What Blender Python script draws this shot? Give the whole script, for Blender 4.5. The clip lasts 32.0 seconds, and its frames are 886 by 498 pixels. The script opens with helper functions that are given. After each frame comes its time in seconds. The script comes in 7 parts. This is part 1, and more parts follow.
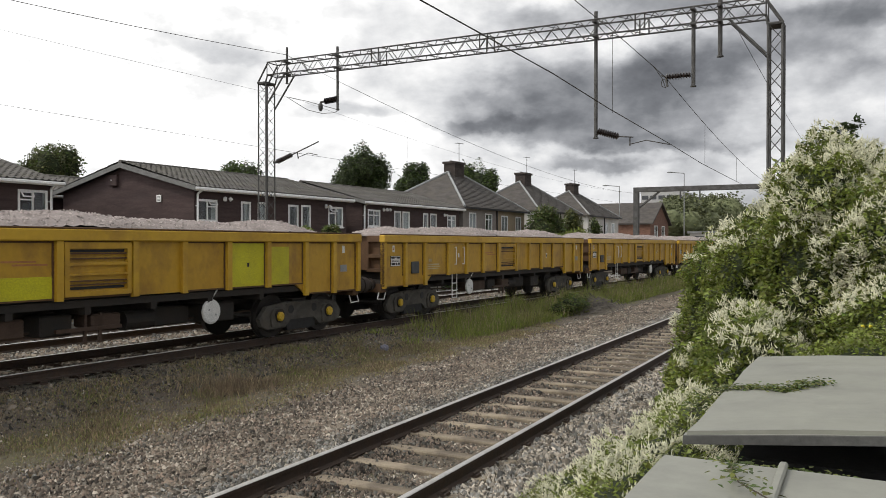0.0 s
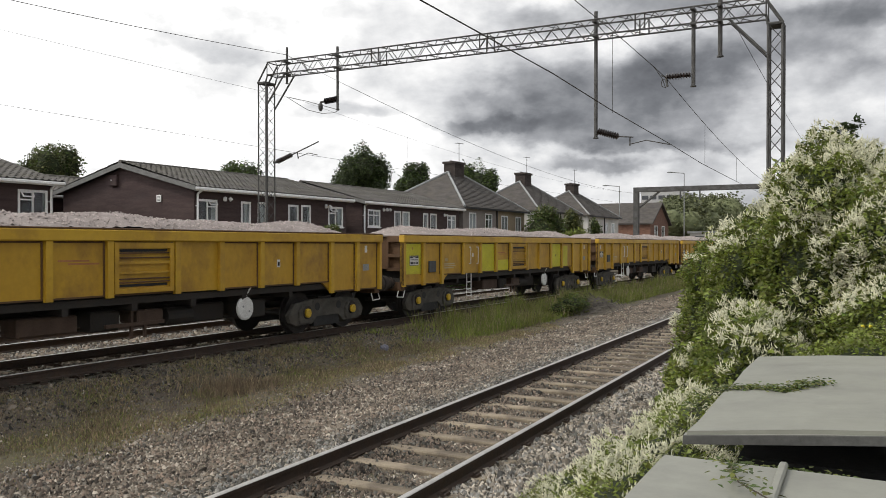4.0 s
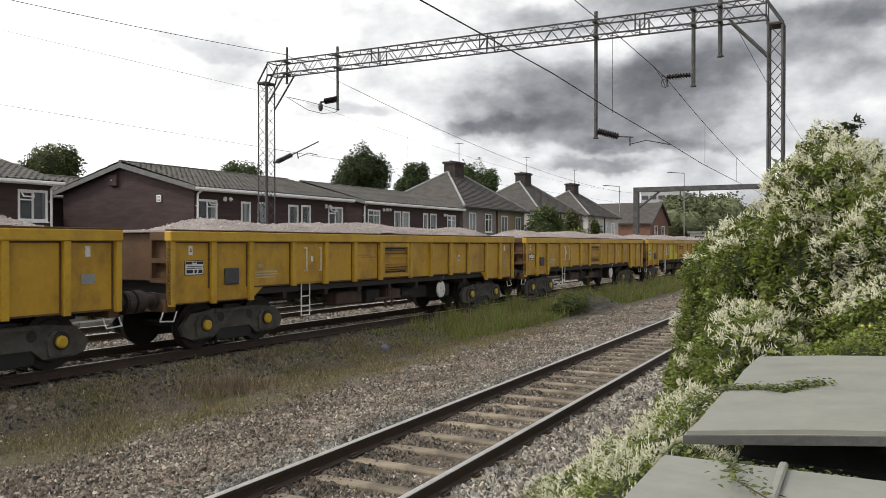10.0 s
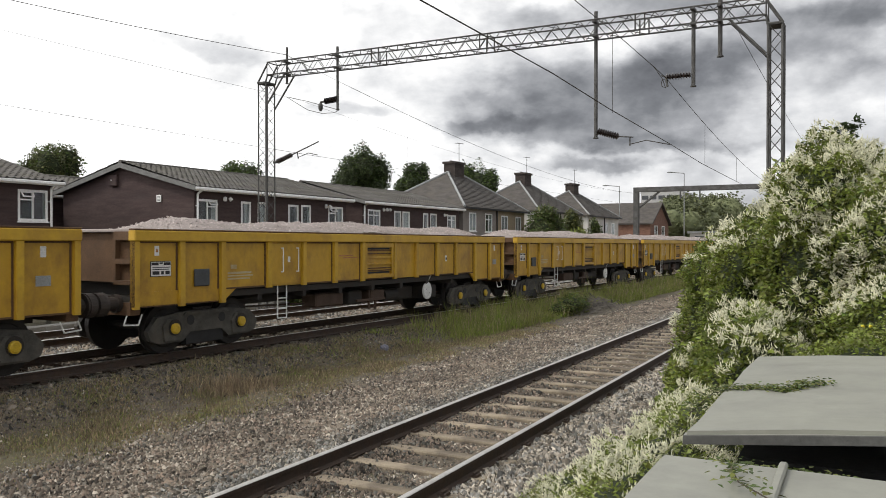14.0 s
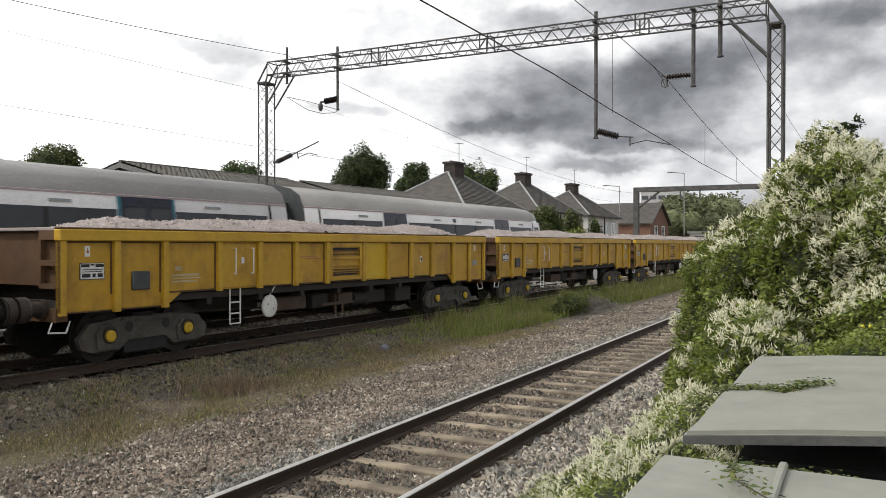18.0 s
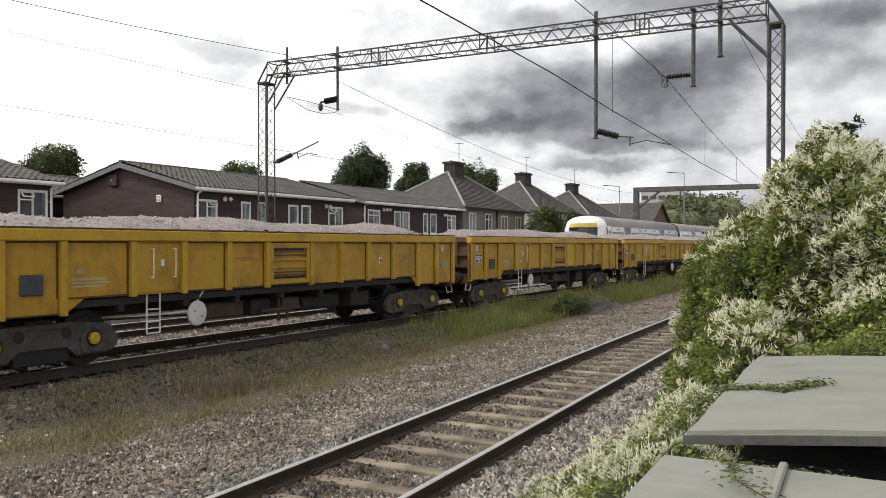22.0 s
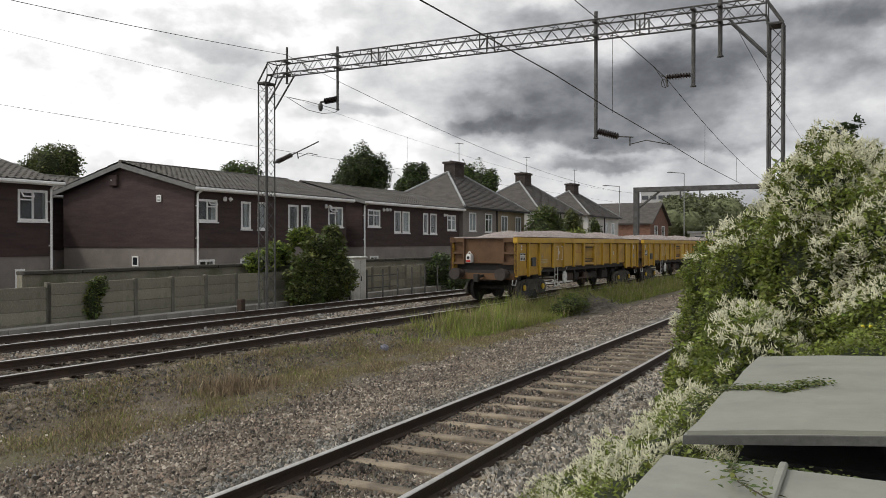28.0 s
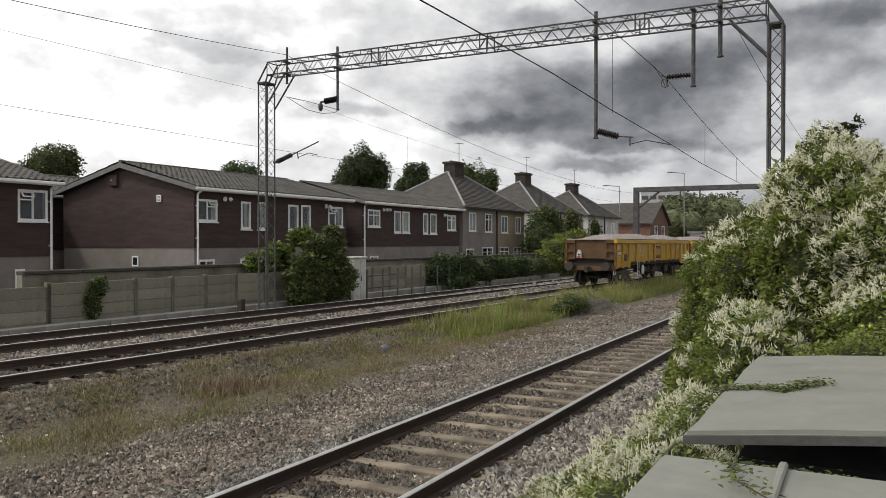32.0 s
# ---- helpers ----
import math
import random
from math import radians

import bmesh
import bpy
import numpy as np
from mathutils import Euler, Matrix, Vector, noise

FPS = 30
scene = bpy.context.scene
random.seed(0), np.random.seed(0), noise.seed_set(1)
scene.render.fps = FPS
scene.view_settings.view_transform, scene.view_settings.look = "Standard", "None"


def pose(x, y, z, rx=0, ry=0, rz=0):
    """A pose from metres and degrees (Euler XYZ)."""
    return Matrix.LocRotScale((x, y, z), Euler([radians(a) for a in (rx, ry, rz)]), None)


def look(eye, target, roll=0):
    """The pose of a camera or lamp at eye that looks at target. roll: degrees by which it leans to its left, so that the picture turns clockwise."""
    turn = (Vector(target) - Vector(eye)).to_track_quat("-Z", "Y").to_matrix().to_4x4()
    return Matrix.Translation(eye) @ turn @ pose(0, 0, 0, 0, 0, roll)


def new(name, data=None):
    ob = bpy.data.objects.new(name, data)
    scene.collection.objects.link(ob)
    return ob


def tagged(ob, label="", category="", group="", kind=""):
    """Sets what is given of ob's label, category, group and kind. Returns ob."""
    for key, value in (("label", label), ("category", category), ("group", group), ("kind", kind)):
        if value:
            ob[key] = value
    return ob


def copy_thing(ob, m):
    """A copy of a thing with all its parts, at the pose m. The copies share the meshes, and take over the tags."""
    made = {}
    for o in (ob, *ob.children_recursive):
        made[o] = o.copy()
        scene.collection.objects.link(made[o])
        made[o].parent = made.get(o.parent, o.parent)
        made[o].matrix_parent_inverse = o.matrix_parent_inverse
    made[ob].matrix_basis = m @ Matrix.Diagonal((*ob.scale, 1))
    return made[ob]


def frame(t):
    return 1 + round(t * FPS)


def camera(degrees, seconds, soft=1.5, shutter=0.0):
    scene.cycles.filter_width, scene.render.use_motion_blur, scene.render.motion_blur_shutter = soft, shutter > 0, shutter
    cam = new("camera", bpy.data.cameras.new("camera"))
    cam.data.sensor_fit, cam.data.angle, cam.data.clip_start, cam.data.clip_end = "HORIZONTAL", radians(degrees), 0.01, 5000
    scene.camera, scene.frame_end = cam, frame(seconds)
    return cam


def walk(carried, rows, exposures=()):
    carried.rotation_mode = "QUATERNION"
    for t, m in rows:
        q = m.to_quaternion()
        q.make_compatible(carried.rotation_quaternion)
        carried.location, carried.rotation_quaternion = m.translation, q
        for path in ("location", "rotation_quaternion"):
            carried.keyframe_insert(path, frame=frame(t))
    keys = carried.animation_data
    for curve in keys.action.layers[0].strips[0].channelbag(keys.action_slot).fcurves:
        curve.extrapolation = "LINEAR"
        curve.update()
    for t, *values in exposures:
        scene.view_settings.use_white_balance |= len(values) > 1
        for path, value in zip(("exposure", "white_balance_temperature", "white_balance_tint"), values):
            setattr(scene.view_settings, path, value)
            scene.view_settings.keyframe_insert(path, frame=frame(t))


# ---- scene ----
# ---- camera ----
cam = camera(57.48, 32.0, soft=0.85, shutter=0.12)
EYE = (0.0, 0.0, 2.0)
AIM = (EYE[0] + 0.88660 * 100, EYE[1] + 0.46253 * 100, EYE[2] - 0.00874 * 100)
walk(cam, [(0.0, look(EYE, AIM)), (32.0, look(EYE, AIM))], exposures=[(0.0, -0.06), (6.0, -0.02), (9.0, 0.03), (14.0, 0.08), (18.0, 0.13), (23.0, 0.09), (24.0, 0.0), (25.0, -0.12), (28.0, -0.28), (32.0, -0.26)])

RAIL = -0.04       # railhead of the two main lines
NEAR = -0.25       # railhead of the near line
YN, YB, YA = 4.36, 12.27, 15.92
BEND = radians(-1.8)   # the two main lines close in on the near line
MAIN = pose(10.0, YB, 0.0, 0, 0.17, -1.8)


def on_main(s, side, z):
    """A place on the main lines: metres along from x = 10, metres to the side of the nearer one, height."""
    return MAIN @ Matrix.Translation((s, side, z))


def slant(x, y):
    """Draws the strip and the main lines in towards the near line with growing x."""
    return y + math.tan(BEND) * np.clip(x - 10.0, -40, 110) * np.clip((y - 7.5) / 3.5, 0, 1) * np.clip((60 - y) / 40, 0, 1)



# ---- world and sun ----
def build_sky():
    w = bpy.data.worlds.new("overcast_sky")
    scene.world = w
    w.use_nodes = True
    nt = w.node_tree
    nt.nodes.clear()
    N, L = nt.nodes.new, nt.links.new

    def math2(op, a, b=None):
        n = N("ShaderNodeMath")
        n.operation = op
        for i, v in enumerate((a, b)):
            if v is None:
                continue
            if isinstance(v, (int, float)):
                n.inputs[i].default_value = v
            else:
                L(v, n.inputs[i])
        return n.outputs[0]

    out, bg = N("ShaderNodeOutputWorld"), N("ShaderNodeBackground")
    sky = N("ShaderNodeTexSky")
    sky.sky_type, sky.sun_disc = "NISHITA", False
    sky.sun_elevation, sky.sun_rotation = radians(48), radians(-41)
    tc, sep = N("ShaderNodeTexCoord"), N("ShaderNodeSeparateXYZ")
    L(tc.outputs["Generated"], sep.inputs[0])
    x, y, z = sep.outputs
    az, el = math2("ARCTAN2", y, x), math2("ARCSINE", z)
    # ragged edges: clouds stretched along the horizon
    comb = N("ShaderNodeCombineXYZ")
    L(math2("MULTIPLY", az, 1.0), comb.inputs[0])
    L(math2("MULTIPLY", el, 1.6), comb.inputs[1])

    def cloud_noise(scale, detail, rough_=0.55, shift=(0, 0, 0)):
        n, mp = N("ShaderNodeTexNoise"), N("ShaderNodeMapping")
        n.inputs["Scale"].default_value, n.inputs["Detail"].default_value, n.inputs["Roughness"].default_value = scale, detail, rough_
        mp.inputs["Location"].default_value = shift
        L(comb.outputs[0], mp.inputs[0])
        L(mp.outputs[0], n.inputs["Vector"])
        return n.outputs["Fac"]

    wa = math2("MULTIPLY", math2("SUBTRACT", cloud_noise(6, 8), 0.5), 0.24)
    we = math2("MULTIPLY", math2("SUBTRACT", cloud_noise(7, 8, 0.55, (5, 3, 2)), 0.5), 0.11)
    azw, elw = math2("ADD", az, wa), math2("ADD", el, we)
    # towards the sun the deck is thin and bright
    dens = math2("ADD", CLOUD_BASE, math2("MULTIPLY", math2("SUBTRACT", cloud_noise(8.5, 9, 0.55, (1.3, 0.2, 4)), 0.5), CLOUD_GRAIN))
    dens = math2("ADD", dens, math2("MULTIPLY", math2("SUBTRACT", cloud_noise(15, 8, 0.55, (3, 8, 1)), 0.5), 0.48))
    dens = math2("ADD", dens, math2("MULTIPLY", math2("SINE", math2("ADD", az, -0.75)), CLOUD_GLOW))
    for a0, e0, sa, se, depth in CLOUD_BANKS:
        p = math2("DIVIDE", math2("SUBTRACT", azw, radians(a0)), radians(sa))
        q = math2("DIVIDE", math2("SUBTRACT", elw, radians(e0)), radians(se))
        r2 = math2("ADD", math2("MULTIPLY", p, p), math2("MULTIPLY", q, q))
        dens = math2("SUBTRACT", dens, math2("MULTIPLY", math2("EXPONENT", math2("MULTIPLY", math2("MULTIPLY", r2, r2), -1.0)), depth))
    ramp = N("ShaderNodeValToRGB")
    els = ramp.color_ramp.elements
    els[0].position, els[0].color = 0.0, (0.115, 0.12, 0.135, 1)
    els[1].position, els[1].color = 1.0, (1.6, 1.6, 1.6, 1)
    for p, c in ((0.2, (0.21, 0.22, 0.24, 1)), (0.4, (0.40, 0.41, 0.435, 1)), (0.6, (0.70, 0.71, 0.73, 1)), (0.78, (1.0, 1.0, 1.0, 1))):
        e = els.new(p)
        e.color = c
    L(dens, ramp.inputs[0])
    # thin gaps where the blue shows
    n2 = N("ShaderNodeTexNoise")
    n2.inputs["Scale"].default_value, n2.inputs["Detail"].default_value = 1.3, 4
    L(comb.outputs[0], n2.inputs["Vector"])
    gap = N("ShaderNodeMapRange")
    gap.inputs["From Min"].default_value, gap.inputs["From Max"].default_value = 0.60, 0.72
    gap.inputs["To Max"].default_value = 0.55
    L(n2.outputs["Fac"], gap.inputs["Value"])
    skym = N("ShaderNodeVectorMath")
    skym.operation = "SCALE"
    L(sky.outputs[0], skym.inputs[0])
    skym.inputs["Scale"].default_value = 0.12
    mix = N("ShaderNodeMix")
    mix.data_type = "RGBA"
    L(gap.outputs[0], mix.inputs["Factor"])
    L(ramp.outputs[0], mix.inputs["A"])
    L(skym.outputs[0], mix.inputs["B"])
    L(mix.outputs["Result"], bg.inputs["Color"])
    bg.inputs["Strength"].default_value = SKY_STRENGTH
    L(bg.outputs[0], out.inputs[0])


CLOUD_BASE, CLOUD_GRAIN, CLOUD_GLOW = 0.83, 0.75, 0.34
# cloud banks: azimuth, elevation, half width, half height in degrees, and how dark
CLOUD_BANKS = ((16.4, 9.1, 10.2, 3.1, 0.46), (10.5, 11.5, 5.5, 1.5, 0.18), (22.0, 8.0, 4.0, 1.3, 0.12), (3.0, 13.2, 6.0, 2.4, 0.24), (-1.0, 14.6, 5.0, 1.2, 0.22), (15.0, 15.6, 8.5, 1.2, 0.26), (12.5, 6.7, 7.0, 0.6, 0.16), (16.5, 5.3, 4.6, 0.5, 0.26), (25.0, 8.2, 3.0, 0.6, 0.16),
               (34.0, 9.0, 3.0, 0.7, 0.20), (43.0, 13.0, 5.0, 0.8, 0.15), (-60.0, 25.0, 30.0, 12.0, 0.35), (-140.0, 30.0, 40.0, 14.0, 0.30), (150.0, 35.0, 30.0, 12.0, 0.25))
SKY_STRENGTH = 1.0
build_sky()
sun = new("sun", bpy.data.lights.new("sun", "SUN"))
sun.data.energy, sun.data.angle, sun.data.color = 1.6, radians(6), (1.0, 0.93, 0.82)
sun.matrix_world = look((-14, 16, 24), (0, 0, 0))


# ---- materials ----
def rgb(c):
    return (c[0], c[1], c[2], 1.0)


def mat(name, base, other=None, rough=0.7, metal=0.0, scale=3.0, fine=40.0, bump=0.15, dirt=None, dirt_amount=0.5, dirt_scale=0.8, stretch=(1, 1, 1),
        island=0.0, obrand=0.0, spec=0.5, translucent=0.0, coord="Object", grain=0.25):
    """Surface with grain, blotches, wear and fine relief."""
    m = bpy.data.materials.new(name)
    m.use_nodes = True
    nt = m.node_tree
    N, L = nt.nodes.new, nt.links.new
    b = nt.nodes["Principled BSDF"]
    b.inputs["Roughness"].default_value, b.inputs["Metallic"].default_value = rough, metal
    b.inputs["Specular IOR Level"].default_value = spec
    other = other or tuple(v * 0.75 for v in base)
    tc, mp = N("ShaderNodeTexCoord"), N("ShaderNodeMapping")
    mp.inputs["Scale"].default_value = stretch
    L(tc.outputs[coord], mp.inputs[0])

    def noise_node(s, detail=6, rough_=0.6):
        n = N("ShaderNodeTexNoise")
        n.inputs["Scale"].default_value, n.inputs["Detail"].default_value, n.inputs["Roughness"].default_value = s, detail, rough_
        L(mp.outputs[0], n.inputs["Vector"])
        return n.outputs["Fac"]

    def mixc(fac, a, c, kind="MIX"):
        n = N("ShaderNodeMix")
        n.data_type, n.blend_type = "RGBA", kind
        for sock, v in (("Factor", fac), ("A", a), ("B", c)):
            if isinstance(v, (int, float)):
                n.inputs[sock].default_value = v
            elif isinstance(v, tuple):
                n.inputs[sock].default_value = rgb(v)
            else:
                L(v, n.inputs[sock])
        return n.outputs["Result"]

    def span(v, a, c, lo=0.0, hi=1.0):
        n = N("ShaderNodeMapRange")
        n.inputs["From Min"].default_value, n.inputs["From Max"].default_value = a, c
        n.inputs["To Min"].default_value, n.inputs["To Max"].default_value = lo, hi
        L(v, n.inputs["Value"])
        return n.outputs["Result"]

    big, small = noise_node(scale), noise_node(fine, 4)
    col = mixc(span(big, 0.35, 0.65), base, other)
    grey = N("ShaderNodeCombineColor")
    g = span(small, 0.25, 0.75, 1 - grain, 1 + grain)
    for i in range(3):
        L(g, grey.inputs[i])
    col = mixc(1.0, col, grey.outputs[0], "MULTIPLY")
    if dirt:
        d = noise_node(dirt_scale, 8, 0.7)
        col = mixc(span(d, 0.48, 0.68, 0.0, dirt_amount), col, dirt)
    for amount, kind in ((island, "island"), (obrand, "object")):
        if amount:
            n = N("ShaderNodeNewGeometry") if kind == "island" else N("ShaderNodeObjectInfo")
            r = n.outputs["Random Per Island" if kind == "island" else "Random"]
            k = N("ShaderNodeCombineColor")
            v = span(r, 0, 1, 1 - amount, 1 + amount)
            for i in range(3):
                L(v, k.inputs[i])
            col = mixc(1.0, col, k.outputs[0], "MULTIPLY")
    L(col, b.inputs["Base Color"])
    L(span(big, 0.3, 0.7, max(0.05, rough - 0.1), min(1.0, rough + 0.1)), b.inputs["Roughness"])
    if bump:
        bp = N("ShaderNodeBump")
        bp.inputs["Strength"].default_value, bp.inputs["Distance"].default_value = bump, 0.02
        L(small, bp.inputs["Height"])
        L(bp.outputs[0], b.inputs["Normal"])
    if translucent:
        tr, ms = N("ShaderNodeBsdfTranslucent"), N("ShaderNodeMixShader")
        L(col, tr.inputs["Color"])
        ms.inputs[0].default_value = translucent
        L(b.outputs[0], ms.inputs[1])
        L(tr.outputs[0], ms.inputs[2])
        L(ms.outputs[0], nt.nodes["Material Output"].inputs[0])
    return m


def glass_mat(name, tint=(0.8, 0.85, 0.85)):
    m = bpy.data.materials.new(name)
    m.use_nodes = True
    b = m.node_tree.nodes["Principled BSDF"]
    b.inputs["Base Color"].default_value = rgb(tint)
    b.inputs["Roughness"].default_value = 0.03
    b.inputs["Transmission Weight"].default_value = 1.0
    b.inputs["IOR"].default_value = 1.45
    return m


M = dict(
    steel_head=mat("polished_rail_steel", (0.62, 0.60, 0.57), rough=0.38, metal=1.0, scale=2, bump=0.03),
    rust=mat("rusty_rail_steel", (0.042, 0.029, 0.022), (0.062, 0.040, 0.028), rough=0.85, scale=6, bump=0.2),
    sleeper=mat("weathered_concrete_sleeper", (0.27, 0.225, 0.16), (0.165, 0.135, 0.10), rough=0.9, scale=2.5, fine=60, bump=0.3, dirt=(0.085, 0.068, 0.05), dirt_amount=0.85, dirt_scale=1.1, obrand=0.25),
    stone=mat("ballast_stone", (0.19, 0.162, 0.128), (0.10, 0.086, 0.069), rough=0.9, scale=1.2, fine=90, bump=0.1, island=0.85),
    stone_brown=mat("oily_brown_ballast", (0.14, 0.112, 0.086), (0.08, 0.064, 0.05), rough=0.9, scale=1.2, fine=90, bump=0.1, island=0.85),
    stone_dark=mat("dark_greenish_ballast", (0.11, 0.105, 0.09), (0.06, 0.058, 0.05), rough=0.9, scale=1.2, fine=90, bump=0.1, island=0.85),
    stone_pale=mat("pale_pinkish_ballast", (0.35, 0.315, 0.262), (0.21, 0.188, 0.157), rough=0.9, scale=1.2, fine=90, bump=0.1, island=0.85),
    stone_grey=mat("clean_grey_ballast", (0.235, 0.23, 0.212), (0.12, 0.118, 0.109), rough=0.9, scale=1.2, fine=90, bump=0.1, island=0.85),
    load=mat("limestone_load", (0.37, 0.32, 0.30), (0.29, 0.25, 0.235), rough=0.9, scale=2.0, fine=30, bump=0.6, island=0.35),
    yellow=mat("dirty_yellow_paint", (0.50, 0.30, 0.022), (0.43, 0.245, 0.02), rough=0.5, scale=0.8, fine=9, bump=0.05, grain=0.1, dirt=(0.20, 0.10, 0.022), dirt_amount=0.7, dirt_scale=1.3, stretch=(1.2, 1, 0.8), coord="Object"),
    # lighter than the panels, so the colour also carries their recess shading
    post=mat("yellow_post_paint", (0.54, 0.335, 0.024), (0.46, 0.275, 0.022), rough=0.5, scale=0.9, fine=9, bump=0.05, grain=0.08, dirt=(0.24, 0.12, 0.026), dirt_amount=0.6, dirt_scale=1.2),
    lime=mat("fresh_lime_yellow_paint", (0.55, 0.52, 0.012), (0.48, 0.44, 0.012), rough=0.5, scale=1.5, bump=0.04, dirt=(0.2, 0.15, 0.03), dirt_amount=0.4),
    bright=mat("fresh_yellow_paint", (0.60, 0.40, 0.012), (0.52, 0.33, 0.012), rough=0.5, scale=1.5, bump=0.04, dirt=(0.2, 0.12, 0.03), dirt_amount=0.4),
    endrust=mat("dust_brown_wagon_end", (0.12, 0.062, 0.026), (0.08, 0.042, 0.02), rough=0.8, scale=1.5, bump=0.1, dirt=(0.05, 0.032, 0.02), dirt_scale=1.2),
    underframe=mat("oily_black_underframe", (0.018, 0.016, 0.014), (0.034, 0.027, 0.022), rough=0.75, scale=4, bump=0.2),
    bogie=mat("grimy_grey_cast_steel", (0.088, 0.082, 0.07), (0.052, 0.049, 0.043), rough=0.8, scale=4, bump=0.2, dirt=(0.10, 0.08, 0.06), dirt_scale=2.2),
    wheel=mat("worn_wheel_steel", (0.03, 0.026, 0.023), rough=0.6, metal=0.3, bump=0.1),
    cap=mat("yellow_axle_cap", (0.55, 0.36, 0.02), rough=0.5, bump=0.05, dirt=(0.15, 0.1, 0.03), dirt_amount=0.4),
    white=mat("off_white_paint", (0.72, 0.72, 0.70), (0.62, 0.62, 0.60), rough=0.5, bump=0.04, dirt=(0.35, 0.33, 0.30), dirt_amount=0.35),
    faded=mat("faded_white_lettering", (0.48, 0.42, 0.28), (0.36, 0.28, 0.14), rough=0.6, bump=0.0),
    grey_panel=mat("dark_grey_panel", (0.06, 0.065, 0.07), rough=0.6),
    black=mat("matt_black_paint", (0.015, 0.015, 0.016), rough=0.6),
    red=mat("faded_red_paint", (0.40, 0.17, 0.06), rough=0.6),
    red_lens=mat("red_lamp_lens", (0.6, 0.03, 0.02), rough=0.2),
    brown_dark=mat("greasy_dark_brown_steel", (0.05, 0.036, 0.03), (0.03, 0.024, 0.02), rough=0.6, scale=4, bump=0.15),
    brown_box=mat("rusty_brake_box", (0.08, 0.05, 0.035), rough=0.8),
    emu_white=mat("glossy_white_coach_paint", (0.82, 0.82, 0.82), (0.76, 0.76, 0.77), rough=0.35, scale=0.6, bump=0.0, dirt=(0.5, 0.49, 0.47), dirt_amount=0.35),
    emu_roof=mat("dusty_grey_coach_roof", (0.30, 0.295, 0.285), (0.22, 0.215, 0.205), rough=0.65, scale=0.7, bump=0.05, dirt=(0.18, 0.165, 0.15), dirt_scale=0.6, stretch=(0.4, 1, 1)),
    emu_dark=mat("dark_tinted_window_band", (0.028, 0.032, 0.038), rough=0.12, bump=0.0, scale=0.7),
    emu_door=mat("navy_coach_door", (0.022, 0.025, 0.042), rough=0.3, bump=0.0),
    emu_teal=mat("teal_door_edge", (0.03, 0.16, 0.22), rough=0.4, bump=0.0),
    stone_tan=mat("tan_ballast", (0.20, 0.155, 0.12), (0.13, 0.10, 0.078), rough=0.9, scale=1.2, fine=90, bump=0.1, island=0.85),
    emu_pink=mat("pink_grey_cantrail_line", (0.36, 0.27, 0.27), rough=0.5, bump=0.0),
    emu_yellow=mat("warning_yellow_band", (0.62, 0.47, 0.06), rough=0.4, bump=0.0),
    gantry=mat("weathered_galvanised_steel", (0.10, 0.10, 0.098), (0.065, 0.063, 0.06), rough=0.75, metal=0.2, scale=3, bump=0.1),
    galv=mat("dull_galvanised_steel", (0.30, 0.31, 0.31), (0.24, 0.25, 0.25), rough=0.6, metal=0.3, bump=0.05),
    insulator=mat("brown_glazed_porcelain", (0.028, 0.02, 0.018), rough=0.3, bump=0.0),
    wire=mat("dull_copper_wire", (0.06, 0.055, 0.05), rough=0.6, metal=0.5, bump=0.0),
    brick=mat("dark_brown_tile_cladding", (0.063, 0.039, 0.037), (0.052, 0.033, 0.032), rough=0.85, scale=2.0, fine=14, bump=0.5, stretch=(0.5, 0.5, 3.0), dirt=(0.032, 0.022, 0.022)),
    barge=mat("weathered_grey_barge_board", (0.17, 0.17, 0.165), (0.13, 0.13, 0.125), rough=0.7),
    render_=mat("grey_render", (0.27, 0.24, 0.22), (0.22, 0.195, 0.18), rough=0.9, scale=0.8, bump=0.25, dirt=(0.17, 0.155, 0.14), dirt_scale=0.6),
    render_b=mat("beige_pebbledash", (0.34, 0.275, 0.185), (0.28, 0.22, 0.15), rough=0.95, scale=0.8, bump=0.4),
    render_w=mat("white_render", (0.62, 0.61, 0.58), (0.52, 0.51, 0.48), rough=0.9, scale=0.6, bump=0.2, dirt=(0.36, 0.35, 0.32)),
    redbrick=mat("red_brown_brick", (0.20, 0.105, 0.07), (0.14, 0.075, 0.055), rough=0.9, scale=2.5, fine=18, bump=0.4, stretch=(0.7, 0.7, 2.5)),
    chimney=mat("sooty_brown_brick", (0.055, 0.043, 0.038), (0.038, 0.031, 0.028), rough=0.95, scale=2.5, fine=18, bump=0.4, stretch=(0.7, 0.7, 2.5)),
    rooftile=mat("grey_brown_concrete_tiles", (0.105, 0.098, 0.09), (0.07, 0.064, 0.058), rough=0.9, scale=1.5, fine=12, bump=0.3, dirt=(0.10, 0.095, 0.06), dirt_amount=0.5, island=0.15),
    slate=mat("dark_brown_plain_tiles", (0.075, 0.066, 0.06), (0.05, 0.045, 0.042), rough=0.9, scale=1.5, fine=12, bump=0.4, stretch=(1, 1, 2.5), dirt=(0.085, 0.075, 0.055)),
    upvc=mat("white_plastic_window_frame", (0.86, 0.86, 0.85), (0.80, 0.80, 0.79), rough=0.4, bump=0.0),
    curtain=mat("grey_net_curtain", (0.62, 0.62, 0.62), (0.45, 0.45, 0.45), rough=0.9, scale=3, stretch=(6, 6, 0.3), bump=0.1),
    # plaster coloured dark so that the rooms look unlit
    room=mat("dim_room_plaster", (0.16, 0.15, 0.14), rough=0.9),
    glass=glass_mat("window_glass"),
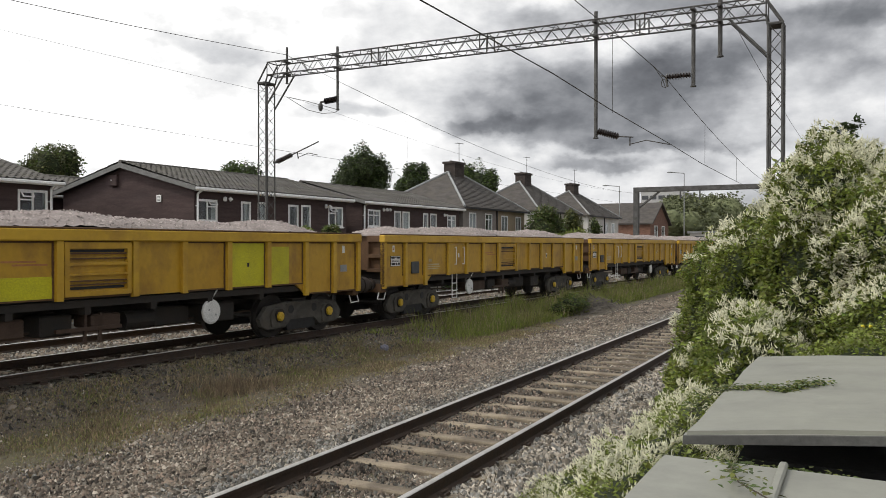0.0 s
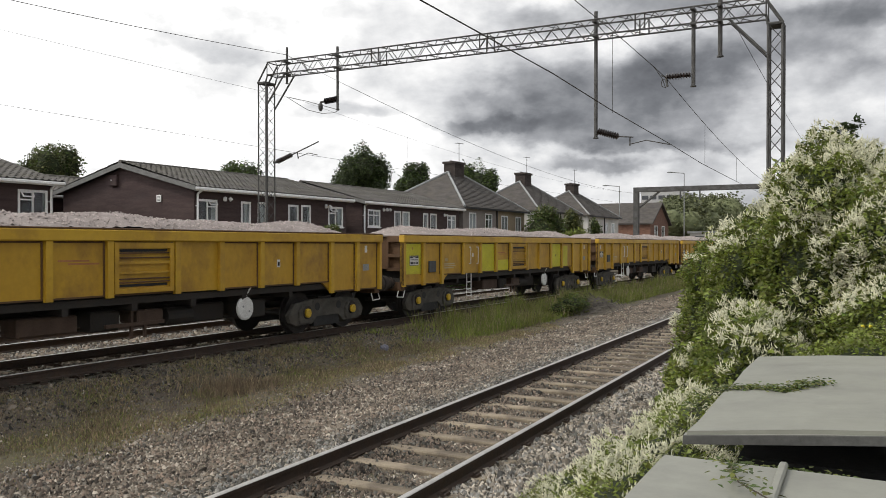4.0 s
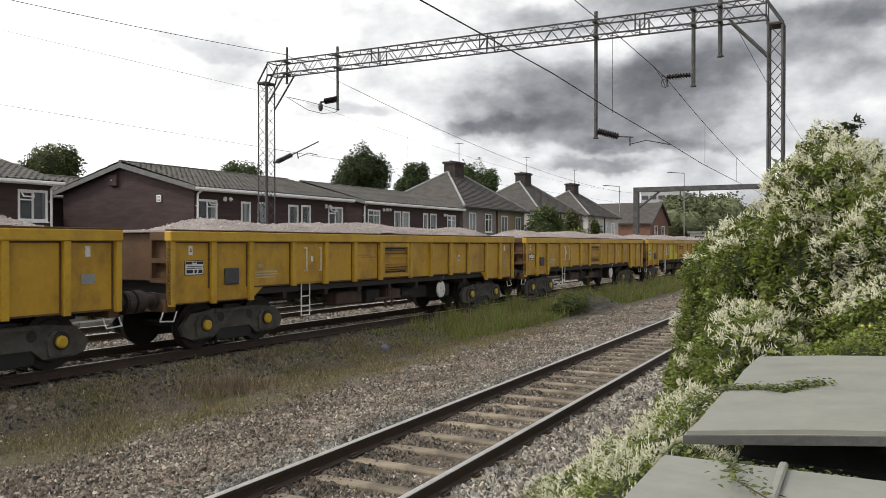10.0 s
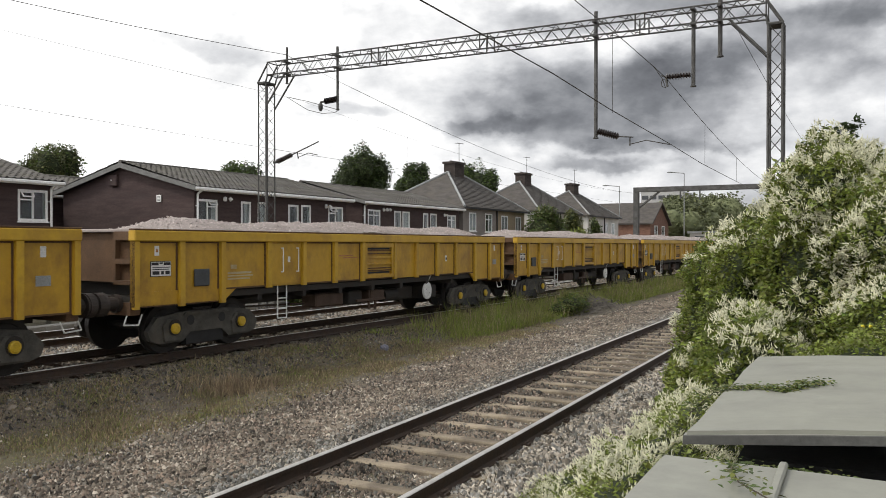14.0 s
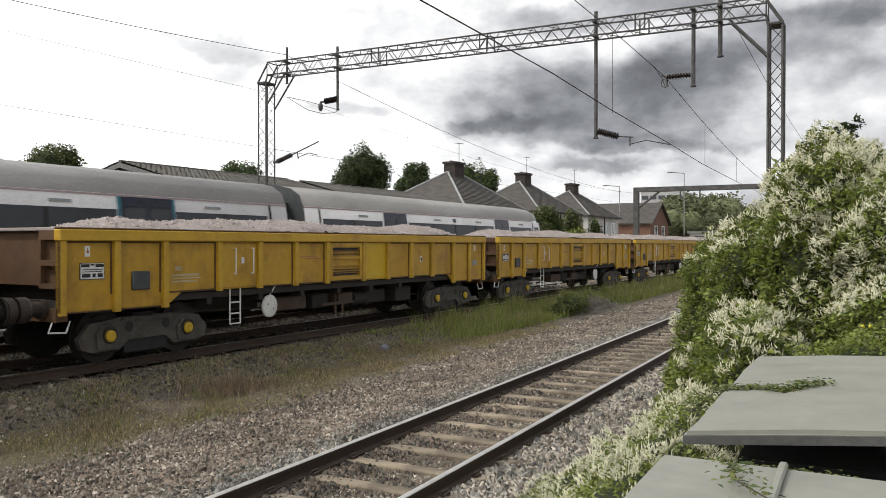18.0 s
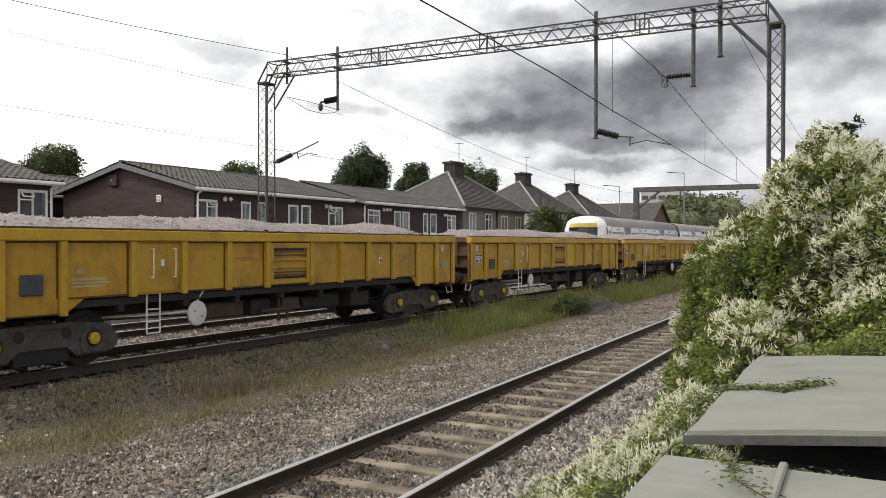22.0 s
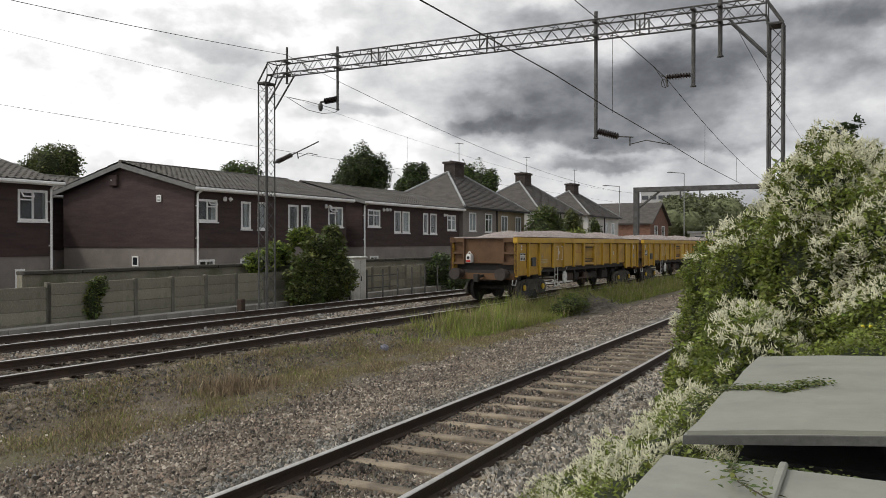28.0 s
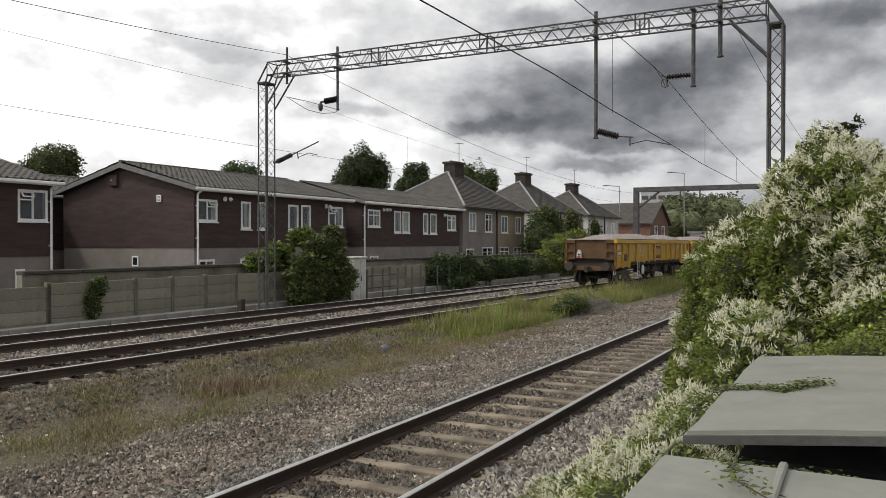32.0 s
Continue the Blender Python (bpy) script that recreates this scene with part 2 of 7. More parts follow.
    concrete=mat("weathered_concrete_panel", (0.26, 0.245, 0.19), (0.19, 0.18, 0.14), rough=0.95, scale=0.9, fine=30, bump=0.35, dirt=(0.10, 0.11, 0.05), dirt_amount=0.75, dirt_scale=0.9, stretch=(1, 1, 0.6), obrand=0.2),
    post_grey=mat("weathered_dark_concrete_post", (0.17, 0.16, 0.13), (0.11, 0.105, 0.085), rough=0.95, scale=2.0, bump=0.3, dirt=(0.08, 0.085, 0.05)),
    coping=mat("dark_mossy_coping", (0.05, 0.046, 0.04), (0.075, 0.07, 0.055), rough=0.95, bump=0.4),
    kerb=mat("pale_concrete_trough", (0.30, 0.29, 0.265), (0.22, 0.21, 0.19), rough=0.95, scale=1.2, bump=0.3, dirt=(0.15, 0.14, 0.11)),
    lid=mat("grey_painted_sheet", (0.24, 0.242, 0.205), (0.205, 0.207, 0.175), rough=0.5, scale=0.55, fine=14, bump=0.04, grain=0.07, dirt=(0.15, 0.15, 0.13), dirt_amount=0.6, dirt_scale=1.7),
    lid_edge=mat("dark_weathered_sheet_edge", (0.085, 0.085, 0.08), rough=0.8, bump=0.2),
    # near black that stands for the shadow gap beneath the lids
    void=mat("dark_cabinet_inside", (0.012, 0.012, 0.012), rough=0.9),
    leaf=mat("vine_leaf", (0.185, 0.195, 0.045), (0.085, 0.105, 0.024), rough=0.55, scale=1.6, bump=0.0, island=0.5, translucent=0.3),
    leaf_new=mat("young_bright_leaf", (0.225, 0.275, 0.048), (0.15, 0.20, 0.034), rough=0.55, scale=2.0, bump=0.0, island=0.4, translucent=0.35),
    leaf_dark=mat("dark_tree_leaf", (0.048, 0.073, 0.021), (0.026, 0.04, 0.014), rough=0.6, scale=0.5, bump=0.0, island=0.5, translucent=0.2),
    leaf_mid=mat("shrub_leaf", (0.095, 0.145, 0.028), (0.05, 0.08, 0.018), rough=0.6, scale=0.9, bump=0.0, island=0.5, translucent=0.25),
    # distance haze is put into this paler leaf colour
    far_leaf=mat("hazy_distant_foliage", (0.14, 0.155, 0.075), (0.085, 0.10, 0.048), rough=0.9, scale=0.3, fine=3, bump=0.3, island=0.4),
    litter=mat("crumpled_blue_plastic", (0.09, 0.09, 0.13), (0.22, 0.22, 0.25), rough=0.4, scale=12, bump=0.3),
    twig=mat("grey_dead_twigs", (0.17, 0.155, 0.135), (0.10, 0.09, 0.08), rough=0.95, scale=4, bump=0.1, island=0.4),
    # green so dark that it stands for shade deep in the foliage
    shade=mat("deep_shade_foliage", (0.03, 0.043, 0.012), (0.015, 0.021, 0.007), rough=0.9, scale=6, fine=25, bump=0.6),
    blossom=mat("cream_vine_blossom", (0.75, 0.74, 0.57), (0.64, 0.63, 0.45), rough=0.8, scale=2.0, bump=0.0, island=0.15, translucent=0.3),
    bark=mat("grey_brown_bark", (0.09, 0.07, 0.05), (0.05, 0.04, 0.03), rough=0.95, scale=5, bump=0.5),
    leaf_olive=mat("olive_tree_leaf", (0.12, 0.13, 0.045), (0.07, 0.08, 0.03), rough=0.6, scale=0.5, bump=0.0, island=0.5, translucent=0.2),
    grass=mat("green_rough_grass", (0.22, 0.285, 0.05), (0.28, 0.285, 0.085), rough=0.8, scale=0.7, bump=0.0, island=0.4, translucent=0.3),
    straw=mat("dry_straw_grass", (0.43, 0.345, 0.21), (0.27, 0.215, 0.13), rough=0.9, scale=0.7, bump=0.0, island=0.45, translucent=0.2),
    dead=mat("dead_brown_stems", (0.25, 0.185, 0.12), (0.165, 0.125, 0.088), rough=0.95, scale=0.8, bump=0.0, island=0.45),
    moss=mat("dull_olive_moss_and_grass", (0.19, 0.20, 0.07), (0.25, 0.235, 0.11), rough=0.9, scale=0.8, bump=0.0, island=0.4, translucent=0.15),
    flower=mat("yellow_weed_flower", (0.75, 0.6, 0.03), rough=0.7, bump=0.0),
    tower=mat("pale_concrete_tower", (0.42, 0.42, 0.42), rough=0.9),
    cabinet=mat("white_trackside_cabinet", (0.62, 0.62, 0.58), (0.5, 0.5, 0.46), rough=0.6, bump=0.05, dirt=(0.3, 0.29, 0.25)),
)


# ---- mesh helpers ----
def part(name, bm, material, parent=None, label="", smooth=False, m=None):
    me = bpy.data.meshes.new(name)
    bmesh.ops.recalc_face_normals(bm, faces=bm.faces)
    bm.to_mesh(me)
    bm.free()
    if smooth:
        me.polygons.foreach_set("use_smooth", [True] * len(me.polygons))
    for one in material if isinstance(material, (list, tuple)) else [material]:
        me.materials.append(one)
    ob = new(name, me)
    if parent:
        ob.parent = parent
    if m is not None:
        ob.matrix_basis = m
    if label:
        ob["label"] = label
    return ob


def share(name, source, parent, m, material=None):
    """Another object on the mesh of source."""
    ob = new(name, source.data)
    ob.parent = parent
    ob.matrix_basis = m
    return ob


def thing(name, label, category, group="", kind="", m=None):
    ob = new(name)
    ob.empty_display_size = 0.3
    if m is not None:
        ob.matrix_basis = m
    return tagged(ob, label, category, group, kind)


def box(bm, x0, x1, y0, y1, z0, z1, mi=0):
    v = [bm.verts.new((x, y, z)) for x in (x0, x1) for y in (y0, y1) for z in (z0, z1)]
    for f in ((0, 1, 3, 2), (4, 6, 7, 5), (0, 4, 5, 1), (2, 3, 7, 6), (0, 2, 6, 4), (1, 5, 7, 3)):
        bm.faces.new([v[i] for i in f]).material_index = mi
    return bm


def boxes(*rows):
    bm = bmesh.new()
    for r in rows:
        box(bm, *r)
    return bm


def soft_box(x0, x1, y0, y1, z0, z1, r=0.01, seg=1):
    bm = boxes((x0, x1, y0, y1, z0, z1))
    bmesh.ops.bevel(bm, geom=bm.edges[:], offset=r, segments=seg, affect="EDGES")
    return bm


def prism(bm, pts, a0, a1, axis="x"):
    """Polygon pts drawn in the two other axes, drawn out from a0 to a1."""
    def at(p, a):
        return {"x": (a, p[0], p[1]), "y": (p[0], a, p[1]), "z": (p[0], p[1], a)}[axis]
    lo, hi = [bm.verts.new(at(p, a0)) for p in pts], [bm.verts.new(at(p, a1)) for p in pts]
    n = len(pts)
    for i in range(n):
        bm.faces.new((lo[i], lo[(i + 1) % n], hi[(i + 1) % n], hi[i]))
    bm.faces.new(lo[::-1])
    bm.faces.new(hi)
    return bm


def tube(bm, p, q, r, n=8, r2=None):
    p, q = Vector(p), Vector(q)
    d = q - p
    m = Matrix.Translation((p + q) / 2) @ d.to_track_quat("Z", "Y").to_matrix().to_4x4()
    bmesh.ops.create_cone(bm, cap_ends=True, segments=n, radius1=r, radius2=r if r2 is None else r2, depth=d.length, matrix=m)
    return bm


def mesh_from(name, verts, faces_flat, counts, material, midx=None, smooth=False):
    """One mesh from numpy arrays: vertices, flat face indices and vertices per face."""
    me = bpy.data.meshes.new(name)
    me.vertices.add(len(verts))
    me.vertices.foreach_set("co", np.asarray(verts, np.float32).ravel())
    counts = np.asarray(counts, np.int32)
    me.loops.add(len(faces_flat))
    me.loops.foreach_set("vertex_index", np.asarray(faces_flat, np.int32))
    me.polygons.add(len(counts))
    me.polygons.foreach_set("loop_start", np.concatenate(([0], np.cumsum(counts)[:-1])).astype(np.int32))
    for one in material if isinstance(material, (list, tuple)) else [material]:
        me.materials.append(one)
    if midx is not None:
        me.polygons.foreach_set("material_index", np.asarray(midx, np.int32))
    if smooth:
        me.polygons.foreach_set("use_smooth", np.ones(len(counts), bool))
    me.update(calc_edges=True)
    return me


def turn_matrices(rng, n, tilt=math.pi):
    """n random turns: about z freely, then tipped by up to tilt."""
    a, b, c = rng.uniform(0, 2 * math.pi, n), rng.uniform(-tilt, tilt, n), rng.uniform(0, 2 * math.pi, n)
    ca, sa, cb, sb, cc, sc = np.cos(a), np.sin(a), np.cos(b), np.sin(b), np.cos(c), np.sin(c)
    z, o = np.zeros(n), np.ones(n)
    A = np.stack([np.stack([ca, -sa, z], -1), np.stack([sa, ca, z], -1), np.stack([z, z, o], -1)], 1)
    B = np.stack([np.stack([o, z, z], -1), np.stack([z, cb, -sb], -1), np.stack([z, sb, cb], -1)], 1)
    C = np.stack([np.stack([cc, -sc, z], -1), np.stack([sc, cc, z], -1), np.stack([z, z, o], -1)], 1)
    return A @ B @ C


def scatter(name, shape, where, turns, sizes, material, midx=None):
    """Many copies of one small shape (verts, faces) joined in one mesh. midx: a material number for each copy."""
    sv, sf = np.asarray(shape[0], float), shape[1]
    n, k = len(where), len(sv)
    sizes = np.asarray(sizes, float)
    if sizes.ndim == 1:
        sizes = np.repeat(sizes[:, None], 3, 1)
    v = np.einsum("nij,nkj->nki", turns, sv[None] * sizes[:, None]) + np.asarray(where)[:, None]
    flat = np.concatenate([np.asarray(f) for f in sf])
    cnt = np.asarray([len(f) for f in sf])
    idx = (flat[None] + (np.arange(n) * k)[:, None]).ravel()
    mi = None if midx is None else np.repeat(np.asarray(midx), len(cnt))
    return mesh_from(name, v.reshape(-1, 3), idx, np.tile(cnt, n), material, mi)


STONE = ([(-.55, -.35, -.3), (.5, -.4, -.36), (.05, .6, -.3), (-.42, -.3, .34), (.55, -.15, .22), (-.12, .45, .42)],
         [(2, 1, 0), (3, 4, 5), (0, 1, 4, 3), (1, 2, 5, 4), (2, 0, 3, 5)])
CHIP = ([(-.55, -.42, -.3), (.5, -.5, -.3), (.58, .4, -.3), (-.45, .52, -.3), (-.26, .12, .5), (.3, -.06, .36)],
        [(0, 1, 5, 4), (1, 2, 5), (2, 3, 4, 5), (3, 0, 4)])
WISP = ([(-.5, 0, 0), (.5, 0, 0), (.1, .35, 1.0)], [(0, 1, 2)])
LEAF = ([(0, 0, 0), (.29, .42, .08), (0, 1, -.08), (-.29, .42, .08)], [(0, 1, 2), (0, 2, 3)])
BLADE = ([(-.5, 0, 0), (.5, 0, 0), (.34, .09, .5), (-.28, .09, .5), (.05, .32, 1.0)], [(0, 1, 2, 3), (3, 2, 4)])
PLUME = ([(.9, 0, .12), (-.45, .8, .05), (-.5, -.75, .2), (.25, .1, 1.0)], [(0, 1, 3), (1, 2, 3), (2, 0, 3)])


def terrain(y):
    """Height of the ground across the line."""
    pts = ((-400, -0.6), (-6, -0.55), (1.4, -0.55), (2.3, -0.52), (2.9, -0.44), (5.85, -0.44), (6.2, -0.47), (7.3, -0.62), (10.0, -0.55), (10.75, -0.26), (17.1, -0.25), (17.7, -0.38), (18.4, -0.4), (24, -0.4), (400, -0.4), (3000, -0.4))
    return np.interp(y, [p[0] for p in pts], [p[1] for p in pts])


# ---- ground ----
def ground_material():
    m = mat("trackside_ground", (0.15, 0.122, 0.09), (0.09, 0.073, 0.054), rough=0.95, scale=0.6, fine=30, bump=0.9, grain=0.5, dirt=(0.085, 0.085, 0.035), dirt_amount=0.6, dirt_scale=0.5)
    return m


def spread(lo, hi, step, far, grow):
    mid = list(np.arange(lo, hi + 1e-6, step))
    a, b, s = [], [], step
    while (b[-1] if b else hi) < far:
        s *= grow
        b.append((b[-1] if b else hi) + s)
        a.append((a[-1] if a else lo) - s)
    return np.array(a[::-1] + mid + b)


def build_ground():
    xs, ys = spread(-4, 50, 0.3, 2800, 1.25), spread(-4, 24, 0.2, 2800, 1.25)
    gx, gy = np.meshgrid(xs, ys, indexing="ij")
    z = terrain(gy)
    rng = np.random.default_rng(4)
    close = np.exp(-((gx - 20) / 45) ** 4) * np.exp(-((gy - 9) / 16) ** 4)
    lumps = sum(np.sin(gx * a + gy * b + c) for a, b, c in rng.uniform(-2.6, 2.6, (9, 3))) / 9
    z = z + close * (0.016 * lumps + rng.normal(0, 0.006, z.shape))
    nx, ny = len(xs), len(ys)
    i = np.arange(nx * ny).reshape(nx, ny)
    quads = np.stack([i[:-1, :-1], i[1:, :-1], i[1:, 1:], i[:-1, 1:]], -1).reshape(-1, 4)
    me = mesh_from("ground", np.stack([gx, slant(gx, gy), z], -1).reshape(-1, 3), quads.ravel(), np.full(len(quads), 4), ground_material(), smooth=True)
    return tagged(new("ground", me), "flat trackside ground of dirt, cinders and thin weeds", "ground", kind="structure")


ground = build_ground()


def stones(name, label, x0, x1, y0, y1, per, size, material, lift=0.0, seed=1, thin=None, rails=()):
    rng = np.random.default_rng(seed)
    n = int((x1 - x0) * (y1 - y0) * per)
    # denser close to the camera's end
    x = x0 + (x1 - x0) * rng.uniform(0, 1, n) ** 1.7
    y = rng.uniform(y0, y1, n)
    if thin is not None:
        keep = rng.uniform(0, 1, n) < thin(x, y)
        x, y = x[keep], y[keep]
    for r in rails:
        keep = np.abs(y - r) > 0.085
        x, y = x[keep], y[keep]
    n = len(x)
    s = size * rng.lognormal(0, 0.3, n) * (1 + np.clip(x - 12, 0, 40) * 0.014)
    z = terrain(y) + lift + s * rng.uniform(-0.25, 0.15, n)
    sz = s[:, None] * rng.uniform((0.6, 0.45, 0.7), (1.9, 1.2, 2.0), (n, 3))
    mats = material if isinstance(material, list) else [material]
    share_of = np.array([0.42, 0.26, 0.18, 0.14])[:len(mats)]
    me = scatter(name, CHIP, np.stack([x, slant(x, y), z], -1), turn_matrices(rng, n, 0.8), sz, mats, rng.choice(len(mats), n, p=share_of / share_of.sum()))
    return tagged(new(name, me), label, "ballast", kind="stuff")


def fade(a, b, c, d):
    """Full between b and c, none outside a and d."""
    return lambda x, y: np.clip((y - a) / (b - a), 0, 1) * np.clip((d - y) / (d - c), 0, 1)


PINKS = [M["stone"], M["stone_tan"], M["stone_pale"], M["stone_brown"]]
GREYS = [M["stone_grey"], M["stone_dark"], M["stone_pale"], M["stone"]]
stones("ballast_shoulder", "loose pinkish brown ballast stones beside the near track", 2.5, 42, 5.7, 8.5, 1350, 0.027, PINKS, seed=2, lift=0.012, thin=fade(5.6, 6.1, 6.9, 8.5))
stones("ballast_crest", "blue grey ballast stones against the near rail", 2.5, 40, 5.16, 6.3, 1250, 0.026, GREYS, seed=12, lift=0.012, thin=fade(5.1, 5.2, 5.6, 6.3))
stones("cinder_edge", "fine grey cinders where the ballast runs out", 5.0, 36, 7.3, 8.9, 520, 0.015, [M["stone_grey"], M["stone_dark"], M["stone_brown"]], seed=13, lift=0.0, thin=fade(7.2, 7.7, 8.2, 8.9))
stones("ballast_bed", "brown ballast between the sleepers of the near track", 3.0, 42, 3.62, 5.1, 1000, 0.024, [M["stone_brown"], M["stone_dark"], M["stone_tan"], M["stone_pale"]], lift=0.0, seed=3, rails=(YN - 0.75, YN + 0.75))
stones("ballast_in_cribs", "oily brown ballast heaped over the sleeper ends inside the rails", 3.0, 42, 4.55, 5.06, 1000, 0.024, [M["stone_brown"], M["stone_dark"], M["stone_tan"]], lift=0.03, seed=14, thin=fade(4.5, 4.95, 5.1, 5.2), rails=(YN + 0.75,))
stones("ballast_verge", "clean grey ballast along the near rail", 3.0, 30, 2.0, 3.54, 1000, 0.029, [M["stone_pale"], M["stone_grey"], M["stone"]], lift=0.03, seed=5, thin=fade(1.9, 2.3, 3.6, 3.7))
stones("ballast_six_foot", "grey pink ballast between the two main tracks", 5.0, 62, 13.12, 15.07, 230, 0.045, [M["stone"], M["stone_grey"], M["stone_tan"]], lift=0.02, seed=6)
stones("ballast_main_bed", "dark ballast between the rails of the main tracks", 5.0, 50, 10.0, 12.97, 240, 0.035, [M["stone_brown"], M["stone_dark"], M["stone"]], lift=0.0, seed=7, rails=(YB - 0.75, YB + 0.75), thin=fade(9.4, 10.4, 13, 14))
stones("ballast_far_bed", "ballast under and behind the far main track", 6.0, 55, 15.17, 18.3, 90, 0.05, M["stone_grey"], lift=0.0, seed=8, rails=(YA - 0.75, YA + 0.75))
stones("loose_gravel", "scattered gravel on the dirt strip between the tracks", 4.0, 32, 7.4, 11.3, 240, 0.016, [M["stone_brown"], M["stone"], M["stone_pale"]], seed=9)


# ---- tracks ----
def rail_profile():
    half = [(0.070, 0.0), (0.070, 0.012), (0.012, 0.030), (0.009, 0.110), (0.034, 0.122), (0.035, 0.152), (0.026, 0.159)]
    return [(y, z - 0.159) for y, z in half] + [(-y, z - 0.159) for y, z in half[::-1]]


def rail_mesh(x0, x1):
    bm = bmesh.new()
    prism(bm, rail_profile(), x0, x1)
    bm.normal_update()
    for f in bm.faces:
        f.material_index = 1 if f.calc_center_median().z > -0.004 and abs(f.normal.z) > 0.5 else 0
    return bm


def sleeper_mesh(half=1.3):
    w = 0.115 if half > 1.2 else 0.085
    pts = [(-w - 0.015, -0.2), (w + 0.015, -0.2), (w, 0.0), (-w, 0.0)]
    bm = prism(bmesh.new(), pts, -half, half, "y")
    bmesh.ops.bevel(bm, geom=[e for e in bm.edges if all(v.co.z > -0.01 for v in e.verts)], offset=0.015, segments=1, affect="EDGES")
    return bm


def clip_mesh():
    bm = boxes((-0.05, 0.05, -0.035, 0.035, 0.0, 0.03))
    tube(bm, (-0.06, 0.0, 0.045), (0.06, 0.0, 0.045), 0.012, 6)
    return bm


def build_track(label, y, top, x0, x1, pitch, phase, proud=0.018):
    t = thing("railway_track", label, "railway track", kind="structure", m=on_main(-10.0, y - YB, top) if y > YN else pose(0, y, top))
    for s in (-0.752, 0.752):
        part("rail", rail_mesh(x0, x1), [M["rust"], M["steel_head"]], t, "rusty steel rail with a worn bright head", m=pose(0, s, 0))
    first = part("sleeper", sleeper_mesh(1.3 if y > YN else 0.98), M["sleeper"], t, m=pose(phase, 0, -0.165 + proud))
    rng = random.Random(int(y * 10))
    for k in [*range(-30, 0), *range(1, 110)]:
        share("sleeper", first, t, pose(phase + k * pitch + rng.uniform(-0.012, 0.012), rng.uniform(-0.02, 0.02), -0.165 + proud + rng.uniform(-0.006, 0.004), 0, 0, rng.uniform(-0.5, 0.5)))
    clip = None
    for k in range(0, 60):
        for s in (-0.752 - 0.1, -0.752 + 0.1, 0.752 - 0.1, 0.752 + 0.1):
            mm = pose(phase + k * pitch, s, -0.165 + proud)
            if clip is None:
                clip = part("rail_clip", clip_mesh(), M["rust"], t, m=mm)
            else:
                share("rail_clip", clip, t, mm)
    return t


build_track("near railway track with light sleepers in brown ballast", YN, NEAR, -40, 420, 0.70, 1.15, 0.02)
build_track("main line railway track under the goods wagons", YB, RAIL, -460, 520, 0.65, 3.2, -0.05)
build_track("far main line railway track beside the boundary fence", YA, RAIL, -460, 520, 0.65, 3.4, -0.05)


# ---- boundary fence, trough and wall ----
def build_fence():
    f = thing("panel_fence", "weathered grey concrete panel fence between slotted posts", "fence", kind="structure", m=pose(0, 19.0, -0.42))
    p0 = b0 = None
    step = 1.43
    for k in range(36):
        x = 5.4 + k * step
        mm = pose(x, 0, 0)
        if p0 is None:
            p0 = part("fence_post", soft_box(-0.06, 0.06, -0.07, 0.06, 0, 1.30, 0.012), M["post_grey"], f, m=mm)
            p1 = part("fence_post", soft_box(-0.06, 0.06, -0.07, 0.06, 0, 1.36, 0.012), M["post_grey"], f, m=pose(13.98, 0, 0))
        elif x > 14.5:
            share("fence_post", p1, f, mm)
        else:
            share("fence_post", p0, f, mm)
        for j in range(4):
            mm = pose(x + step / 2, 0.0, (0.0 if x < 13.5 else 0.075) + j * 0.315, 0, 0, 0)
            if b0 is None:
                bm = soft_box(-step / 2 + 0.04, step / 2 - 0.04, -0.03, 0.025, 0.0, 0.306, 0.008)
                b0 = part("fence_panel", bm, M["concrete"], f, m=mm)
            else:
                share("fence_panel", b0, f, mm)
    w = thing("garden_wall", "brown block garden wall with a dark mossy coping", "wall", kind="structure", m=pose(0, 19.55, -0.42))
    part("wall_body", boxes((13.65, 64, 0, 0.22, 0, 1.54)), M["concrete"], w)
    c0 = None
    rng = random.Random(3)
    for k in range(56):
        mm = pose(14.1 + k * 0.9, 0.11, 1.543, 0, rng.uniform(-0.6, 0.6), 0)
        if c0 is None:
            c0 = part("coping_stone", soft_box(-0.44, 0.44, -0.17, 0.17, 0, 0.11, 0.02), M["coping"], w, m=mm)
        else:
            share("coping_stone", c0, w, mm)
    t = thing("cable_trough", "pale concrete cable trough at the foot of the fence", "cable trough", kind="structure", m=pose(0, 18.62, -0.42))
    l0 = None
    for k in range(48):
        mm = pose(5.0 + k * 1.0, 0, 0)
        if l0 is None:
            l0 = part("trough_lid", soft_box(-0.49, 0.49, -0.2, 0.2, 0, 0.28, 0.015), M["kerb"], t, m=mm)
        else:
            share("trough_lid", l0, t, mm)


build_fence()


# ---- overhead line gantries ----
def lattice(bm, axis, a0, a1, u0, u1, v0, v1, bays, chord=0.028, lace=0.013):
    """Four angle chords along an axis with zigzag lacing on the four faces."""
    def at(a, u, v):
        return {"z": (u, v, a), "y": (u, a, v)}[axis]
    c = ((u0, v0), (u1, v0), (u1, v1), (u0, v1))
    for u, v in c:
        tube(bm, at(a0, u, v), at(a1, u, v), chord, 5)
    h = (a1 - a0) / bays
    for k in range(4):
        p, q = c[k], c[(k + 1) % 4]
        for i in range(bays):
            s, e = (p, q) if i % 2 == 0 else (q, p)
            tube(bm, at(a0 + i * h, *s), at(a0 + (i + 1) * h, *e), lace, 4)
        for i in (0, bays):
            tube(bm, at(a0 + i * h, *p), at(a0 + i * h, *q), lace * 1.5, 4)
    return bm


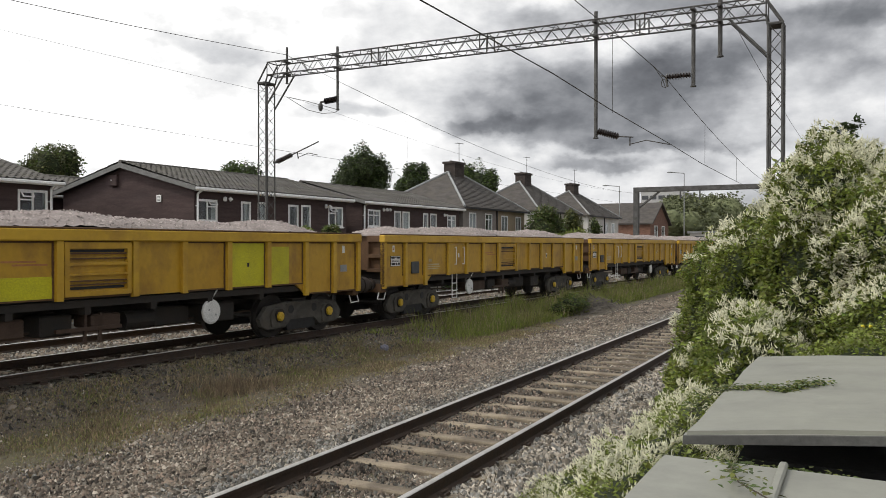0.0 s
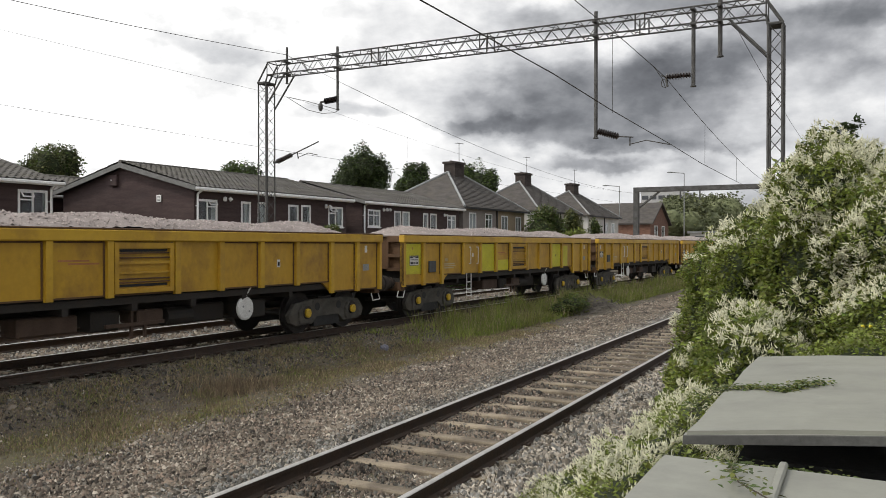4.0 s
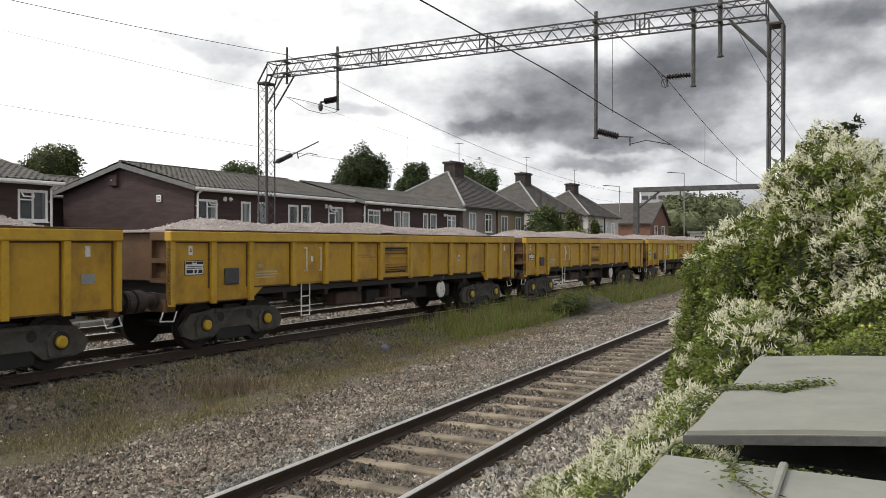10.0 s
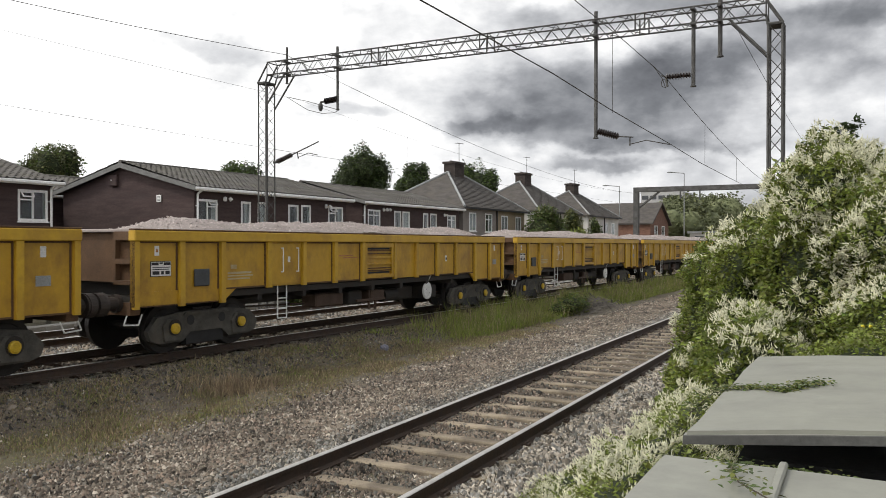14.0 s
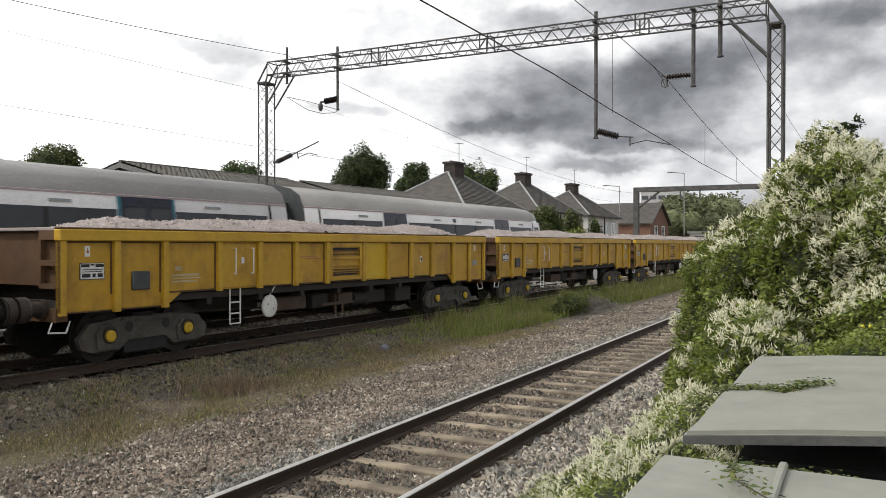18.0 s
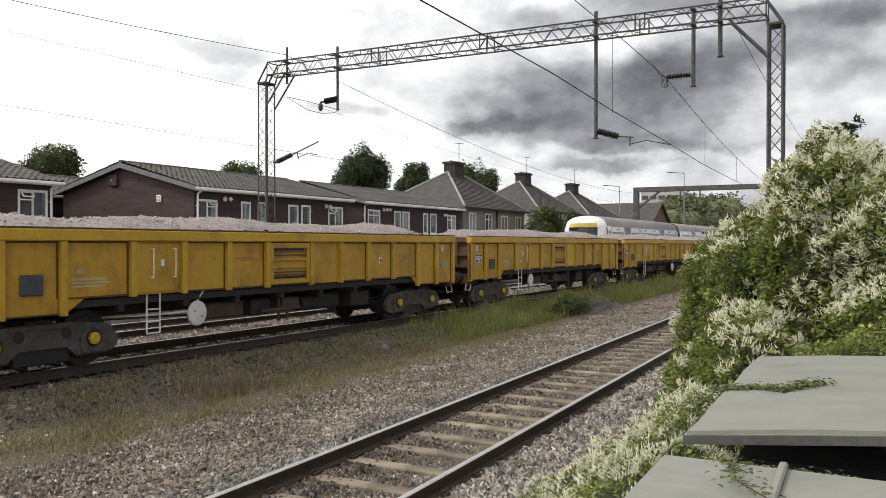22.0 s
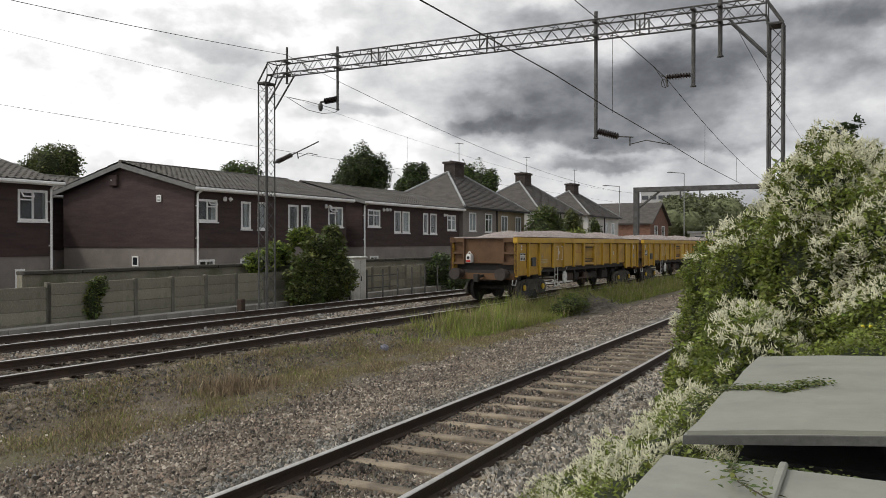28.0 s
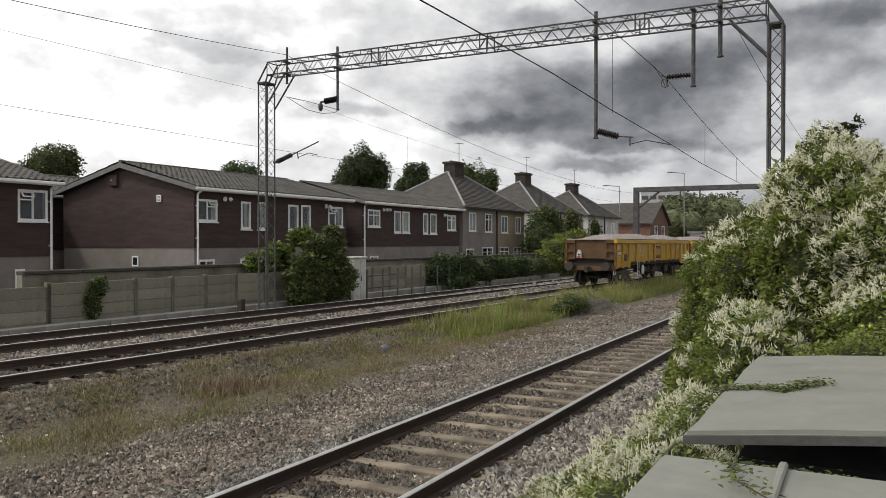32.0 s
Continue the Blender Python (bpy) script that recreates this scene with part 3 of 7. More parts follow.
def insulator(bm, p, q, r=0.1, sheds=9):
    p, q = Vector(p), Vector(q)
    tube(bm, p, q, r * 0.5, 8)
    d = (q - p).normalized()
    for i in range(sheds):
        c = p.lerp(q, (i + 0.5) / sheds)
        tube(bm, c - d * 0.012, c + d * 0.012, r, 10, r * 0.7)
    return bm


def build_gantry():
    X0 = 20.95
    g = thing("lattice_gantry", "grey lattice steel portal gantry carrying overhead line equipment", "gantry", kind="structure", m=pose(X0, 0, 0))
    part("column", lattice(bmesh.new(), "z", -0.42, 7.2, -0.22, 0.22, 17.33, 17.64, 22, 0.026, 0.010), M["gantry"], g)
    part("column", lattice(bmesh.new(), "z", -0.52, 7.2, -0.22, 0.22, 1.74, 2.06, 20, 0.034, 0.011), M["gantry"], g)
    part("truss_beam", lattice(bmesh.new(), "y", 2.1, 17.25, -0.26, 0.26, 7.43, 7.84, 46, 0.024, 0.012), M["gantry"], g)
    part("column_foot", soft_box(-0.55, 0.55, 16.95, 18.0, -0.7, -0.28, 0.04), M["kerb"], g)
    part("column_foot", soft_box(-0.5, 0.5, 1.5, 2.3, -0.8, -0.45, 0.04), M["kerb"], g)
    for y0, y1, ym in ((17.33, 17.66, 17.25), (2.08, 1.72, 2.1)):
        bm = bmesh.new()
        for x in (-0.24, 0.24):
            tube(bm, (x, y1, 7.2), (x, ym, 7.8), 0.03, 5)
            tube(bm, (x, y0, 7.2), (x, ym, 7.43), 0.026, 5)
            tube(bm, (x, y1, 7.2), (x, y0, 7.2), 0.03, 5)
        box(bm, -0.24, 0.24, min(y0, y1), max(y0, y1), 7.17, 7.24)
        part("corner_bracket", bm, M["gantry"], g)
    for a, b in (((0, 17.33, 6.4), (0, 16.52, 7.36)), ((0, 2.1, 6.5), (0, 2.95, 7.35))):
        bm = bmesh.new()
        for x in (-0.24, 0.24):
            tube(bm, (x, a[1], a[2]), (x, b[1], b[2] + 0.08), 0.03, 6)
        part("knee_brace", bm, M["gantry"], g)
    for y in (13.0, 9.4, 5.0):
        bm = bmesh.new()
        for x in (-0.24, 0.24):
            tube(bm, (x, y, 7.43), (x, y, 7.84), 0.02, 5)
            tube(bm, (x, y + 0.24, 7.43), (x, y + 0.24, 7.84), 0.02, 5)
        part("splice_plate", bm, M["gantry"], g)
    for y, z0, z1, r in ((16.6, 7.15, 8.3, 0.035), (14.62, 6.15, 8.1, 0.04), (6.33, 4.77, 8.1, 0.05), (3.82, 5.92, 7.85, 0.05), (3.18, 6.6, 8.1, 0.055)):
        bm = tube(bmesh.new(), (-0.05, y, z0), (-0.05, y, z1), r, 10)
        box(bm, -0.28, 0.1, y - 0.05, y + 0.05, 7.40, 7.46)
        box(bm, -0.28, 0.1, y - 0.05, y + 0.05, 7.78, 7.84)
        tube(bm, (-0.05, y, z0 - 0.03), (-0.05, y, z0 + 0.0), r * 1.5, 8)
        part("drop_tube", bm, M["gantry"], g)
    # registration and catenary insulators
    for p, q in (((-0.05, 14.62, 6.47), (-0.05, 15.12, 6.43)), ((-0.05, 6.27, 4.93), (-0.05, 5.72, 4.76)), ((-0.05, 3.88, 6.2), (-0.05, 4.5, 6.2))):
        part("insulator", insulator(bmesh.new(), p, q), M["insulator"], g, "brown ribbed porcelain insulator")
    bm = bmesh.new()
    bmesh.ops.create_uvsphere(bm, u_segments=12, v_segments=8, radius=1.0, matrix=Matrix.Translation((-0.05, 15.27, 6.27)) @ Matrix.Diagonal((0.075, 0.075, 0.14, 1)))
    tube(bm, (-0.05, 15.12, 6.43), (-0.05, 15.27, 6.42), 0.03, 6)
    tube(bm, (-0.05, 15.27, 6.44), (-0.05, 15.27, 6.36), 0.02, 6)
    part("counterweight", bm, M["gantry"], g)
    bm = tube(bmesh.new(), (-0.05, 5.72, 4.76), (-0.05, 5.33, 4.72), 0.015, 6)
    tube(bm, (-0.05, 5.42, 4.74), (-0.05, 5.42, 4.5), 0.016, 6)
    tube(bm, (-0.05, 5.42, 4.54), (-0.05, 5.0, 4.62), 0.012, 6)
    tube(bm, (-0.05, 5.0, 4.62), (-0.2, 4.36, 4.46), 0.012, 6)
    part("registration_arm", bm, M["wire"], g)
    bm = tube(bmesh.new(), (-0.05, 4.5, 6.2), (-0.05, 4.46, 5.95), 0.03, 6)
    tube(bm, (-0.05, 4.5, 6.2), (-0.05, 4.62, 6.25), 0.02, 6)
    part("catenary_clamp", bm, M["gantry"], g)
    for pts in (((16.62, 6.70), (16.21, 6.46), (15.77, 6.21), (15.21, 6.06), (14.74, 6.05), (14.57, 6.12)), ((16.62, 6.70), (15.83, 6.50), (14.57, 6.12)), ((4.81, 6.50), (4.59, 6.16), (4.51, 5.92), (4.60, 5.97), (4.62, 6.10), (4.45, 6.20))):
        bm = bmesh.new()
        for p, q in zip(pts, pts[1:]):
            tube(bm, (-0.05, *p), (-0.05, *q), 0.009, 5)
        part("jumper_wire", bm, M["wire"], g, "thin slack jumper wire")
    # cantilever on the far column
    part("insulator", insulator(bmesh.new(), (-0.05, 17.0, 4.62), (-0.05, 16.4, 4.82), 0.085, 8), M["insulator"], g, "brown ribbed porcelain insulator")
    bm = tube(bmesh.new(), (-0.05, 16.45, 4.80), (-0.05, 15.35, 5.18), 0.022, 6)
    tube(bm, (-0.05, 16.2, 4.9), (-0.05, 16.15, 4.68), 0.02, 6)
    tube(bm, (-0.05, 16.15, 4.72), (-0.05, 15.75, 4.84), 0.012, 6)
    tube(bm, (-0.05, 15.75, 4.84), (-0.05, 15.4, 4.76), 0.012, 6)
    tube(bm, (-0.05, 17.15, 4.6), (-0.05, 17.0, 4.62), 0.05, 8)
    part("cantilever_arm", bm, M["gantry"], g)
    # second portal down the line
    g2 = thing("portal_gantry", "plain grey steel portal gantry further down the line", "gantry", kind="structure", m=pose(70.0, 0, 0))
    part("column", soft_box(-0.22, 0.22, 17.35, 17.8, -0.4, 6.3, 0.02), M["gantry"], g2)
    part("column", soft_box(-0.22, 0.22, 1.3, 1.7, -0.5, 6.3, 0.02), M["gantry"], g2)
    part("beam", soft_box(-0.22, 0.22, 1.3, 17.8, 6.3, 6.72, 0.02), M["gantry"], g2)
    bm = tube(bmesh.new(), (0, 17.3, 5.0), (0, 15.6, 6.3), 0.09, 6)
    part("knee_brace", bm, M["gantry"], g2)
    for y, z in ((13.8, 5.6), (12.2, 5.5), (4.4, 4.8)):
        part("drop_tube", tube(bmesh.new(), (-0.25, y, z), (-0.25, y, 6.5), 0.06, 8), M["gantry"], g2)


build_gantry()


def wire(name, label, pts, r=0.011):
    """A hanging wire through the given points."""
    cu = bpy.data.curves.new(name, "CURVE")
    cu.dimensions, cu.bevel_depth, cu.bevel_resolution = "3D", r, 1
    sp = cu.splines.new("POLY")
    sp.points.add(len(pts) - 1)
    for p, c in zip(sp.points, pts):
        p.co = (*c, 1)
    cu.materials.append(M["wire"])
    return tagged(new(name, cu), label, "wire", group="overhead wires")


def span_pts(a, b, sag, n=24):
    return [tuple(Vector(a).lerp(Vector(b), i / n) - Vector((0, 0, 4 * sag * (i / n) * (1 - i / n)))) for i in range(n + 1)]


def build_wires():
    wire("contact_wire", "dark copper contact wire above the near track", [(-28, 4.3, 4.75), (8, 4.39, 4.69), (12.2, 4.39, 4.67), (15.3, 4.39, 4.58), (20.9, 4.36, 4.47), (25.2, 4.37, 4.37), (32.4, 4.38, 4.33), (70, 4.5, 4.35), (119, 4.3, 4.4)], 0.009)
    pts = [(-28, 4.4, 5.6), (0, 4.44, 6.0), (10, 4.44, 6.13), (13.4, 4.44, 6.165), (16.4, 4.44, 6.18), (19.3, 4.44, 6.15)] + span_pts((20.7, 4.45, 6.13), (69.8, 4.4, 6.0), 1.07)
    wire("catenary_wire", "sagging catenary wire above the near track", pts, 0.008)
    wire("contact_wire", "thin contact wire above the far main track", [(-28, 15.6, 4.95), (20.9, 15.75, 4.78), (70, 15.7, 4.85), (119, 15.7, 4.85)], 0.005)
    wire("catenary_wire", "thin catenary wire above the far main track", span_pts((-28, 15.75, 6.3), (20.6, 15.9, 6.5), 0.1) + span_pts((20.6, 15.9, 6.5), (69.8, 15.7, 6.1), 0.75)[1:], 0.0035)
    bm = bmesh.new()
    for x, y, z0, z1 in ((15.6, 4.39, 4.53, 6.1), (27.2, 15.75, 4.79, 6.05), (34.0, 15.75, 4.79, 5.8), (26.0, 4.4, 4.38, 5.66), (33.0, 4.4, 4.33, 5.25)):
        tube(bm, (x, y, z0), (x, y, z1), 0.005, 4)
    tagged(part("dropper_wire", bm, M["wire"]), "thin droppers between catenary and contact wire", "wire", kind="stuff")
    wire("earth_wire", "thin earth wire clamped to the gantry posts", span_pts((-28, 16.6, 8.05), (20.85, 16.6, 8.05), 1.2) + span_pts((20.85, 16.6, 8.05), (70, 17.5, 6.2), 0.9)[1:], 0.008)
    wire("feeder_wire", "thin feeder wire on the near posts", span_pts((-28, 3.18, 8.05), (20.5, 3.18, 8.05), 0.9) + span_pts((20.5, 3.18, 8.05), (70, 1.6, 6.8), 0.9)[1:], 0.008)


build_wires()


# ---- houses ----
def wall_with_openings(bm, x0, x1, z0, z1, y0, y1, holes, mi=0):
    """A wall between y0 and y1 along x, with rectangular holes (x0, x1, z0, z1) through it."""
    xs = sorted({x0, x1, *[v for h in holes for v in h[:2] if x0 < v < x1]})
    zs = sorted({z0, z1, *[v for h in holes for v in h[2:] if z0 < v < z1]})
    for a, b in zip(xs, xs[1:]):
        run = None
        for c, d in zip(zs, zs[1:]):
            mx, mz = (a + b) / 2, (c + d) / 2
            if any(h[0] < mx < h[1] and h[2] < mz < h[3] for h in holes):
                if run:
                    box(bm, a, b, y0, y1, *run, mi)
                run = None
            else:
                run = (run[0], d) if run else (c, d)
        if run:
            box(bm, a, b, y0, y1, *run, mi)
    bmesh.ops.remove_doubles(bm, verts=bm.verts, dist=0.0005)
    return bm


def add_window(parent, x0, x1, z0, z1, y, style="plain", curtain=True, sill=True, hung=False):
    """A white plastic window in an opening of a wall whose outer face is at y; the room lies towards +y."""
    t = 0.1
    bm = bmesh.new()
    for r in ((x0, x1, z0, z0 + t), (x0, x1, z1 - t, z1), (x0, x0 + t, z0 + t, z1 - t), (x1 - t, x1, z0 + t, z1 - t)):
        box(bm, r[0], r[1], y - 0.012, y + 0.07, r[2], r[3])
    w = part("window", bm, M["upvc"], parent, "white plastic framed window")
    xm = (x0 + x1) / 2
    zt = z0 + (z1 - z0) * 0.68
    bars = {"plain": [], "two": [(xm - 0.03, xm + 0.03, z0 + t, z1 - t)],
            "top": [(xm - 0.03, xm + 0.03, z0 + t, z1 - t), (x0 + t, xm - 0.03, zt - 0.03, zt + 0.03)],
            "topr": [(xm - 0.03, xm + 0.03, z0 + t, z1 - t), (xm + 0.03, x1 - t, zt - 0.03, zt + 0.03)],
            "cross": [(xm - 0.03, xm + 0.03, z0 + t, z1 - t), (x0 + t, xm - 0.03, zt - 0.03, zt + 0.03), (xm + 0.03, x1 - t, zt - 0.03, zt + 0.03)]}[style]
    for b in bars:
        part("glazing_bar", boxes((b[0], b[1], y - 0.01, y + 0.06, b[2], b[3])), M["upvc"], w)
    if hung:
        xa, xb = (xm + 0.03, x1 - t) if style == "topr" else (x0 + t, xm - 0.03)
        hh = z1 - t - zt - 0.03
        bm = boxes((xa, xb, -0.03, 0.0, -hh, -hh + 0.05), (xa, xb, -0.03, 0.0, -0.05, 0.0), (xa, xa + 0.05, -0.03, 0.0, -hh + 0.05, -0.05), (xb - 0.05, xb, -0.03, 0.0, -hh + 0.05, -0.05))
        part("open_casement", bm, M["upvc"], w, "white top light tilted open", m=pose(0, y - 0.02, z1 - t, -38, 0, 0))
    pane = part("pane", boxes((x0 + t, x1 - t, y + 0.028, y + 0.034, z0 + t, z1 - t)), M["glass"], w)
    pane.visible_shadow = False
    if sill:
        part("window_sill", boxes((x0 - 0.04, x1 + 0.04, y - 0.07, y + 0.02, z0 - 0.06, z0 - 0.004)), M["upvc"], w)
    if curtain:
        n = max(6, int((x1 - x0) / 0.06))
        drawn = 1.0 if int(x0 * 7) % 3 == 0 else 0.28 + 0.1 * (int(x0 * 11) % 3)
        for a, s in ((x0, 1), (x1, -1)):
            bm = bmesh.new()
            k = max(2, int(n * drawn / 2))
            top = [bm.verts.new((a + s * (x1 - x0) * i / n, y + 0.14 + 0.025 * (i % 2), z1 - 0.02)) for i in range(k + 1)]
            low = [bm.verts.new((v.co.x, v.co.y, z0 + 0.02)) for v in top]
            for i in range(k):
                bm.faces.new((top[i], top[i + 1], low[i + 1], low[i]))
            part("curtain", bm, M["curtain"], w, "pale net curtain")
    return w


def tiled_slope(name, parent, x0, x1, ridge, eave, material, cut0=0.0, cut1=0.0, roll=0.3, course=0.34, label=""):
    """A roof slope of rolled tiles between ridge (y, z) and eave (y, z); cut0 and cut1 draw its ridge in for hips."""
    (yr, zr), (ye, ze) = ridge, eave
    length = math.hypot(yr - ye, zr - ze)
    nc, nr = max(2, int(length / course)), max(4, int((x1 - x0) / roll)) * 4 if roll > 0 else 8
    ny, nz = (ze - zr), (yr - ye)
    nrm = np.array([0.0, -abs(ny) * math.copysign(1, yr - ye), abs(nz)]) / length
    verts, quads = [], []
    for j in range(nc):
        for e, off in ((j / nc, 0.0), ((j + 1.06) / nc, 0.022)):
            e = min(e, 1.0)
            xa, xb = x0 + cut0 * (1 - e), x1 - cut1 * (1 - e)
            for i in range(nr + 1):
                x = xa + (xb - xa) * i / nr
                wave = 0.062 * (0.5 + 0.5 * math.cos(2 * math.pi * (x - x0) / roll)) if roll > 0 else 0.0
                p = np.array([x, yr + (ye - yr) * e, zr + (ze - zr) * e]) + nrm * (off + wave)
                verts.append(p)
        b = j * 2 * (nr + 1)
        for i in range(nr):
            quads.append((b + i, b + i + 1, b + nr + 1 + i + 1, b + nr + 1 + i))
    me = mesh_from(name, np.array(verts), np.array(quads).ravel(), np.full(len(quads), 4), material)
    ob = new(name, me)
    ob.parent = parent
    if label:
        ob["label"] = label
    ob["kind"] = "stuff"
    return ob


def brown_house(label, x0, x1, y0, y1, floor, band, eave, windows, low_windows, pipe, gable_bits=True):
    h = thing("terraced_house", label, "house", "brown terraced houses", m=pose(0, 0, 0))
    holes = [w[:4] for w in windows + low_windows]
    part("upper_wall", wall_with_openings(bmesh.new(), x0, x1, band, eave, y0 - 0.03, y0 + 0.2, holes), M["brick"], h, "dark brown clad upper wall")
    part("lower_wall", wall_with_openings(bmesh.new(), x0, x1, floor, band, y0, y0 + 0.2, holes), M["render_"], h, "grey rendered lower wall")
    ym, zr = (y0 + y1) / 2, eave + 1.18
    for name, z0, z1, mm in (("upper_wall", band, eave, M["brick"]), ("lower_wall", floor, band, M["render_"])):
        part(name, boxes((x0 + 0.2, x1 - 0.2, y1 - 0.2, y1, z0, z1)), mm, h)
        o = 0.03 if name == "upper_wall" else 0.0
        for a, b in ((x0 - o, x0 + 0.2), (x1 - 0.2, x1 + o)):
            if name == "upper_wall":
                part("gable_wall", prism(bmesh.new(), [(y0 - 0.02, band), (y1, band), (y1, eave), (ym, zr - 0.06), (y0 - 0.02, eave)], a, b), mm, h, "dark brown clad gable wall")
            else:
                part(name, boxes((a, b, y0 + 0.2, y1, floor, band)), mm, h)
    part("floor_slab", boxes((x0 + 0.2, x1 - 0.2, y0 + 0.2, y1 - 0.2, band - 0.05, band + 0.05)), M["room"], h)
    # added inner wall whose dark colour gives the dimness behind the windows
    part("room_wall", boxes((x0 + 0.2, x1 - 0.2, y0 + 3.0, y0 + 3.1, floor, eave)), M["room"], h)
    slab = bmesh.new()
    o = 0.32
    for ya, yb in ((y0 - 0.35, ym), (y1 + 0.35, ym)):
        za = eave - 1.18 * 0.35 / (ym - y0) + 0.12
        prism(slab, [(ya, za - 0.1), (yb, zr - 0.1 + 0.1), (yb, zr + 0.1), (ya, za)], x0 - o, x1 + o)
    r = part("roof", slab, M["slate"], h, "low pitched roof of grey brown concrete tiles")
    za = eave - 1.18 * 0.35 / (ym - y0) + 0.12
    tiled_slope("roof_tiles", r, x0 - o, x1 + o, (ym, zr + 0.11), (y0 - 0.38, za + 0.012), M["rooftile"])
    tiled_slope("roof_tiles", r, x0 - o, x1 + o, (ym, zr + 0.11), (y1 + 0.38, za + 0.012), M["rooftile"], roll=0.6, course=0.7)
    bm = bmesh.new()
    for k in range(int((x1 - x0 + 2 * o) / 0.45)):
        tube(bm, (x0 - o + k * 0.45, ym, zr + 0.12), (x0 - o + k * 0.45 + 0.44, ym, zr + 0.12), 0.11, 8, 0.10)
    part("ridge_tiles", bm, M["rooftile"], r)
    for x in (x0 - o - 0.03, x1 + o):
        bm = bmesh.new()
        for ya, s in ((y0 - 0.4, 1), (y1 + 0.4, -1)):
            prism(bm, [(ya, za - 0.16), (ym, zr - 0.14), (ym, zr + 0.09), (ya, za + 0.05)], x, x + 0.03)
        part("barge_board", bm, M["barge"], r, "grey painted sloping barge board")
    part("gutter", soft_box(x0 - o, x1 + o, y0 - 0.46, y0 - 0.36, za - 0.13, za + 0.01, 0.03), M["upvc"], h, "white plastic gutter and fascia")
    part("fascia", boxes((x0 - o, x1 + o, y0 - 0.355, y0 - 0.335, za - 0.16, za - 0.01)), M["upvc"], h)
    for w in windows:
        add_window(h, *w[:4], y0 - 0.03, w[4], w[5] if len(w) > 5 else True, hung=w[4] in ("top", "topr"))
    for w in low_windows:
        add_window(h, *w[:4], y0, w[4])
    if pipe:
        bm = tube(bmesh.new(), (pipe, y0 - 0.1, floor), (pipe, y0 - 0.1, eave - 0.25), 0.05, 8)
        tube(bm, (pipe, y0 - 0.1, eave - 0.25), (pipe, y0 - 0.4, za - 0.1), 0.05, 8)
        for z in (floor + 1, band + 0.4, eave - 0.8):
            box(bm, pipe - 0.08, pipe + 0.08, y0 - 0.06, y0 - 0.028, z, z + 0.05)
        part("drainpipe", bm, M["upvc"], h, "white plastic drainpipe")
    return h


HY = 26.0
h1 = brown_house("dark brown clad terraced house with a gable end and white windows", 26.3, 37.95, HY, 34.5, -0.4, 1.74, 4.36,
                 [(26.45, 27.70, 2.90, 3.90, "topr"), (29.26, 29.95, 2.60, 3.91, "plain"), (30.44, 31.10, 2.60, 3.93, "plain"), (32.77, 33.6, 2.58, 3.90, "plain"), (33.84, 34.65, 2.6, 3.93, "plain"), (36.23, 37.63, 2.82, 3.94, "top")],
                 [(26.55, 27.55, 0.3, 1.22, "two"), (29.24, 29.88, 0.3, 1.22, "plain"), (30.4, 31.1, 0.3, 1.22, "plain")], 26.42)
h2 = brown_house("dark brown clad terraced house with narrow white windows", 39.65, 52.3, HY, 34.5, -0.4, 1.72, 4.34,
                 [(40.19, 41.56, 2.89, 3.93, "cross"), (43.22, 44.05, 2.57, 3.94, "plain"), (44.22, 45.12, 2.57, 3.94, "plain"), (46.92, 47.62, 2.53, 3.92, "plain", False), (47.92, 48.84, 2.53, 3.92, "plain", False), (50.44, 51.77, 2.81, 3.9, "cross")],
                 [(40.45, 41.4, 0.3, 1.17, "two")], 39.75)
h3 = brown_house("dark brown clad terraced house set further back", 10.2, 22.0, 29.6, 38.0, -0.4, 1.42, 4.42,
                 [(20.47, 21.78, 2.83, 4.09, "top"), (17.6, 18.6, 2.83, 4.09, "two")], [(20.36, 20.78, -0.2, 0.93, "plain")], 21.9)
h0 = brown_house("dark brown clad terraced house behind the garden gap", 21.0, 33.5, 35.6, 43.6, -0.4, 1.6, 4.3, [(22.4, 23.6, 2.9, 4.0, "two")], [(22.4, 23.6, 0.2, 1.2, "two")], None)


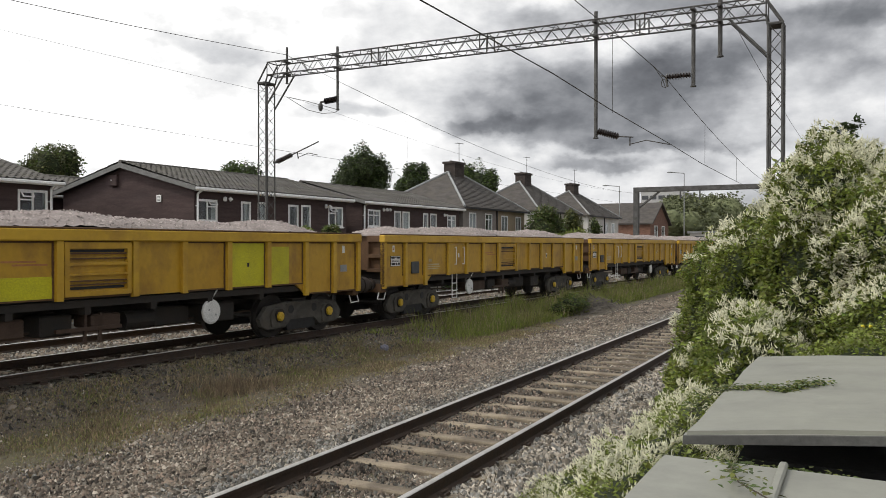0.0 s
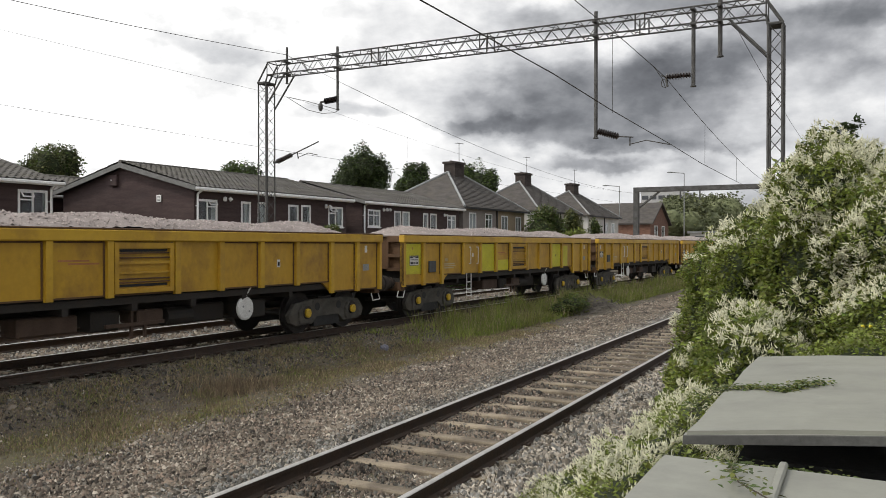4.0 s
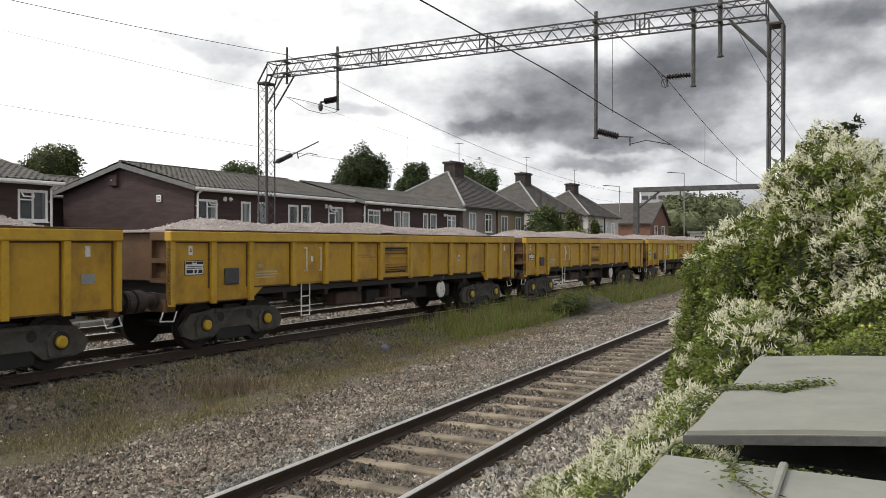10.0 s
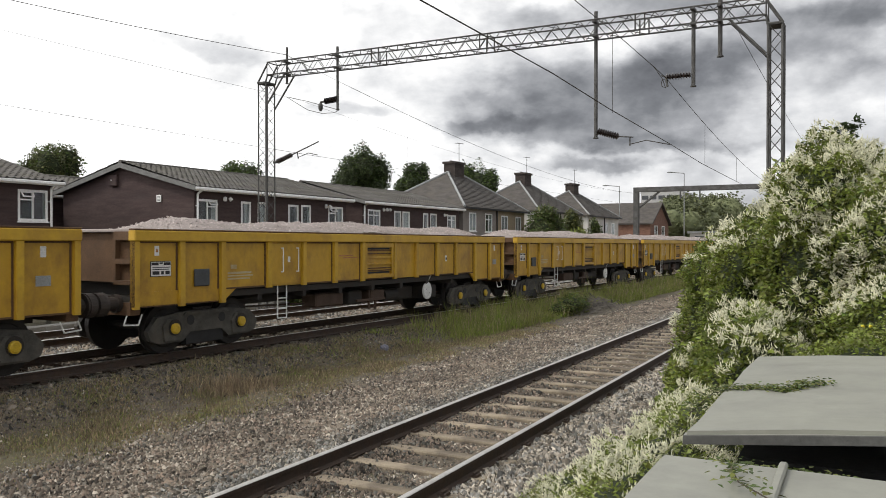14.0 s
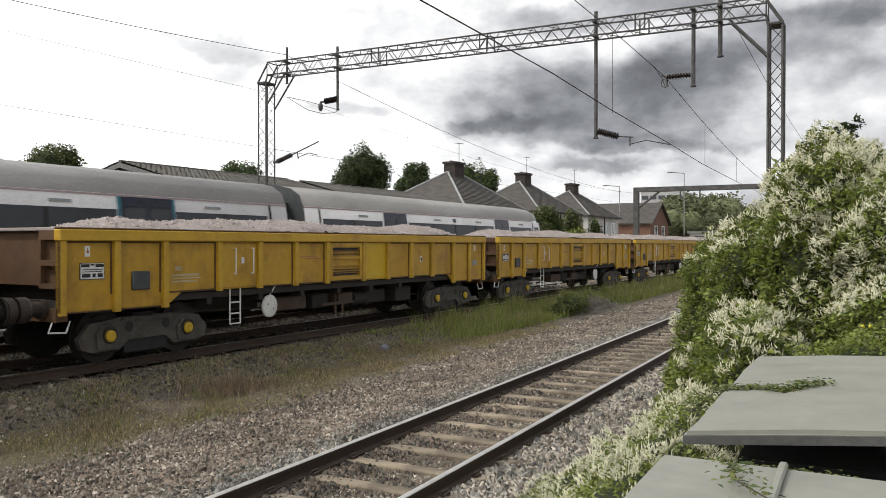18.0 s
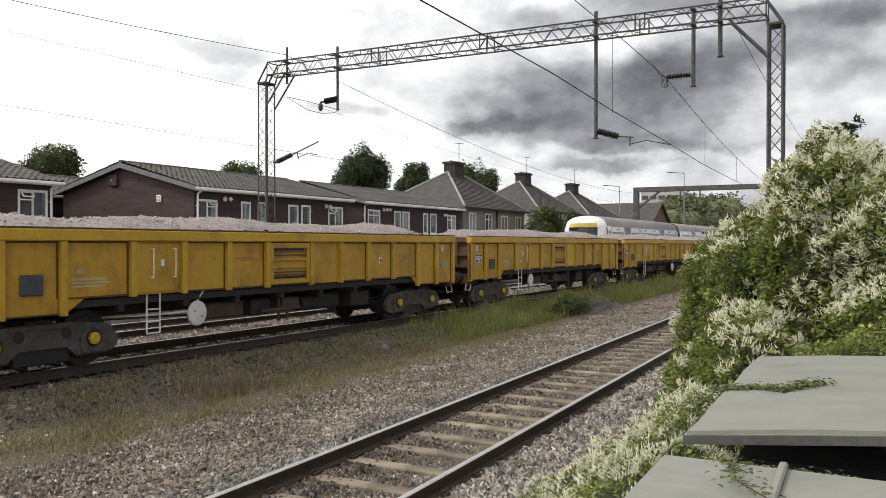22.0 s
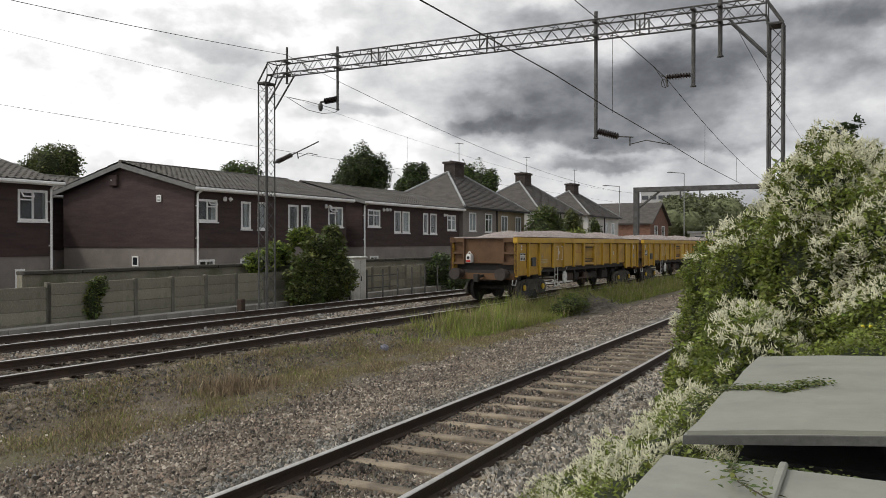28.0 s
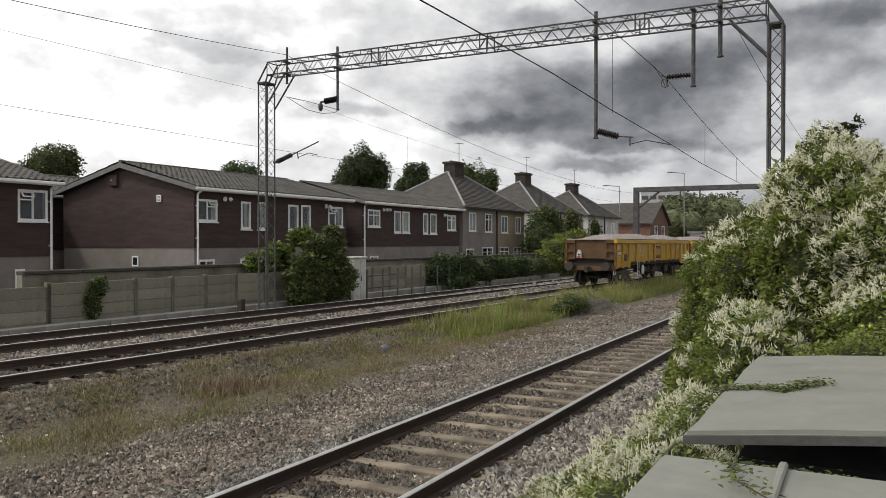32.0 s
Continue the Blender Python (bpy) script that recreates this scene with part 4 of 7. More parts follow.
def small_fittings():
    """Meter boxes, lamps and dishes on the brown walls."""
    g = thing("wall_lamp", "small white security lamp on the brown house wall", "lamp", "security lamps", m=pose(28.2, HY - 0.04, 4.0))
    part("bracket", boxes((-0.06, 0.06, -0.06, 0.0, -0.05, 0.05)), M["upvc"], g)
    part("lamp_head", tube(bmesh.new(), (-0.14, -0.12, 0.02), (-0.22, -0.2, -0.1), 0.07, 8, 0.09), M["upvc"], g)
    part("lamp_head", tube(bmesh.new(), (0.14, -0.12, 0.02), (0.22, -0.2, -0.1), 0.07, 8, 0.09), M["upvc"], g)
    for x, z in ((36.0, 3.97), (41.9, 4.0), (42.3, 4.02), (49.9, 3.9)):
        copy_thing(g, pose(x, HY - 0.04, z))
    v = thing("gable_vent", "white square vent on the gable wall", "vent", m=pose(26.26, 28.05, 3.95))
    part("vent_frame", soft_box(-0.05, 0.0, -0.14, 0.14, -0.16, 0.16, 0.01), M["upvc"], v)
    for k in range(4):
        part("slat", boxes((-0.06, -0.048, -0.1, 0.1, -0.11 + k * 0.06, -0.08 + k * 0.06)), M["galv"], v)
    a = thing("alarm_box", "dark red alarm box under the gable roof", "alarm box", m=pose(26.26, 30.9, 4.85))
    part("case", soft_box(-0.14, 0.0, -0.24, 0.24, -0.26, 0.26, 0.03), M["brick"], a)
    part("lamp", soft_box(-0.17, -0.141, 0.04, 0.1, -0.02, 0.04, 0.01), M["upvc"], a)
    n = thing("gable_window", "tiny white window low on the gable wall", "window", m=pose(26.29, 29.6, 1.12))
    part("window_frame", boxes((-0.04, 0.0, -0.2, 0.2, -0.24, -0.17), (-0.04, 0.0, -0.2, 0.2, 0.17, 0.24), (-0.04, 0.0, -0.2, -0.14, -0.17, 0.17), (-0.04, 0.0, 0.14, 0.2, -0.17, 0.17)), M["upvc"], n)
    part("pane", boxes((-0.02, -0.01, -0.14, 0.14, -0.17, 0.17)), M["emu_dark"], n)


small_fittings()


def hip_house(label, x0, x1, y0, y1, floor, eave, rise, left, right, group, windows_l, windows_r, gable_left=False):
    """A semi-detached pair: two rendered halves, a hipped roof and one tall chimney on the ridge."""
    h = thing("semi_detached_house", label, "house", group)
    xm, ym, zr = (x0 + x1) / 2, (y0 + y1) / 2, eave + rise
    for (a, b, mm, ws) in ((x0, xm - 0.002, left, windows_l), (xm + 0.002, x1, right, windows_r)):
        part("wall", wall_with_openings(bmesh.new(), a, b, floor, eave, y0, y0 + 0.25, [w[:4] for w in ws]), mm, h)
        for w in ws:
            add_window(h, *w[:4], y0, w[4])
    part("wall", boxes((x0, x1, y1 - 0.25, y1, floor, eave)), right, h)
    part("wall", boxes((x1 - 0.25, x1, y0 + 0.25, y1 - 0.25, floor, eave)), right, h)
    part("wall", boxes((x0, x0 + 0.25, y0 + 0.25, y1 - 0.25, floor, eave)), left, h)
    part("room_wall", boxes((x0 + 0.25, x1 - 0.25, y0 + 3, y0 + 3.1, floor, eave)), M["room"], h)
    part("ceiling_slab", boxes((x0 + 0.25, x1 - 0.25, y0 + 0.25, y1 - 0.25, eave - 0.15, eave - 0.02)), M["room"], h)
    hip = (ym - y0) * 1.3
    o = 0.3
    cl = 0.0 if gable_left else hip + o
    r = part("roof", prism(bmesh.new(), [(y0 - o, eave - 0.12), (y1 + o, eave - 0.12), (y1 + o, eave - 0.02), (y0 - o, eave - 0.02)], x0 - o, x1 + o), M["slate"], h, "hipped roof of dark brown plain tiles")
    tiled_slope("roof_tiles", r, x0 - o, x1 + o, (ym, zr), (y0 - o - 0.05, eave - 0.03), M["slate"], cl, hip + o, roll=0.0, course=0.2)
    tiled_slope("roof_tiles", r, x0 - o, x1 + o, (ym, zr), (y1 + o + 0.05, eave - 0.03), M["slate"], cl, hip + o, roll=0.0, course=0.4)
    for s, xe, xr in ((-1, x0 - o, x0 - o + cl), (1, x1 + o, x1 + o - hip - o)):
        bm = bmesh.new()
        mi = M["slate"]
        v = [bm.verts.new(p) for p in ((xe, y0 - o, eave - 0.02), (xe, y1 + o, eave - 0.02), (xr, ym, zr), (xe - s * 0.06, y0 - o, eave - 0.12), (xe - s * 0.06, y1 + o, eave - 0.12), (xr - s * 0.12, ym, zr - 0.12))]
        for f in ((0, 1, 2), (5, 4, 3), (0, 3, 4, 1), (1, 4, 5, 2), (2, 5, 3, 0)):
            bm.faces.new([v[i] for i in f])
        if s < 0 and gable_left:
            mi = left
        part("roof_end", bm, mi, r)
    bm = bmesh.new()
    for xe, xr in ((x0 - o, x0 - o + cl), (x1 + o, x1 + o - hip - o)):
        for ye in (y0 - o, y1 + o):
            tube(bm, (xe, ye, eave), (xr, ym, zr + 0.03), 0.09, 6)
    tube(bm, (x0 - o + cl, ym, zr + 0.03), (x1 + o - hip - o, ym, zr + 0.03), 0.1, 6)
    part("hip_tiles", bm, M["galv"], r)
    c = part("chimney", boxes((xm - 0.85, xm + 0.85, ym - 0.5, ym + 0.5, zr - 0.7, zr + 0.72)), M["chimney"], h, "broad sooty brown brick chimney stack")
    part("chimney_cap", boxes((xm - 0.95, xm + 0.95, ym - 0.6, ym + 0.6, zr + 0.722, zr + 0.9)), M["chimney"], c)
    for k in range(4):
        part("chimney_pot", tube(bmesh.new(), (xm - 0.6 + k * 0.4, ym, zr + 0.89), (xm - 0.6 + k * 0.4, ym, zr + 1.0), 0.11, 8, 0.09), M["chimney"], c)
    part("gutter", boxes((x0 - o, x1 + o, y0 - o - 0.1, y0 - o - 0.02, eave - 0.16, eave - 0.05)), M["black"], h)
    part("drainpipe", tube(bmesh.new(), (xm, y0 - 0.08, floor), (xm, y0 - 0.08, eave - 0.1), 0.06, 8), M["black"], h, "black drainpipe")
    m = part("aerial", tube(bmesh.new(), (xm + 0.9, ym, zr + 0.9), (xm + 0.9, ym, zr + 2.6), 0.025, 5), M["gantry"], h, "thin television aerial")
    part("aerial_bars", tube(tube(bmesh.new(), (xm + 0.3, ym, zr + 2.5), (xm + 1.7, ym, zr + 2.6), 0.02, 4), (xm + 0.5, ym - 0.2, zr + 2.53), (xm + 0.5, ym + 0.2, zr + 2.53), 0.015, 4), M["gantry"], m)
    return h


hip_house("semi-detached pair, half grey render, half beige pebbledash, with hipped roof", 53.0, 65.0, HY, 33.5, -0.4, 4.6, 3.0, M["render_"], M["render_b"], "semi-detached houses",
          [(54.0, 55.25, 2.8, 4.2, "two"), (56.85, 58.2, 2.75, 4.2, "cross"), (56.3, 58.4, 0.4, 1.6, "cross"), (53.5, 54.9, -0.2, 1.5, "two")],
          [(60.0, 61.35, 2.73, 4.13, "two"), (63.0, 64.2, 2.7, 4.12, "two"), (59.7, 61.6, 0.4, 1.6, "cross"), (62.6, 64.2, 0.4, 1.6, "cross")])
hip_house("pale rendered semi-detached pair behind garden shrubs", 68.2, 80.0, HY, 33.5, -0.4, 4.85, 3.0, M["render_w"], M["render_w"], "semi-detached houses",
          [(69.0, 70.5, 2.8, 4.2, "two")], [(75.5, 77.0, 2.8, 4.2, "two")])
hip_house("white rendered semi-detached pair with dark hipped roof", 83.0, 95.0, HY, 33.5, -0.4, 4.85, 2.9, M["render_w"], M["render_w"], "semi-detached houses",
          [(84.0, 85.3, 2.8, 4.2, "two"), (86, 87.2, 2.8, 4.2, "plain")], [(89.2, 90.6, 2.8, 4.2, "two"), (92, 93.4, 2.8, 4.2, "two")])


def brick_house():
    h = thing("brick_house", "red brown brick house with a steep gable and white windows", "house")
    x0, x1, y0, y1, floor, eave = 107.0, 118.0, 25.0, 34.5, -0.4, 4.6
    part("wall", boxes((x0, x0 + 0.3, y0 + 0.3, y1, floor, eave)), M["redbrick"], h)
    part("wall", boxes((x1 - 0.3, x1, y0 + 0.3, y1, floor, eave)), M["redbrick"], h)
    part("gable_wall", prism(wall_with_openings(bmesh.new(), x0, x1, floor, eave, y0, y0 + 0.3, [(109.2, 111.2, 2.6, 4.2), (113.6, 115.6, 2.6, 4.2)]), [(x0, eave), (x1, eave), ((x0 + x1) / 2, eave + 2.6)], y0, y0 + 0.3, "y"), M["redbrick"], h)
    add_window(h, 109.2, 111.2, 2.6, 4.2, y0, "two", False)
    add_window(h, 113.6, 115.6, 2.6, 4.2, y0, "two", False)
    bm = bmesh.new()
    xm = (x0 + x1) / 2
    for s in (-1, 1):
        xe = xm + s * ((x1 - x0) / 2 + 0.4)
        prism(bm, [(xe, eave - 0.3), (xm, eave + 2.62), (xm, eave + 2.85), (xe, eave - 0.1)], y0 - 0.4, y1, "y")
    part("roof", bm, M["slate"], h, "steep dark tiled roof")
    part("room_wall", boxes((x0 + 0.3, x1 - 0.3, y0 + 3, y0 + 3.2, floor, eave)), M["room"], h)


brick_house()


def distant_things():
    t = thing("tower_block", "pale distant tower block above the trees", "building", m=pose(330, 70, -0.4))
    part("tower_wall", boxes((-12, 12, -8, 8, 0, 22)), M["tower"], t)
    part("roof_hut", boxes((-4, 4, -3, 3, 22, 23)), M["tower"], t)
    w0 = None
    for f in range(6):
        for k in range(5):
            mm = pose(-12.05, -6.4 + k * 3.2, 3 + f * 3.2)
            if w0 is None:
                w0 = part("window", boxes((-0.1, 0.1, -1.2, 1.2, 0, 1.5)), M["emu_dark"], t, m=mm)
            else:
                share("window", w0, t, mm)
    s = thing("shed_building", "small white flat roofed building among the trees", "building", m=pose(118, 19.5, -0.4))
    part("wall", boxes((0, 9, -0.5, 2.5, 0, 3.6)), M["render_w"], s)
    part("flat_roof", boxes((-0.3, 9.3, -0.8, 2.8, 3.602, 3.9)), M["galv"], s)
    part("window", boxes((-0.05, 0.0, 0.3, 1.8, 2.2, 3.2)), M["emu_dark"], s)
    for x, y, top, arm in ((112.8, 21.8, 11.4, 0), (108.7, 29.6, 9.6, 1)):
        l = thing("street_lamp", "tall slim grey street lamp post", "street lamp", "street lamps", m=pose(x, y, -0.4))
        part("pole", tube(bmesh.new(), (0, 0, 0), (0, 0, top + 0.4), 0.08, 8, 0.05), M["galv"], l)
        part("lamp_arm", tube(bmesh.new(), (0, 0, top + 0.35), (-0.6, 1.6, top + 0.5), 0.05, 6), M["galv"], l)
        part("lamp_head", soft_box(-0.85, -0.35, 1.5, 2.1, top + 0.42, top + 0.58, 0.05), M["galv"], l)


distant_things()


# ---- goods wagons ----
BODY, PITCH, HALF = 15.48, 15.8246, 1.22
STRETCH = 0.955
POSTS = (0.055, 1.11, 2.18, 3.56, 4.74, 5.92, 7.08, 8.58, 9.72, 10.90, 12.08, 13.36, 14.42, 15.425)
AXLES = (1.11, 2.89, 12.67, 14.45)
RIM0, RIM1, MIDZ, ENDZ = 2.05, 2.24, 1.13, 0.90


def wagon_side(s):
    """One side: plates between posts, deeper at both ends over the bogies. s: -1 or 1."""
    bm = bmesh.new()
    a, b = s * (HALF - 0.05), s * HALF
    lo, hi = min(a, b), max(a, b)
    prism(bm, [(0, ENDZ), (2.25, ENDZ), (2.6, MIDZ), (13.05, MIDZ), (13.4, ENDZ), (BODY, ENDZ), (BODY, RIM0), (0, RIM0)], lo, hi, "y")
    return bm


def heap_mesh(seed):
    """A long mound of crushed stone with rough top."""
    rng = np.random.default_rng(seed)
    nx, ny = 120, 26
    xs, ys = np.linspace(0.12, BODY - 0.12, nx), np.linspace(-HALF + 0.06, HALF - 0.06, ny)
    gx, gy = np.meshgrid(xs, ys, indexing="ij")
    e = np.minimum(gx - 0.12, BODY - 0.12 - gx)
    crown = np.clip(e / 1.9, 0, 1) ** 0.9
    skew = 1 + 0.10 * np.sin(gx * 0.9 + seed) + 0.05 * np.sin(gx * 2.3 + 2 * seed)
    z = 2.06 + 0.44 * crown * skew * np.cos(np.clip(gy / HALF, -1, 1) * 1.25) ** 0.8 + rng.normal(0, 0.012, gx.shape)
    i = np.arange(nx * ny).reshape(nx, ny)
    q = np.stack([i[:-1, :-1], i[1:, :-1], i[1:, 1:], i[:-1, 1:]], -1).reshape(-1, 4)
    base = mesh_from("stone_load", np.stack([gx, gy, z], -1).reshape(-1, 3), q.ravel(), np.full(len(q), 4), M["load"])
    n = 5200
    px, py = rng.uniform(0.25, BODY - 0.25, n), rng.uniform(-HALF + 0.1, 0.6, n)
    ii, jj = np.clip(((px - 0.12) / (BODY - 0.24) * (nx - 1)).round().astype(int), 0, nx - 1), np.clip(((py + HALF - 0.06) / (2 * HALF - 0.12) * (ny - 1)).round().astype(int), 0, ny - 1)
    s = 0.030 * rng.lognormal(0, 0.25, n)
    st = scatter("load_stones", CHIP, np.stack([px, py, z[ii, jj] + s * 0.05], -1), turn_matrices(rng, n, 0.5), s, M["load"])
    return base, st


def bogie_side():
    """Cast side frame: two axle box pedestals joined by a deep arched bar."""
    pts = [(-1.40, 0.27), (-1.47, 0.44), (-1.24, 0.68), (-0.6, 0.75), (0.6, 0.75), (1.24, 0.68), (1.47, 0.44), (1.40, 0.27), (1.2, 0.20), (0.62, 0.20), (0.42, 0.36), (-0.42, 0.36), (-0.62, 0.20), (-1.2, 0.20)]
    bm = prism(bmesh.new(), pts, -0.05, 0.05, "y")
    for x in (-0.9, 0.9):
        prism(bm, [(x - 0.2, 0.24), (x + 0.2, 0.24), (x + 0.24, 0.5), (x + 0.14, 0.63), (x - 0.14, 0.63), (x - 0.24, 0.5)], -0.10, -0.051, "y")
    prism(bm, [(-0.62, 0.68), (0.62, 0.68), (0.58, 0.735), (-0.58, 0.735)], -0.09, -0.051, "y")
    return bm


def wheel_mesh():
    bm = bmesh.new()
    for s in (-1, 1):
        tube(bm, (0, s * 0.69, 0), (0, s * 0.82, 0), 0.46, 28)
        tube(bm, (0, s * 0.675, 0), (0, s * 0.705, 0), 0.49, 28)
        tube(bm, (0, s * 0.82, 0), (0, s * 0.835, 0), 0.36, 20, 0.34)
        for k in range(6):
            a = k * math.pi / 3
            box(bm, 0.22 * math.cos(a) - 0.03, 0.22 * math.cos(a) + 0.03, s * 0.836 - 0.006, s * 0.836 + 0.006, 0.22 * math.sin(a) - 0.03, 0.22 * math.sin(a) + 0.03)
    tube(bm, (0, -0.88, 0), (0, 0.88, 0), 0.08, 10)
    return bm


def plain_bars(rows, y, material, parent, name="lettering_bar"):
    for x0, x1, z0, z1 in rows:
        part(name, boxes((x0, x1, y - 0.004, y, z0, z1)), material, parent)


HEAPS = [heap_mesh(k) for k in (1, 2, 3)]


def build_wagon(disc_x, heap, ladder=True):
    w = thing("goods_wagon", "", "goods wagon", "goods train")
    for s in (-1, 1):
        side = part("side_panel", wagon_side(s), M["yellow"], w, "dirty yellow painted steel side")
        yo = s * HALF
        for k, x in enumerate(POSTS):
            deep = x < 2.4 or x > 13.3
            ends = k in (0, len(POSTS) - 1)
            hw = 0.055 if ends else 0.062
            bm = prism(bmesh.new(), [(x - hw, ENDZ - 0.02 if deep else MIDZ - 0.02), (x + hw, ENDZ - 0.02 if deep else MIDZ - 0.02), (x + hw, RIM0), (x - hw, RIM0)], min(yo, yo + s * 0.075), max(yo, yo + s * 0.075), "y")
            part("post", bm, M["post"] if s < 0 else M["endrust"], side)
        part("top_rim", soft_box(-0.02, BODY + 0.02, min(s * (HALF - 0.08), s * (HALF + 0.10)), max(s * (HALF - 0.08), s * (HALF + 0.10)), RIM0, RIM1, 0.018), M["post"] if s < 0 else M["endrust"], side)
        part("rim_edge", soft_box(-0.02, BODY + 0.02, min(s * (HALF - 0.06), s * (HALF + 0.09)), max(s * (HALF - 0.06), s * (HALF + 0.09)), RIM1 + 0.001, RIM1 + 0.03, 0.008), M["endrust"], side, "rusty worn top edge")
        bm = prism(bmesh.new(), [(2.3, MIDZ - 0.0), (2.62, MIDZ - 0.0), (13.04, MIDZ), (13.3, MIDZ), (13.04, MIDZ - 0.1), (2.62, MIDZ - 0.1)], min(yo - s * 0.30, yo - s * 0.16), max(yo - s * 0.30, yo - s * 0.16), "y")
        part("sole_bar", bm, M["black"], side)
        part("lower_plate", boxes((0.12, 1.04, yo if s > 0 else yo - 0.012, yo + 0.012 if s > 0 else yo, ENDZ + 0.02, ENDZ + 0.27)), M["yellow"], side)
        part("lower_plate", boxes((1.19, 2.1, yo if s > 0 else yo - 0.012, yo + 0.012 if s > 0 else yo, ENDZ + 0.02, ENDZ + 0.25)), M["yellow"], side)
    n = -HALF
    # rust brown strips: shade of the recessed plates put into colour, with some dirt
    for k, (xa, xb) in enumerate(zip(POSTS, POSTS[1:])):
        if k in (3, 7):
            continue
        zl = ENDZ if xb < 2.4 or xa > 13.2 else MIDZ
        x0, x1 = xa + 0.072, xb - 0.072
        part("weld_seam", boxes((x0, x1, n - 0.012, n, RIM0 - 0.03, RIM0 - 0.001), (x1 - 0.035, x1, n - 0.011, n, zl + 0.03, RIM0 - 0.031), (x0, x0 + 0.014, n - 0.011, n, zl + 0.03, RIM0 - 0.031), (x0, x1, n - 0.012, n, zl + 0.001, zl + 0.03)), M["endrust"], w)
    # data panel, notices and hatch on the camera's side
    p = part("data_panel", boxes((0.40, 0.88, n - 0.012, n, 1.43, 1.70)), M["black"], w, "black and white data panel with unreadable lines")
    part("panel_face", boxes((0.41, 0.87, n - 0.016, n - 0.012, 1.44, 1.69)), M["white"], p)
    plain_bars([(0.42, 0.58, 1.63, 1.68), (0.70, 0.86, 1.63, 1.68), (0.60, 0.68, 1.655, 1.68), (0.44, 0.84, 1.585, 1.597), (0.44, 0.82, 1.55, 1.562), (0.44, 0.60, 1.465, 1.525), (0.64, 0.70, 1.465, 1.525), (0.74, 0.84, 1.465, 1.525)], n - 0.016, M["black"], p)
    p = part("warning_notice", boxes((0.5, 0.6, n - 0.008, n, 1.80, 1.97)), M["white"], w, "small white warning notice")
    part("notice_mark", prism(bmesh.new(), [(0.52, 1.86), (0.58, 1.86), (0.55, 1.94)], n - 0.012, n - 0.008, "y"), M["red"], p)
    p = part("tie_box", soft_box(1.44, 1.83, n - 0.05, n, 1.22, 1.54, 0.015), M["grey_panel"], w, "dark grey box plate")
    plain_bars([(2.45, 2.62, 1.52, 1.60), (2.36, 3.05, 1.42, 1.46), (2.36, 3.1, 1.37, 1.395), (2.36, 3.0, 1.31, 1.34)], n, M["faded"], w)
    d = part("access_door", soft_box(3.66, 4.64, n - 0.02, n, MIDZ + 0.03, RIM0 - 0.03, 0.008), M["yellow"], w, "yellow side door with white grab rails")
    for x in (3.98, 4.5):
        bm = tube(bmesh.new(), (x, n - 0.08, 1.42), (x, n - 0.08, 1.92), 0.012, 6)
        for z in (1.42, 1.92):
            tube(bm, (x, n - 0.02, z), (x, n - 0.085, z), 0.012, 6)
        part("grab_rail", bm, M["white"], d, "white bent grab rail")
    part("notice", boxes((4.2, 4.28, n - 0.026, n - 0.02, 1.62, 1.74)), M["white"], d)
    plain_bars([(6.12, 6.7, 1.72, 1.75), (6.3, 6.9, 1.67, 1.70)], n, M["red"], w, "faded_red_mark")
    hz = [(7.17, 8.49, 1.93, 2.03), (7.17, 8.49, 1.17, 1.25), (7.17, 7.26, 1.25, 1.93), (8.4, 8.49, 1.25, 1.93)]
    hb = bmesh.new()
    for x0, x1, z0, z1 in hz:
        box(hb, x0, x1, n - 0.06, n - 0.001, z0, z1)
    hatch = part("ladder_hatch", hb, M["yellow"], w, "yellow recessed step hatch with dark slots")
    for z in (1.34, 1.40, 1.76, 1.84):
        part("step_bar", boxes((7.26, 8.40, n - 0.045, n - 0.001, z, z + 0.022)), M["endrust"], hatch)
    part("step_bar", boxes((7.26, 8.40, n - 0.05, n - 0.001, 1.50, 1.53)), M["yellow"], hatch)
    part("step_bar", boxes((7.26, 8.40, n - 0.05, n - 0.001, 1.66, 1.71)), M["yellow"], hatch)
    for z in (1.275, 1.87):
        part("slot", boxes((7.29, 8.37, n - 0.008, n - 0.001, z, z + 0.045)), M["black"], hatch)
    p = part("warning_notice", boxes((11.44, 11.54, n - 0.008, n, 1.52, 1.68)), M["white"], w, "small white warning notice")
    part("notice_mark", boxes((11.46, 11.52, n - 0.012, n - 0.008, 1.55, 1.63)), M["black"], p)
    part("end_label", boxes((14.72, 14.98, n - 0.01, n, 1.36, 1.52)), M["galv"], w, "small blue grey label plate")
    part("warning_notice", boxes((14.80, 14.90, n - 0.008, n, 1.80, 1.97)), M["white"], w)
    # floor, ends and load
    part("floor", boxes((0.05, BODY - 0.05, -HALF + 0.06, HALF - 0.06, 0.98, 1.1)), M["underframe"], w)
    for x0, s in ((0.0, 1), (BODY, -1)):
        bm = bmesh.new()
        xs = sorted((x0 + s * 0.10, x0 + s * 0.22))
        box(bm, *xs, -HALF + 0.05, HALF - 0.05, 1.34, RIM1)
        e = part("end_wall", bm, M["endrust"], w, "brown dusty wagon end wall")
        xs = sorted((x0 + s * 0.3, x0 + s * 0.38))
        # underframe black here stands for the shadow in the recess
        part("end_recess", boxes((*xs, -HALF + 0.05, HALF - 0.05, 0.9, 1.34)), M["underframe"], e, "recessed lower end plate, blackened as its shadow")
